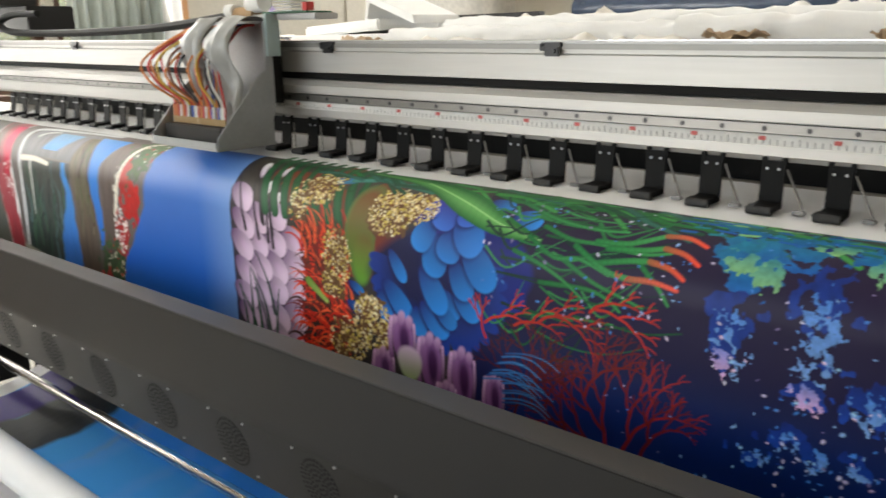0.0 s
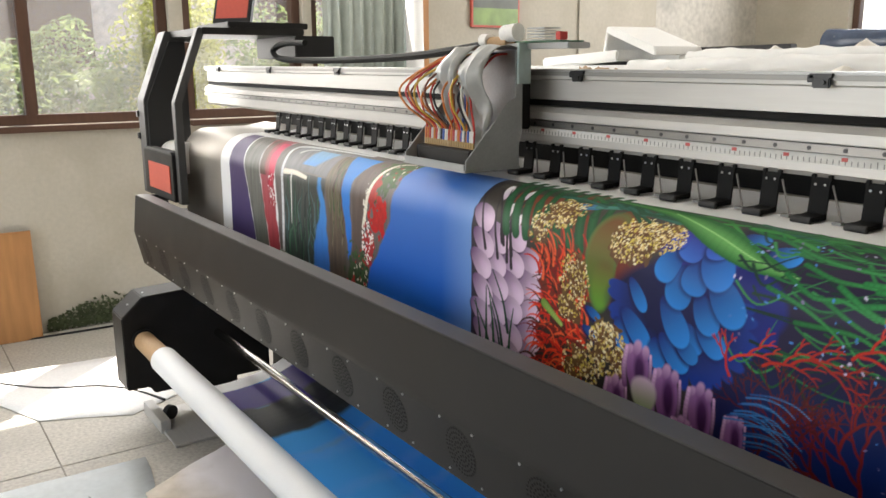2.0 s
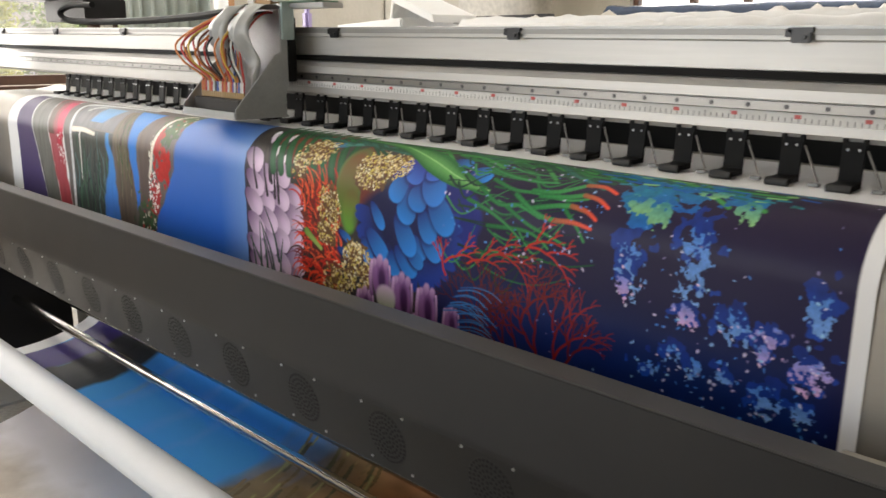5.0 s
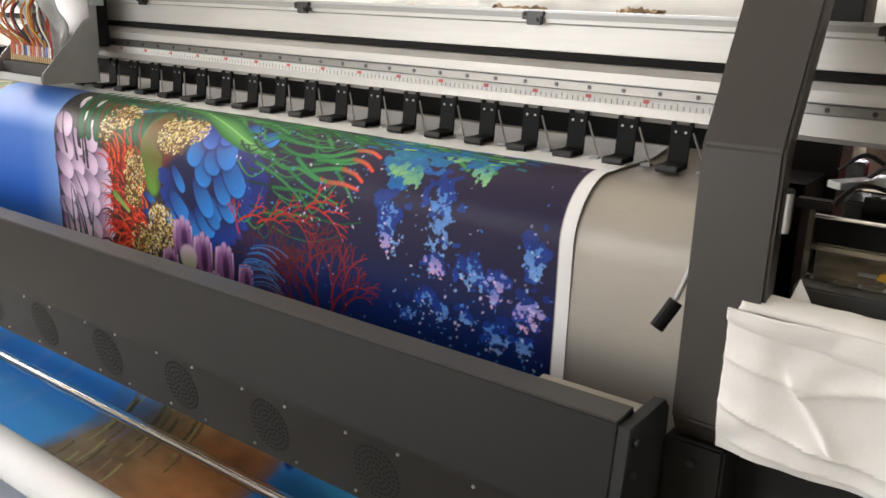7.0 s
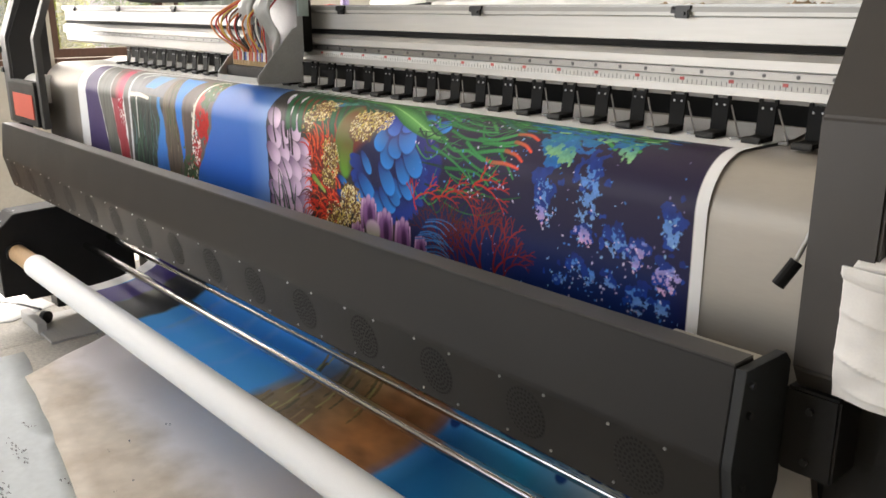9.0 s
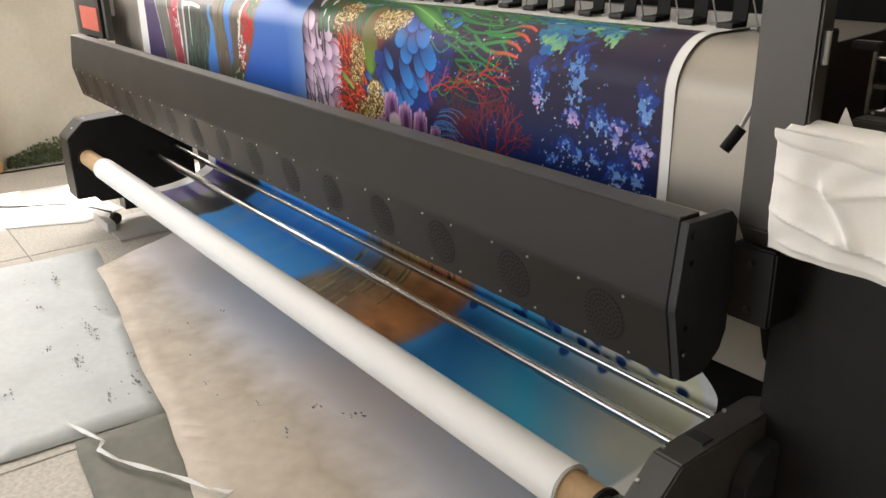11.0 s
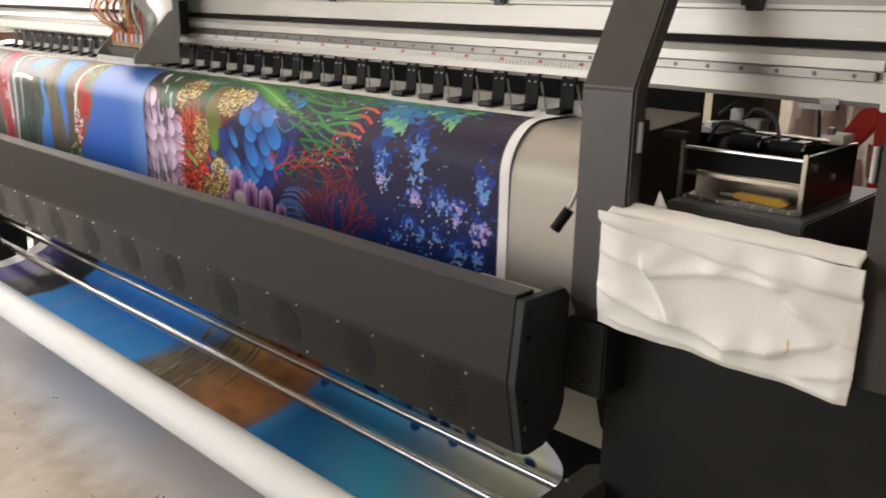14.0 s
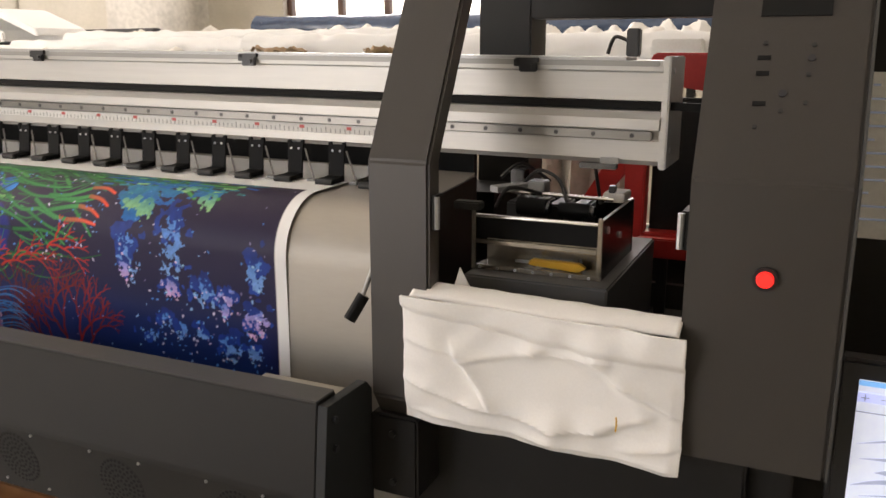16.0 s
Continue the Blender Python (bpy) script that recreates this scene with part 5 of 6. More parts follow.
for pts in (((1.2, 0.42, 1.215), (1.235, 0.40, 1.245), (1.275, 0.38, 1.235), (1.295, 0.36, 1.205)), ((1.33, 0.44, 1.19), (1.30, 0.5, 1.26), (1.285, 0.52, 1.31)), ((1.18, 0.35, 1.19), (1.21, 0.33, 1.225), (1.25, 0.37, 1.212)), ((1.17, 0.40, 1.23), (1.20, 0.42, 1.252), (1.24, 0.45, 1.22))):
    part("hose", made(tube, pts, 0.0032), PLASTIC, station, smooth=True)
part("sensor", made(box, 1.30, 1.36, 0.405, 0.42, 1.252, 1.2612, 0.001), DARK_STEEL, beam)
part("sensor_clip", made(box, 1.335, 1.365, 0.4005, 0.4035, 1.262, 1.272, 0.0008), LEVER, beam)
for z in (1.285, 1.405):
    part("end_screw", made(rod, (1.4375, 0.42, z), (1.4395, 0.42, z), 0.0045, 10), STEEL, printer)

guard = part("rear_guard", made(box, 1.345, 1.445, 0.68, 0.70, 1.048, 1.086, 0.003), RED, printer, "red enamelled rear guard")
part("guard_post", made(box, 1.385, 1.405, 0.682, 0.698, 0.915, 1.047, 0.002), BLACK, guard)

# far end housing
LEFT_COL = [(0.09, 0.95), (0.09, 1.33), (0.195, 1.60), (0.34, 1.60), (0.34, 1.56), (0.225, 1.56), (0.135, 1.325), (0.135, 0.95)]
part("side_frame", made(prism, LEFT_COL, -2.70, -2.605, "x", 0.003), GREY_LIGHT, printer)
INNER = [(0.10, 0.95), (0.10, 1.33), (0.205, 1.60), (0.235, 1.60), (0.128, 1.325), (0.128, 0.95)]
part("strut", made(prism, INNER, -2.262, -2.222, "x", 0.002), GREY_LIGHT, printer)
part("housing", made(prism, [(0.10, 0.95), (0.10, 1.32), (0.205, 1.56), (0.268, 1.56), (0.268, 0.95)], -2.604, -2.59, "x"), GREY_DARK, printer)
part("slot", made(prism, [(0.1285, 1.44), (0.1245, 1.43), (0.1605, 1.525), (0.1665, 1.538)], -2.64, -2.63, "x"), INK_BLACK, printer)
for z in (1.26, 1.17):
    part("latch", made(box, -2.712, -2.685, 0.082, 0.092, z, z + 0.025, 0.002), PLASTIC, printer)
part("housing_top", made(box, -2.70, -2.20, 0.215, 0.62, 1.575, 1.60, 0.003), GREY, printer)
part("housing_box", made(box, -2.60, -2.2, 0.58, 0.75, 1.49, 1.575, 0.004), BLACK, printer)
panel = part("low_panel", made(box, -2.655, -2.265, 0.088, 0.11, 0.955, 1.135, 0.003), BLACK, printer)
part("face", made(box, -2.585, -2.30, 0.084, 0.0875, 0.985, 1.09, 0.001), RED_PANEL, panel, "salmon red panel face")
part("rim", made(box, -2.655, -2.265, 0.085, 0.12, 1.1355, 1.146, 0.002), GREY_LIGHT, panel)
part("spare_core", made(rod, (-2.58, 0.19, 1.105), (-2.41, 0.19, 1.105), 0.062, 24), PAPER, printer, "white paper core end", smooth=True)


def pad(bm):
    box(bm, -0.09, 0.09, -0.012, 0.012, 0, 0.20, 0.004)


control = part("control_panel", made(pad), PLASTIC, printer, "tilted control panel with a salmon red screen")
control.matrix_basis = Matrix.Translation((-2.5, 0.44, 1.63)) @ Matrix.Rotation(radians(35), 4, "Z") @ Matrix.Rotation(radians(-18), 4, "X")
face = new("face", mesh_of("face", made(box, -0.075, 0.075, -0.0135, -0.0125, 0.02, 0.185), RED_PANEL))
face.parent = control
part("shelf", made(box, -2.62, -2.25, 0.33, 0.66, 1.602, 1.625, 0.003), BLACK, printer)

# take-up
HEX = [(-0.108, 0.18), (-0.108, 0.485), (-0.022, 0.562), (0.235, 0.572), (0.5, 0.46), (0.5, 0.15), (0.0, 0.15), (-0.02, 0.18)]
for a, b, mat in ((-2.60, -2.44, BLACK), (1.056, 1.118, LIP_GREY)):
    unit = part("takeup_box", made(prism, HEX, a, b, "x", 0.004), mat, printer)
    inner = b if a < 0 else a
    s = 1 if a < 0 else -1
    part("flange", made(rod, (inner, -0.03, 0.385), (inner + s * 0.02, -0.03, 0.385), 0.047, 28), BLACK, unit, smooth=True)
    for y, z in ((-0.066, 0.524), (-0.005, 0.564), (0.16, 0.57)):
        repeat("screw", screw_mesh, unit, Matrix.Translation(((a + b) / 2 + s * 0.022, y, z)) @ Matrix.Rotation(radians(-70), 4, "X") @ Matrix.Diagonal((1.4, 1.4, 1.4, 1)))
    part("stand", made(box, (a + b) / 2 - 0.05, (a + b) / 2 + 0.05, 0.12, 0.36, 0.075, 0.152, 0.003), BLACK, unit)
    for y in (0.06, 0.4):
        w = repeat("caster", caster_mesh, unit, Matrix.Translation(((a + b) / 2 + s * 0.05, y, 0.012)) @ Matrix.Rotation(0.4, 4, "Z"))
chuck = part("chuck", made(rod, (0.965, -0.03, 0.385), (1.058, -0.03, 0.385), 0.030, 24), STEEL, unit, "steel roll chuck", smooth=True)
part("ring", made(rod, (0.959, -0.03, 0.385), (0.966, -0.03, 0.385), 0.0445, 32), BLACK, chuck, smooth=True)
part("ring", made(rod, (0.984, -0.03, 0.385), (0.994, -0.03, 0.385), 0.043, 32), DARK_STEEL, chuck, smooth=True)
for k in range(6):
    a = 6.2832 * k / 6
    part("jaw", made(box, 0.9945, 1.045, -0.03 + 0.035 * math.cos(a) - 0.006, -0.03 + 0.035 * math.cos(a) + 0.006, 0.385 + 0.035 * math.sin(a) - 0.006, 0.385 + 0.035 * math.sin(a) + 0.006, 0.001), STEEL if k % 2 else PLASTIC, chuck)
part("switch", made(box, 1.068, 1.105, 0.045, 0.075, 0.5635, 0.570, 0.001), INK_BLACK, unit)
part("knob", made(rod, (1.118, 0.0, 0.44), (1.146, 0.0, 0.44), 0.032, 20), PLASTIC, unit, smooth=True)
# made-up thick shape for the flat bolted plate on the box's end
bolted_plate = part("bolted_plate", made(prism, [(0.12, 0.16), (0.12, 0.47), (0.16, 0.52), (0.30, 0.54), (0.40, 0.50), (0.40, 0.16)], 1.1185, 1.15, "x", 0.003), GREY_DARK, unit, "dark grey bolted plate")
for z in (0.25, 0.34, 0.43):
    repeat("bolt", bolt_mesh, bolted_plate, Matrix.Translation((1.1505, 0.15, z)))
foot = part("foot_plate", made(box, -2.62, -2.36, -0.01, 0.03, 0.0, 0.055, 0.002), ALU, printer, "white steel foot rail")
part("foot_plate", made(box, -2.60, -2.2, 0.0, 0.28, 0.0, 0.012, 0.002), ALU, printer)
for y, z, r in ((0.275, 0.36, 0.0165), (0.385, 0.385, 0.0135)):
    part("tension_rod", made(rod, (-2.5, y, z), (1.06, y, z), r, 24), ROD, printer, "polished steel rod", smooth=True)

# carriage
def smooth_path(path, n=12):
    p = [Vector((0, *q)) for q in path]
    out = []
    for i in range(len(p) - 1):
        a, b, c, d = p[max(i - 1, 0)], p[i], p[i + 1], p[min(i + 2, len(p) - 1)]
        for k in range(n):
            t = k / n
            v = 0.5 * (2 * b + (c - a) * t + (2 * a - 5 * b + 4 * c - d) * t * t + (3 * b - a - 3 * c + d) * t**3)
            out.append((v.y, v.z))
    return out + [tuple(path[-1])]


C0, C1 = -0.755, -0.518
SIDE = [(0.186, 1.222), (0.186, 1.243), (0.300, 1.365), (0.316, 1.372), (0.316, 1.470), (0.336, 1.470), (0.336, 1.300), (0.328, 1.270), (0.328, 1.222)]
carriage = tagged(part("print_carriage", tilted(box, C0, C1, 0.326, 0.331, 1.228, 1.47, 0.001), STEEL, printer, "bare steel print carriage with hoses and ribbon cables"))
for x in (C0, C1):
    part("side_plate", tilted(prism, SIDE, x, x + 0.004, "x", 0.001), PLATE, carriage)
part("base_plate", tilted(box, C0 - 0.002, C1 + 0.006, 0.182, 0.331, 1.219, 1.2245, 0.001), PLATE, carriage)
part("front_lip", tilted(box, C0 + 0.004, C1, 0.183, 0.187, 1.2245, 1.236), PLATE, carriage)
part("head_block", tilted(box, C0 + 0.02, C1 - 0.012, 0.205, 0.322, 1.2245, 1.262, 0.003), BLACK, carriage)
part("rear_block", tilted(box, C0 + 0.006, C1 - 0.03, 0.331, 0.388, 1.30, 1.455, 0.003), BLACK, carriage)
part("side_arm", tilted(box, C1 + 0.0045, C1 + 0.012, 0.318, 0.352, 1.40, 1.485, 0.001), material("pale blue steel", (0.42, 0.52, 0.52), 0.4, 0.3, scale=80), carriage)
part("top_bar", tilted(box, C1 - 0.12, C1 + 0.14, 0.34, 0.40, 1.472, 1.484, 0.002), STEEL, carriage)
part("driver_board", tilted(box, C1 - 0.02, C1 + 0.12, 0.335, 0.40, 1.485, 1.488), material("green circuit board", (0.03, 0.12, 0.06), 0.4, scale=200), carriage)
for k in range(5):
    part("cooling_fin", tilted(box, C1 + 0.005, C1 + 0.062, 0.345, 0.39, 1.489 + 0.006 * k, 1.4915 + 0.006 * k), STEEL, carriage)
part("capacitor", tilted(rod, (C1 - 0.075, 0.35, 1.505), (C1 - 0.03, 0.35, 1.508), 0.019, 20), PAPER, carriage, smooth=True)
part("capacitor", tilted(rod, (C1 - 0.15, 0.345, 1.493), (C1 - 0.125, 0.345, 1.492), 0.014, 16), PAPER, carriage, smooth=True)
part("connector", tilted(box, C1 + 0.10, C1 + 0.115, 0.34, 0.36, 1.489, 1.505, 0.001), RED, carriage)
part("coil", tilted(rod, (C1 - 0.14, 0.35, 1.486), (C1 - 0.06, 0.35, 1.486), 0.014, 14), CARD, carriage, smooth=True)
rng = random.Random(2)
for g, x0 in enumerate((C0 + 0.02, C0 + 0.113)):
    for k in range(11):
        x = x0 + 0.009 * k
        sx = x0 - 0.02 + 0.007 * k
        out = 0.30 - 0.05 * abs(math.sin(k * 1.3)) - (0.05 if g == 0 else 0.02)
        left = 0.03 * (1 - g) * (k < 6)
        pts = [(x0 + 0.05 + 0.004 * k, 0.335, 1.462), (sx + 0.02 - left, 0.30, 1.455), (sx - left * 1.3, out, 1.405 - 0.01 * (k % 3)), (sx + 0.01 - left * 0.6, out - 0.01, 1.35), (x, 0.235, 1.305), (x, 0.232, 1.266)]
        part("hose", tilted(tube, pts, 0.0026, 5), WIRES[(k * (2 if g else 1) + g) % 7 if k > 4 else (0, 1, 2, 1, 0)[k]], carriage, smooth=True)
        part("fitting", tilted(rod, (x, 0.232, 1.258), (x, 0.232, 1.276), 0.0034, 8), SMOKED, carriage)
        part("sleeve", tilted(rod, (x, 0.232, 1.276), (x, 0.233, 1.30), 0.0031, 8), WIRES[(1, 1, 0, 5, 1, 0, 5, 3, 4, 5, 5)[k]], carriage)


def film(bm, x0, x1, seed):
    """A loose bulging sheet that hangs over the print heads."""
    path = smooth_path([(0.338, 1.472), (0.29, 1.478), (0.255, 1.445), (0.252, 1.39), (0.275, 1.335), (0.262, 1.29), (0.258, 1.258)], 6)
    n = len(path) - 1
    def at(u, v):
        y, z = path[min(int(round(v * n)), n)]
        belly = math.sin(3.1416 * u) * math.sin(3.1416 * v)
        return Vector((x0 + (x1 - x0) * u + 0.010 * math.sin(v * 5 + seed), y - 0.014 * belly + 0.016 * noise.noise((u * 4 + seed, v * 6, 1)), z + 0.006 * noise.noise((u * 4, v * 4, seed))))
    sheet(bm, 10, n, at)


FILM = material("milky plastic film", (0.42, 0.43, 0.42), 0.35, grain=0.1, scale=40, dirt=0.3, dirt_scale=25, dirt_color=(0.34, 0.33, 0.31))
for x0, x1, seed in ((C0 + 0.045, C0 + 0.122, 1), (C0 + 0.143, C0 + 0.224, 2)):
    ob = part("film", tilted(film, x0, x1, seed), FILM, carriage, "milky plastic film", smooth=True)
    ob.modifiers.new("thickness", "SOLIDIFY").thickness = 0.0012
part("cable_chain", tilted(tube, [(C0 + 0.13, 0.40, 1.496), (C0 - 0.05, 0.43, 1.482), (C0 - 0.35, 0.44, 1.462), (C0 - 0.75, 0.45, 1.452), (-1.9, 0.45, 1.452), (-2.1, 0.46, 1.462), (-2.16, 0.47, 1.49), (-2.08, 0.48, 1.512), (-1.9, 0.48, 1.512)], 0.011, 8), ROLLER_BLACK, printer, "black cable chain", smooth=True)

# ---- banner ----
banner = thing("printed_banner", (-0.6, 0.3, 1.2), "white banner cloth with a bright undersea print over the platen", "banner")


def along(path, s):
    """Places on a polyline of (y, z) at lengths s."""
    p = np.array(path)
    d = np.r_[0, np.cumsum(np.hypot(*np.diff(p, axis=0).T))]
    return np.interp(s, d, p[:, 0]), np.interp(s, d, p[:, 1])


DROP = [(0.191, 0.80)] + [(0.193, 0.90), (0.1945, 1.0), (0.195, 1.1)] + [(0.295 - 0.1 * math.cos(a), 1.1 + 0.1 * math.sin(a)) for a in np.linspace(0.05, math.pi / 2, 40)] + [(0.46, 1.2), (0.545, 1.215)]


def over_bed(U, S):
    y, z = along(DROP, S + 0.1)
    lift = 0.0012 * np.sin(U * 9) * np.clip(S - 0.3, 0, 0.1) * 10
    return np.stack([U, y - 0.0012 - 0.0015 * np.sin(U * 5.0 + 1) * np.clip(0.25 - S, 0, 0.2) * 5, z + 0.7 * 0.0095 * (0.9 - U) + 0.0012 + lift], -1)


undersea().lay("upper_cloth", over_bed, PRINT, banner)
LOOP = smooth_path([(0.188, 0.80), (0.237, 0.65), (0.316, 0.545), (0.40, 0.445), (0.428, 0.39), (0.40, 0.342), (0.28, 0.304), (0.14, 0.290), (0.06, 0.300), (0.02, 0.335), (0.012, 0.385)])


def hanging(U, S):
    y, z = along(LOOP, S)
    return np.stack([U, y, z + 0.004 * np.sin(U * 6 + S * 5)], -1)


seabed().lay("hanging_cloth", hanging, PRINT, banner)
roll = thing("takeup_roll", (-0.6, -0.03, 0.335), "white banner cloth wound on a brown cardboard core", "roll")
part("core", made(rod, (-2.43, -0.03, 0.385), (0.958, -0.03, 0.385), 0.040, 32), CARD, roll, "brown cardboard core", smooth=True)


def wound(bm):
    bmesh.ops.create_cone(bm, cap_ends=True, segments=56, radius1=0.0505, radius2=0.0495, depth=3.03, matrix=Matrix.Translation((-0.635, -0.03, 0.385)) @ Matrix.Rotation(radians(90), 4, "Y"))
    rod(bm, (-2.153, -0.03, 0.385), (0.883, -0.03, 0.385), 0.0465, 48)


part("wound_cloth", made(wound), WHITE_CLOTH, roll, smooth=True)


# ---- on and beside the printer ----
def rag(bm):
    # folds as lines across the cloth: start, end, height
    folds = ((0.26, 0.43, 0.49, 0.30, 0.009), (0.49, 0.30, 0.72, 0.28, 0.008), (0.22, 0.42, 0.33, 0.72, 0.010), (0.30, 0.77, 0.58, 0.83, 0.011), (0.58, 0.83, 0.72, 0.80, 0.010), (0.72, 0.80, 0.86, 0.66, 0.008),
             (0.72, 0.30, 0.80, 0.42, 0.007), (0.80, 0.42, 0.99, 0.58, 0.009), (0.0, 0.66, 0.30, 0.78, 0.010), (0.0, 0.34, 0.20, 0.40, 0.006), (0.86, 0.88, 0.99, 0.80, 0.008), (0.10, 0.92, 0.55, 0.95, 0.007), (0.55, 0.95, 0.95, 0.97, 0.007))

    def fold(u, v):
        x = 1.129 + 0.393 * u
        z = 1.100 - 0.01 * u - 0.189 * v
        hollow = math.exp(-(((u - 0.53) / 0.26) ** 4 + ((v - 0.55) / 0.22) ** 4))
        n1 = noise.noise((x * 9, z * 9, 1.0)) * 0.010 + noise.noise((x * 26, z * 34, 4.0)) * 0.004
        edge = 0.08 + 0.28 * math.sin(min(u, 0.8) * 1.9) * 0.5 + 0.012 * noise.noise((u * 9, 0, 5))
        roll = 0.012 * (1 - 1 / (1 + math.exp(-(v - edge) / 0.012)))
        crease = 0.0
        for a, b, c, d, h in folds:
            du, dv = c - a, (d - b) * 0.5
            k = ((u - a) * du + (v - b) * 0.5 * dv) / (du * du + dv * dv)
            far = max(0.0, -k, k - 1) * math.hypot(du, dv)
            side = ((u - a) * -dv + (v - b) * 0.5 * du) / math.hypot(du, dv)
            fall = math.exp(-max(side, 0) / 0.015 - max(-side, 0) / 0.045 - (far / 0.05) ** 2)
            crease += h * fall * min(1, 0.25 + u / 0.05, 0.25 + (1 - u) / 0.05)
        return Vector((x + 0.002 * noise.noise((0.5, z * 20, u)), 0.124 - n1 * (1 - 0.85 * hollow) - crease - roll + 0.004 * hollow, z + 0.002 * noise.noise((x * 8, 0, v * 2))))
    sheet(bm, 190, 130, fold)


cloth_rag = part("hanging_cloth", made(rag), RAG, None, "", True)
tagged(cloth_rag, "crumpled white cloth folded over the front of the service bay", "cloth")
cloth_rag.modifiers.new("thickness", "SOLIDIFY").thickness = 0.004
cloth_rag.modifiers["thickness"].offset = 1.0
part("cloth_bar", made(box, 1.156, 1.509, 0.14, 0.165, 1.07, 1.092, 0.002), GREY, printer)
part("front_shelf", made(box, 1.156, 1.509, 0.15, 0.21, 0.90, 1.06, 0.002), BLACK, printer)


def top_fold(bm):
    sheet(bm, 60, 8, lambda u, v: Vector((1.138 + 0.374 * u, 0.116 + 0.07 * v, 1.098 - 0.008 * u + 0.012 * math.sin(v * 3) + 0.0016 * noise.noise((u * 12, v * 4, 2)))))


flap = part("flap", made(prism, [(1.178, 1.098), (1.205, 1.096), (1.187, 1.128)], 0.185, 0.187, "y"), RAG, cloth_rag)
ob = part("top_fold", made(top_fold), RAG, cloth_rag, smooth=True)
ob.modifiers.new("thickness", "SOLIDIFY").thickness = 0.003
part("yellow_thread", made(tube, [(1.442, 0.103, 0.975), (1.443, 0.102, 0.965), (1.442, 0.103, 0.955)], 0.0012, 5), YELLOW, cloth_rag)
knife = thing("utility_knife", (1.30, 0.32, 1.104), "yellow plastic knife lying in the steel tray", "knife")
part("body", made(prism, [(1.25, 1.1095), (1.33, 1.1045), (1.343, 1.112), (1.33, 1.119), (1.255, 1.119)], 0.306, 0.320, "y", 0.002), YELLOW, knife)
part("blade", made(box, 1.228, 1.251, 0.312, 0.314, 1.1105, 1.115), STEEL, knife)

monitor = thing("computer_monitor", (1.95, 0.32, 0.63), "black desktop monitor with a lit drawing program on the desk", "monitor")
part("housing", made(box, 1.688, 2.20, 0.285, 0.32, 0.69, 1.032, 0.006), PLASTIC, monitor)
display = part("screen", made(box, 1.714, 2.177, 0.282, 0.2847, 0.72, 1.005), SCREEN, monitor)
part("toolbar", made(box, 1.714, 2.177, 0.2805, 0.2815, 0.998, 1.005), SCREEN_BAR, display)
part("toolbar", made(box, 1.714, 2.177, 0.2805, 0.2815, 0.975, 0.988), SCREEN_PALE, display)
part("toolbar", made(box, 1.714, 2.177, 0.2805, 0.2815, 0.960, 0.9612), SCREEN_LINE, display)
part("toolbar", made(box, 1.714, 2.177, 0.2805, 0.2815, 0.818, 0.823), SCREEN_BAR, display)


def leaf(bm, x0, x1, z, rise_, thick):
    """A soft tapering stroke of the drawing."""
    n = 16
    up = [(x0 + (x1 - x0) * k / n, z + rise_ * math.sin(2.2 * k / n) + thick * math.sin(3.1416 * k / n)) for k in range(n + 1)]
    low = [(x0 + (x1 - x0) * k / n, z + rise_ * math.sin(2.2 * k / n) - thick * math.sin(3.1416 * k / n)) for k in range(n - 1, 0, -1)]
    prism(bm, up + low, 0.2805, 0.2815, "y")


for x0, x1, z, rise_, thick in ((1.72, 1.86, 0.914, 0.018, 0.0022), (1.725, 1.90, 0.893, 0.010, 0.004), (1.745, 1.83, 0.876, 0.006, 0.007), (1.718, 1.80, 0.852, 0.014, 0.003), (1.78, 2.0, 0.868, -0.012, 0.006), (1.73, 1.95, 0.838, 0.02, 0.002)):
    part("stroke", made(leaf, x0, x1, z, rise_, thick), SCREEN_SOFT, display)


def sketch(bm):
    for x in (1.742, 1.80):
        box(bm, x, x + 0.010, 0.2792, 0.2802, 0.981, 0.9822)
    box(bm, 1.718, 1.728, 0.2792, 0.2802, 0.981, 0.9822)
    box(bm, 1.7224, 1.7236, 0.2792, 0.2802, 0.9766, 0.9866)
    prism(bm, [(1.762, 0.977), (1.7635, 0.977), (1.771, 0.986), (1.7695, 0.986)], 0.2792, 0.2802, "y")
    for z in (0.977, 0.985):
        box(bm, 1.782, 1.793, 0.2792, 0.2802, z, z + 0.0012)
    for k in range(4):
        box(bm, 1.718, 1.738 + 0.004 * (k % 3), 0.2792, 0.2802, 0.812 - 0.007 * k, 0.8132 - 0.007 * k)


part("drawing", made(sketch), SCREEN_LINE, display)
part("neck", made(box, 1.90, 1.97, 0.33, 0.36, 0.64, 0.85, 0.004), PLASTIC, monitor)
part("base", made(box, 1.83, 2.04, 0.25, 0.44, 0.63, 0.642, 0.004), PLASTIC, monitor)
monitor.location, monitor.scale = (1.9407, 0.2326, 0.69), (0.93, 0.93, 0.93)
desk = thing("desk", (2.2, 0.3, 0.0), "plain pale desk beside the printer", "desk")
part("desktop", made(box, 1.78, 2.7, -0.02, 0.6, 0.66, 0.6895, 0.004), CREAM, desk)
for x in (1.8, 2.66):
    for y in (0.0, 0.55):
        part("leg", made(box, x, x + 0.035, y, y + 0.035, 0, 0.66, 0.003), GREY, desk)

# ---- behind the printer ----
table = thing("work_table", (-0.8, 2.0, 0.0), "long pale work table heaped with cloth and packing", "table")
part("tabletop", made(box, -3.0, 2.2, 1.40, 2.6, 1.36, 1.40, 0.004), CREAM, table)
for x in (-2.95, -1.2, 0.5, 2.1):
    for y in (1.45, 2.5):
        part("leg", made(box, x, x + 0.06, y, y + 0.06, 0, 1.36, 0.003), GREY, table)


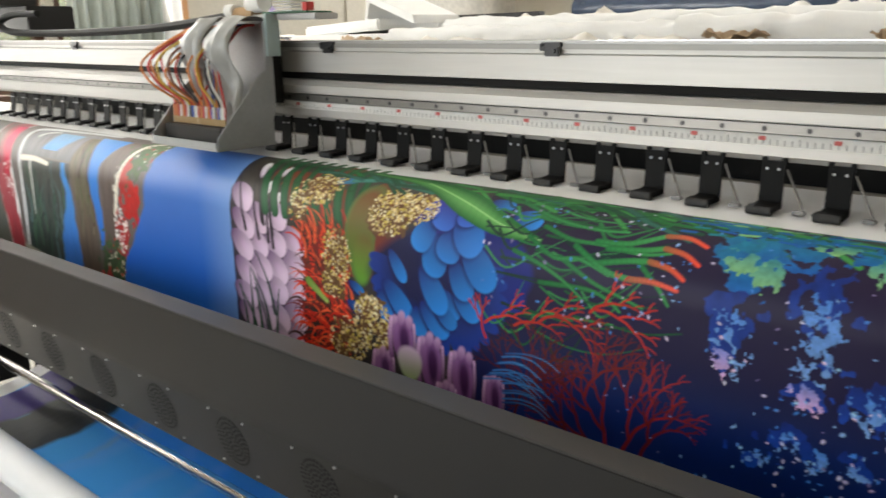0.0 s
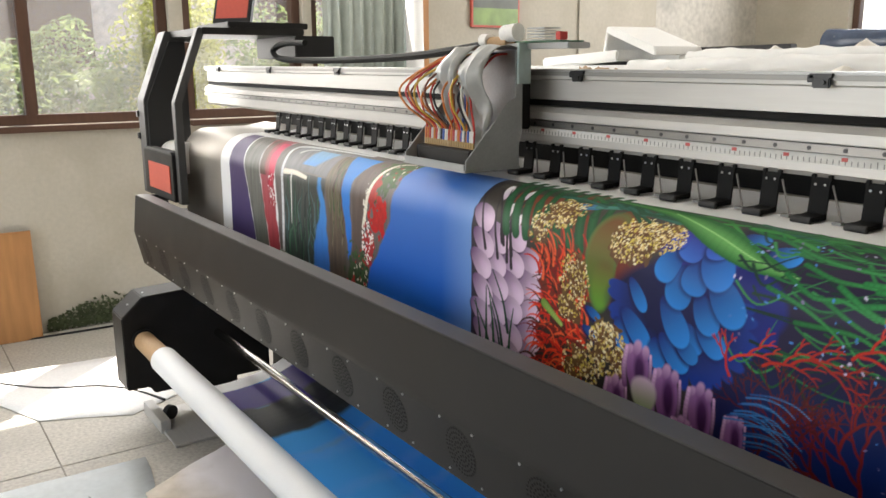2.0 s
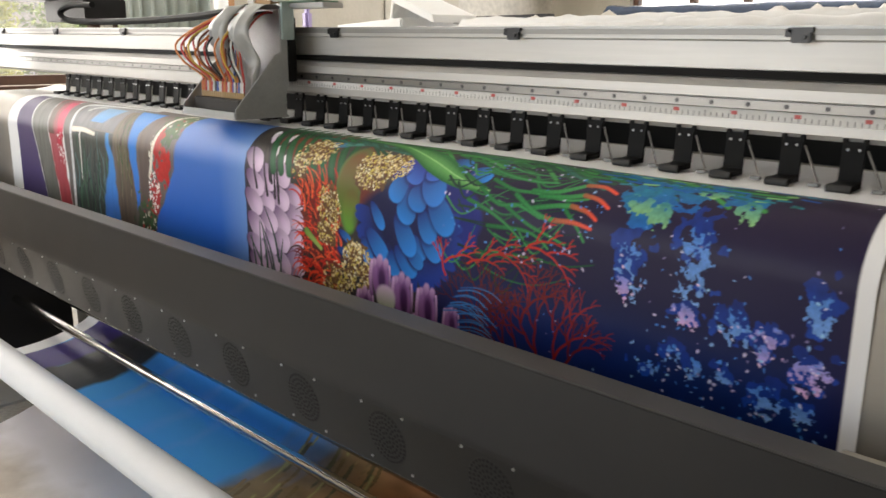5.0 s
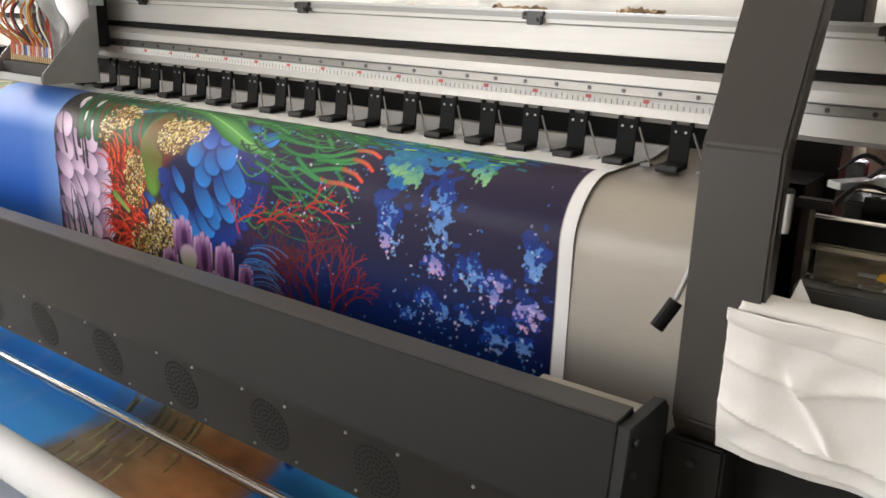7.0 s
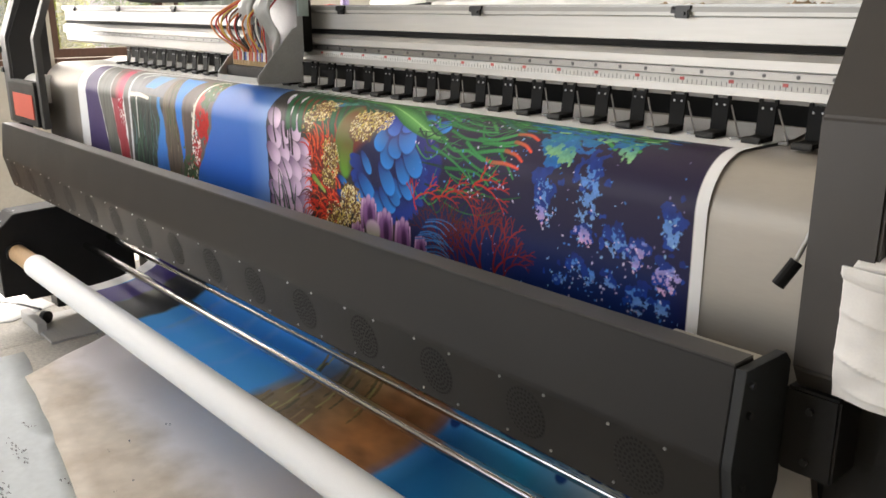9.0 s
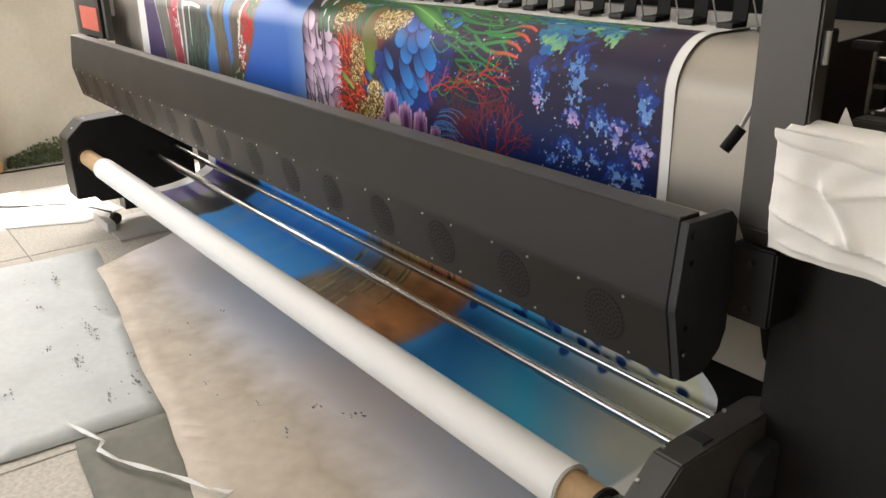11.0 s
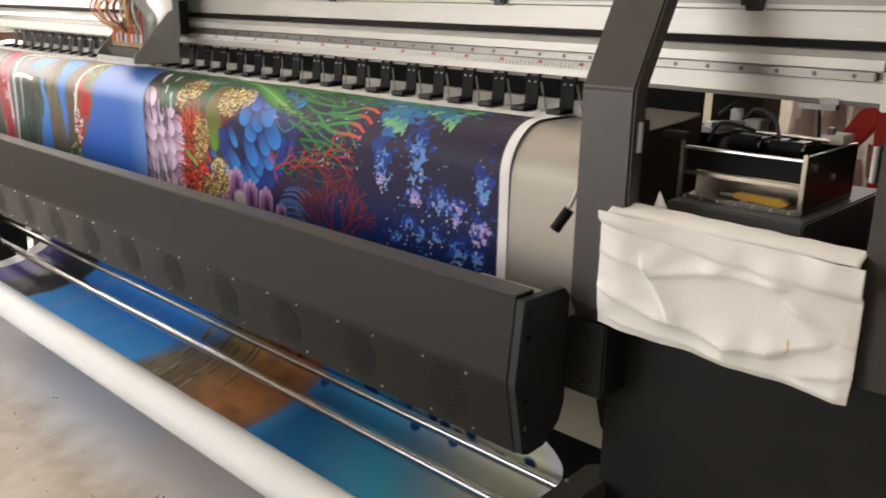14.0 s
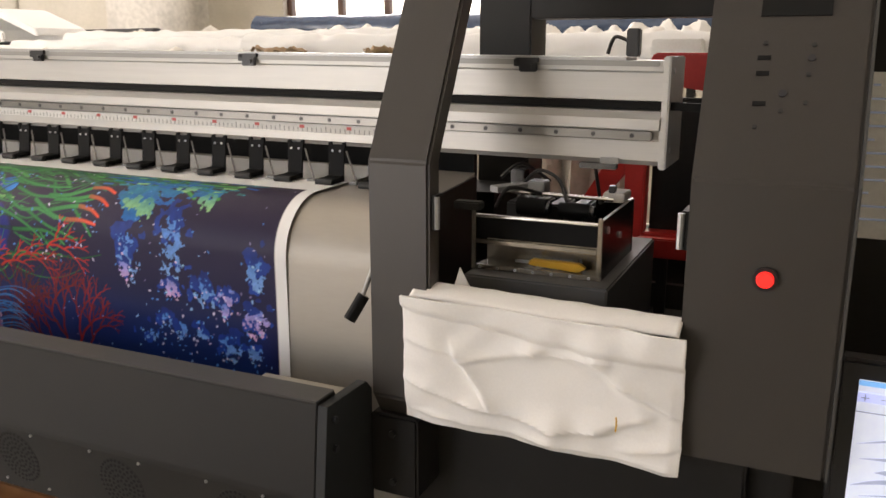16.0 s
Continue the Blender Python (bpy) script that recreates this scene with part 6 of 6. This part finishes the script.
def heap(bm, x0, x1, y0, y1, h, seed, freq=3.6):
    def at(u, v):
        x, y = x0 + (x1 - x0) * u, y0 + (y1 - y0) * v
        e = min(1, 6 * min(u, 1 - u, v * 0.8, 1 - v))
        n = noise.fractal((x * freq, y * freq, seed), 0.7, 2.0, 5)
        ridge = 1.3 * abs(noise.noise((x * freq * 2.3, y * freq * 1.4, seed + 3))) - 0.7 * abs(noise.noise((x * freq * 5.3, y * freq * 4, seed + 9)))
        return Vector((x, y, 1.402 + h * max(0.05, e) * (0.5 + 0.5 * n + 0.45 * ridge)))
    sheet(bm, int((x1 - x0) * 120), int((y1 - y0) * 80), at)


for x0, x1, y0, y1, h, seed, mat, label in ((-1.25, -0.1, 1.45, 2.1, 0.11, 1, CREAM, "heap of cream cloth on the table"), (-0.2, 1.0, 1.5, 2.3, 0.13, 2, RAG, "heap of crumpled white cloth on the table"), (0.8, 2.1, 1.5, 2.3, 0.13, 3, RAG, "heap of cream cloth on the table"), (-2.75, -2.0, 1.5, 1.9, 0.05, 4, CREAM, "low heap of rags on the table")):
    ob = part("crumpled_cloth", made(heap, x0, x1, y0, y1, h, seed), mat, None, label, True)
    tagged(ob, category="cloth", group="heaps of cloth on the table")
for i, (x0, x1, y0, y1, z0, z1, rz) in enumerate(((-1.95, -1.35, 1.55, 1.95, 1.402, 1.455, 4), (-1.92, -1.45, 1.6, 2.0, 1.457, 1.50, -3), (-1.3, -0.5, 1.75, 2.05, 1.458, 1.493, 1))):
    ob = part("foam_slab", made(box, -(x1 - x0) / 2, (x1 - x0) / 2, -(y1 - y0) / 2, (y1 - y0) / 2, 0, z1 - z0, 0.008), FOAM)
    ob.matrix_basis = pose((x0 + x1) / 2, (y0 + y1) / 2, z0, 0, -3 if i == 1 else 0, rz)
    tagged(ob, "white packing foam slab lying on the table", "foam", "foam slabs")
carton = part("foam_carton", made(prism, [(-0.15, 0.0), (-0.13, 0.11), (-0.115, 0.115), (0.15, 0.03), (0.16, 0.0), (0.145, 0.0), (-0.115, 0.085), (-0.13, 0.0)], -0.12, 0.12, "y", 0.004), FOAM)
carton.matrix_basis = pose(-1.42, 1.73, 1.49, 0, 0, -6)
tagged(carton, "folded white foam carton standing on the slabs", "foam")
bar = part("black_profile", made(box, -0.26, 0.26, -0.02, 0.02, 0, 0.026, 0.003), PLASTIC)
bar.matrix_basis = pose(-1.14, 1.85, 1.494, 0, -0.5, 0)
tagged(bar, "long black plastic profile lying across the heap", "profile")
small_carton = part("white_carton", made(box, 1.215, 1.345, 1.42, 1.49, 1.4005, 1.464, 0.004), FOAM)
tagged(small_carton, "small white carton at the table's edge", "carton")
bottle = thing("spray_bottle", (-2.227, 1.675, 1.40), "small lilac plastic bottle on the table", "bottle")
part("body", made(box, -2.25, -2.205, 1.655, 1.695, 1.40, 1.56, 0.012), LILAC, bottle)
part("cap", made(box, -2.243, -2.212, 1.66, 1.69, 1.56, 1.585, 0.006), LILAC, bottle)
box_ = part("black_box", made(box, -2.2, -2.02, 1.68, 1.76, 1.402, 1.45, 0.004), PLASTIC)
tagged(box_, "small black box on the table beside the bottle", "box")
def scrap(bm, w, d, seed):
    sheet(bm, 14, 10, lambda u, v: Vector(((u - 0.5) * w, (v - 0.5) * d, 0.03 + 0.03 * noise.noise((u * 4, v * 4, seed)) + 0.012 * noise.noise((u * 11, v * 11, seed)))))


KRAFT = material("brown wrapping paper", (0.36, 0.25, 0.15), 0.7, grain=0.15, scale=30)
for i, (x, y, w, d, rz) in enumerate(((0.02, 1.42, 0.16, 0.10, 15), (-1.45, 1.46, 0.22, 0.08, -8), (0.42, 1.40, 0.12, 0.08, 40), (-2.0, 1.5, 0.14, 0.1, 20))):
    ob = part("wrapping_scrap", made(scrap, w, d, i), KRAFT, None, "crumpled scrap of brown wrapping paper on the table", True)
    ob.matrix_basis = pose(x, y, 1.402, 0, 0, rz)
    ob.modifiers.new("thickness", "SOLIDIFY").thickness = 0.001
    tagged(ob, category="paper", group="paper scraps on the table")
pliers = thing("pliers", (-2.4, 1.7, 1.45), "red handled pliers lying on the rags", "pliers")
part("handle", made(tube, [(-2.30, 1.62, 1.455), (-2.38, 1.65, 1.46), (-2.45, 1.7, 1.455)], 0.010), RED, pliers, smooth=True)
part("handle", made(tube, [(-2.30, 1.70, 1.455), (-2.38, 1.68, 1.462), (-2.45, 1.70, 1.455)], 0.010), RED, pliers, smooth=True)
part("jaw", made(box, -2.5, -2.44, 1.69, 1.715, 1.448, 1.462, 0.003), STEEL, pliers)


def lumpy_roll(bm, x0, x1, y, z, r, seed):
    n, m = 90, 20
    sheet(bm, n, m, lambda u, v: Vector((x0 + (x1 - x0) * u, y + (r + 0.012 * noise.noise((u * 30, v * 6, seed))) * math.cos(6.2832 * v), z + (r + 0.012 * noise.noise((u * 30, v * 6, seed))) * math.sin(6.2832 * v))))


for i, (x0, x1, y, r) in enumerate(((-2.66, 2.4, 4.95, 0.10), (-2.5, 2.4, 5.2, 0.10))):
    ob = part("wrapped_roll", made(lumpy_roll, x0, x1, y, 1.60, r, i), BLUE, None, "dark blue roll wrapped in clear film on a rack", True)
    tagged(ob, category="roll", group="blue rolls on the rack")
for i, (x0, x1, y, z, r, tilt) in enumerate(((-1.35, 0.55, 1.56, 1.44, 0.036, 0.0), (-1.15, 0.75, 1.64, 1.47, 0.034, 0.012), (-0.2, 1.9, 1.55, 1.445, 0.04, 0.0))):
    ob = part("plastic_roll", made(lumpy_roll, x0, x1, y, z, r, 20 + i), WHITE_CLOTH, None, "white cloth roll in clear film lying on the table", True)
    tagged(ob, category="roll", group="white rolls on the table")
rack = thing("roll_rack", (0, 5.1, 0), "steel rack carrying the blue rolls", "rack")
for x in (-2.4, -0.8, 0.8, 2.3):
    part("post", made(box, x, x + 0.06, 5.0, 5.06, 0, 1.46, 0.003), GREY, rack)
    part("arm", made(box, x, x + 0.06, 4.8, 5.35, 1.46, 1.50, 0.003), GREY, rack)
red = thing("red_stand", (1.24, 1.05, 0), "red enamelled steel stand behind the service bay", "stand")
part("post", made(box, 1.25, 1.297, 1.0, 1.05, 0.0, 1.262, 0.004), RED, red)
part("brace", made(prism, [(1.13, 1.06), (1.16, 1.045), (1.25, 1.16), (1.25, 1.215), (1.21, 1.195)], 1.01, 1.04, "y", 0.003), RED, red)
part("crossbar", made(box, 1.297, 1.6, 1.0, 1.05, 0.985, 1.028, 0.003), RED, red)
# invented black sheet that darkens the view past the post
part("dark_backing", made(box, 1.30, 1.75, 1.06, 1.09, 0.0, 1.33, 0.003), BLACK, red, "black backing added for the dark machinery behind the stand")
part("hood", made(prism, [(1.30, 1.41), (1.36, 1.36), (1.5, 1.34), (1.5, 1.43), (1.31, 1.43)], 0.95, 1.05, "y", 0.004), RED, red)
part("upright", made(box, 1.47, 1.5, 1.02, 1.05, 0.0, 1.34, 0.003), BLACK, red)


def wrap(bm):
    sheet(bm, 30, 30, lambda u, v: Vector((0.98 + 0.28 * u, 1.2 + 0.05 * noise.noise((u * 7, v * 5, 1)) + 0.02 * noise.noise((u * 25, v * 16, 2)), 0.002 + 1.27 * v)))


ob = part("clear_wrap", made(wrap), material("crumpled clear film", (0.62, 0.58, 0.52), 0.15, 0.0, grain=0.2, scale=30), None, "crumpled clear packing film hung on the red stand", True)
ob.modifiers.new("thickness", "SOLIDIFY").thickness = 0.002
tagged(ob, category="film")
sensor = thing("limit_sensor", (1.375, 0.42, 1.43), "small black sensor with its cable on the beam end", "sensor")
part("body", made(box, 1.365, 1.385, 0.41, 0.43, 1.426, 1.468, 0.002), PLASTIC, sensor)
part("cable", made(tube, [(1.365, 0.42, 1.45), (1.345, 0.42, 1.455), (1.335, 0.42, 1.43)], 0.003), PLASTIC, sensor)

# ---- along the far wall ----
board = part("plywood_board", made(box, 0, 0.018, -0.62, 0.0, 0, 0.60, 0.002), BROWN_BOARD)
board.matrix_basis = pose(-4.02, -0.19, 0.0, 0, -5, 0)
tagged(board, "orange brown plywood board leaning on the wall", "board")
pole = part("standing_roll", made(rod, (-3.93, 2.24, 0), (-3.93, 2.22, 2.3), 0.06, 28), WHITE_CLOTH, None, "white roll of banner cloth standing on end by the wall", True)
tagged(pole, category="roll")
batten = part("wooden_batten", made(box, -4.09, -4.05, 2.36, 2.42, 0.0, 2.5, 0.003), BROWN_BOARD, None, "pale wooden batten standing against the wall")
tagged(batten, category="batten")
picture = thing("framed_picture", (-4.09, 3.02, 1.74), "small landscape print in a thin red frame on the wall", "picture")
part("frame", made(box, -4.098, -4.075, 2.80, 3.24, 1.735, 2.10, 0.003), RED_PANEL, picture)
part("meadow", made(box, -4.0745, -4.0725, 2.815, 3.225, 1.75, 1.87), PICTURE_GREEN, picture)
part("trees", made(box, -4.0745, -4.0725, 2.815, 3.225, 1.87, 2.085), PICTURE_DARK, picture)
door = tagged(part("door_1", made(box, -4.098, -4.085, 3.85, 4.7, 0, 2.4, 0.003), WALL), "plain beige painted door in the wall", "door", kind="structure")
cable = part("power_cable", made(tube, [(-4.0, -0.9, 0.006), (-3.55, -0.62, 0.006), (-3.2, -0.35, 0.006), (-3.05, -0.1, 0.006), (-2.9, 0.02, 0.006), (-2.7, 0.1, 0.01)], 0.006), PLASTIC, None, "black power cable lying across the floor", True)
tagged(cable, category="cable")
cable2 = part("power_cable", made(tube, [(-4.03, -0.7, 0.006), (-4.0, -0.1, 0.006), (-3.98, 0.35, 0.006), (-3.9, 0.8, 0.006), (-3.96, 1.2, 0.006)], 0.006), PLASTIC, None, "black power cable lying along the foot of the wall", True)
tagged(cable2, category="cable")


def tufts(bm):
    r = random.Random(6)
    for _ in range(2600):
        y, z = r.uniform(-0.15, 1.1), abs(r.gauss(0, 0.07))
        if z > 0.11 + 0.06 * math.sin(y * 7):
            continue
        x, a, s = -4.095 + 0.02 * r.random(), r.uniform(0, 6.28), r.uniform(0.006, 0.018)
        c = Vector((x, y, z + 0.012))
        d1, d2 = Vector((0.3, math.cos(a), math.sin(a))) * s, Vector((0.2, -math.sin(a), math.cos(a))) * s * 0.5
        bm.faces.new([bm.verts.new(c + q) for q in (d1, d2, -d1, -d2)])


moss = part("moss", made(tufts), MOSS, None, "dark green moss and mould along the foot of the wall")
tagged(moss, category="moss", kind="stuff")


# ---- sheets on the floor ----
def floor_sheet(name, outline, z, mat, label, category="sheet", bumpy=0.004):
    bm = bmesh.new()
    xs, ys = [p[0] for p in outline], [p[1] for p in outline]
    f = bm.faces.new([bm.verts.new((*p, 0)) for p in outline])
    bmesh.ops.triangulate(bm, faces=[f])
    for _ in range(5):
        long_edges = [e for e in bm.edges if e.calc_length() > 0.12]
        if not long_edges:
            break
        bmesh.ops.subdivide_edges(bm, edges=long_edges, cuts=1)
        bmesh.ops.triangulate(bm, faces=bm.faces)
    for v in bm.verts:
        x, y = v.co.x, v.co.y
        v.co.z = z + bumpy * (0.5 + 0.5 * noise.noise((x * 4, y * 4, z * 100)) + 0.4 * abs(noise.noise((x * 11, y * 9, 3))))
        v.co.x += 0.012 * noise.noise((x * 5, y * 5, 1))
        v.co.y += 0.012 * noise.noise((x * 5, y * 5, 7))
    ob = part(name, bm, mat, None, label, True)
    m = ob.modifiers.new("thickness", "SOLIDIFY")
    m.thickness = 0.001
    return tagged(ob, category=category)


floor_sheet("banner_offcut", [(-2.2, -1.6), (-2.18, -0.12), (-1.33, -0.245), (-0.52, -0.37), (-0.535, -0.86), (-0.56, -1.6)], 0.004, DIRTY_SHEET, "pale blue grey offcut of banner cloth trodden on the floor")
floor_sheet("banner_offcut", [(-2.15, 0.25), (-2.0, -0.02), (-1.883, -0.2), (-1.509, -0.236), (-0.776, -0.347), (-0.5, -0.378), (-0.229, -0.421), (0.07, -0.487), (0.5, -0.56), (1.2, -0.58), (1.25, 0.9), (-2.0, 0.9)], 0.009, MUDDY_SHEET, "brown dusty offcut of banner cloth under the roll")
floor_sheet("banner_offcut", [(-0.515, -0.645), (-0.515, -0.33), (0.05, -0.40), (0.45, -0.5), (0.4, -0.75), (-0.078, -0.687), (-0.332, -0.655)], 0.006, GREEN_SHEET, "grey green offcut of banner cloth on the floor", bumpy=0.002)
floor_sheet("paper_sheet", [(-3.5, -0.7), (-3.45, 0.1), (-2.75, 0.18), (-2.62, -0.06), (-2.78, -0.40)], 0.003, PAPER, "white paper sheet in the sun on the floor")


def strip(bm):
    pts = [(-0.621, -0.64), (-0.53, -0.607), (-0.446, -0.576), (-0.41, -0.60), (-0.324, -0.572), (-0.25, -0.53), (-0.177, -0.486), (-0.11, -0.45), (-0.042, -0.419), (0.013, -0.379), (0.01, -0.41), (0.106, -0.463), (0.2, -0.53)]
    vs = []
    for i, (x, y) in enumerate(pts):
        d = Vector((pts[min(i + 1, len(pts) - 1)][0] - pts[max(i - 1, 0)][0], pts[min(i + 1, len(pts) - 1)][1] - pts[max(i - 1, 0)][1], 0)).normalized()
        n = Vector((-d.y, d.x, 0)) * 0.0062
        vs.append((bm.verts.new(Vector((x, y, 0.02 + 0.006 * (i % 2))) + n), bm.verts.new(Vector((x, y, 0.02 + 0.006 * ((i + 1) % 2))) - n)))
    for a, b in zip(vs, vs[1:]):
        bm.faces.new((a[0], a[1], b[1], b[0]))


ob = part("cloth_strip", made(strip), WHITE_CLOTH, None, "narrow white strip of banner cloth lying on the floor")
ob.modifiers.new("thickness", "SOLIDIFY").thickness = 0.001
tagged(ob, category="strip")


def fleck(bm, r, x, y, z, s, flat):
    """One ragged streak of dried ink."""
    a = r.uniform(-0.35, 0.35)
    ring = []
    for k in range(9):
        b, q = 6.2832 * k / 9, s * r.uniform(0.45, 1.25)
        p, o = q * math.cos(b), q * flat * math.sin(b)
        ring.append(bm.verts.new((x + p * math.cos(a) - o * math.sin(a), y + p * math.sin(a) + o * math.cos(a), z)))
    bm.faces.new(ring)


def smears(bm):
    r = random.Random(12)
    spots = [(-1.851, -0.376, 1.4), (-1.253, -0.394, 1.6), (-1.027, -0.493, 1.3), (-0.765, -0.379, 1.2), (-1.185, -0.559, 0.6), (-0.915, -0.732, 0.7), (-0.707, -0.478, 0.5), (-1.6, -0.5, 0.8), (-1.45, -0.32, 0.6), (-0.95, -0.33, 0.5)]
    for cx, cy, k in spots:
        for _ in range(int(13 * k)):
            fleck(bm, r, cx + r.gauss(0, 0.032 * k), cy + r.gauss(0, 0.009), 0.0105, r.uniform(0.004, 0.014), 0.28)
    for _ in range(26):
        fleck(bm, r, r.uniform(-2.0, -0.6), r.uniform(-1.1, -0.4), 0.0105, r.uniform(0.003, 0.009), 0.35)
    for _ in range(15):
        cx, cy = r.uniform(-1.4, 0.6), r.uniform(-0.25, 0.1)
        for _ in range(r.randint(1, 4)):
            fleck(bm, r, cx + r.gauss(0, 0.012), cy + r.gauss(0, 0.006), 0.0155, r.uniform(0.003, 0.010), 0.5)


ob = part("ink_smears", made(smears), SMEAR, None, "small black ink smears on the floor sheets")
tagged(ob, category="stain", kind="stuff")


# ---- outside the windows ----
def foliage(bm, center, radii, count, size, seed, droop=0.0):
    r = random.Random(seed)
    for _ in range(count):
        d = Vector((r.gauss(0, 1), r.gauss(0, 1), r.gauss(0, 1))).normalized() * (0.55 + 0.45 * r.random() ** 0.5)
        lump = 0.75 + 0.5 * noise.noise((d.x * 2 + seed, d.y * 2, d.z * 2))
        c = Vector(center) + Vector((d.x * radii[0], d.y * radii[1], d.z * radii[2])) * lump
        if c.z < 0:
            continue
        a = Vector((r.gauss(0, 1), r.gauss(0, 1), r.gauss(0, 0.6) - droop)).normalized() * size * r.uniform(0.6, 1.4)
        b = a.cross(Vector((r.gauss(0, 1), r.gauss(0, 1), r.gauss(0, 1)))).normalized() * size * 0.35
        bm.faces.new([bm.verts.new(c + q) for q in (a, b, -a * 0.6, -b)])


def bush(at, radii, count, size, seed, mat, label, name="shrub"):
    root = thing(name, (at[0], at[1], -0.1), label, "shrub", "shrubs outside the window")
    bm = bmesh.new()
    r = random.Random(seed)
    for k in range(5):
        rod(bm, (at[0] + r.uniform(-0.1, 0.1), at[1] + r.uniform(-0.1, 0.1), -0.1), (at[0] + r.uniform(-0.5, 0.5) * radii[0], at[1] + r.uniform(-0.5, 0.5) * radii[1], at[2] + r.uniform(0, 0.4)), 0.03, 6, 0.008)
    part("stem", bm, BARK, root)
    part("crown", made(foliage, at, radii, count, size, seed, 0.3), mat, root)


bush((-6.6, 0.35, 1.15), (0.8, 0.9, 0.75), 9000, 0.045, 1, LEAF, "broad green shrub outside the window")
bush((-6.3, 1.35, 1.5), (0.55, 0.55, 1.0), 9000, 0.035, 2, LEAF_LIGHT, "tall yellow green conifer outside the window", "conifer")
bush((-6.8, 2.6, 1.2), (0.8, 0.8, 1.0), 7000, 0.045, 3, LEAF, "green shrub outside the window")
bush((-7.0, -0.9, 0.8), (0.8, 0.9, 0.6), 6000, 0.045, 4, LEAF, "low green shrub outside the window")


def facade(bm):
    box(bm, -11.3, -11.0, -9, 9, -0.1, 7.5)


house = thing("neighbour_house", (-11.1, 0, -0.1), "weathered brown brick house across the yard", "house")
part("wall", made(facade), BRICK_FAR, house)
for y in (-3.0, 0.4, 4.0):
    part("window", made(box, -10.995, -10.95, y, y + 1.3, 1.5, 3.2, 0.01), FRAME, house)
part("roof", made(prism, [(-12.5, 7.3), (-10.6, 7.3), (-11.6, 8.2)], -9.3, 9.3, "y"), BLACK, house)


def curtain(bm, y0, y1, z0, z1, x):
    sheet(bm, 60, 2, lambda u, v: Vector((x + 0.018 * math.sin(u * 50) + 0.01 * math.sin(u * 21), y0 + (y1 - y0) * u, z0 + (z1 - z0) * v)))


ob = part("curtain", made(curtain, 1.62, 2.26, 1.2, 3.15, -4.06), CURTAIN, None, "thin grey green curtain hung inside the window", True)
ob.modifiers.new("thickness", "SOLIDIFY").thickness = 0.002
tagged(ob, category="curtain")

# ---- floor slabs ----
def slab(bm):
    h, b = 0.299, 0.003
    lo = [bm.verts.new((x * h, y * h, -0.004)) for x, y in ((-1, -1), (1, -1), (1, 1), (-1, 1))]
    hi = [bm.verts.new((x * (h - b), y * (h - b), 0.0)) for x, y in ((-1, -1), (1, -1), (1, 1), (-1, 1))]
    bm.faces.new(hi)
    for i in range(4):
        bm.faces.new((lo[i], lo[(i + 1) % 4], hi[(i + 1) % 4], hi[i]))


slab_mesh = mesh_of("slab", made(slab), FLOOR)
for i in range(15):
    for j in range(16):
        ob = new("slab", slab_mesh)
        ob.parent = floor
        ob.matrix_basis = Matrix.Translation((-3.79 + 0.6 * i, -3.7 + 0.6 * j, 0.0008 * ((i * 7 + j * 3) % 3 - 1)))
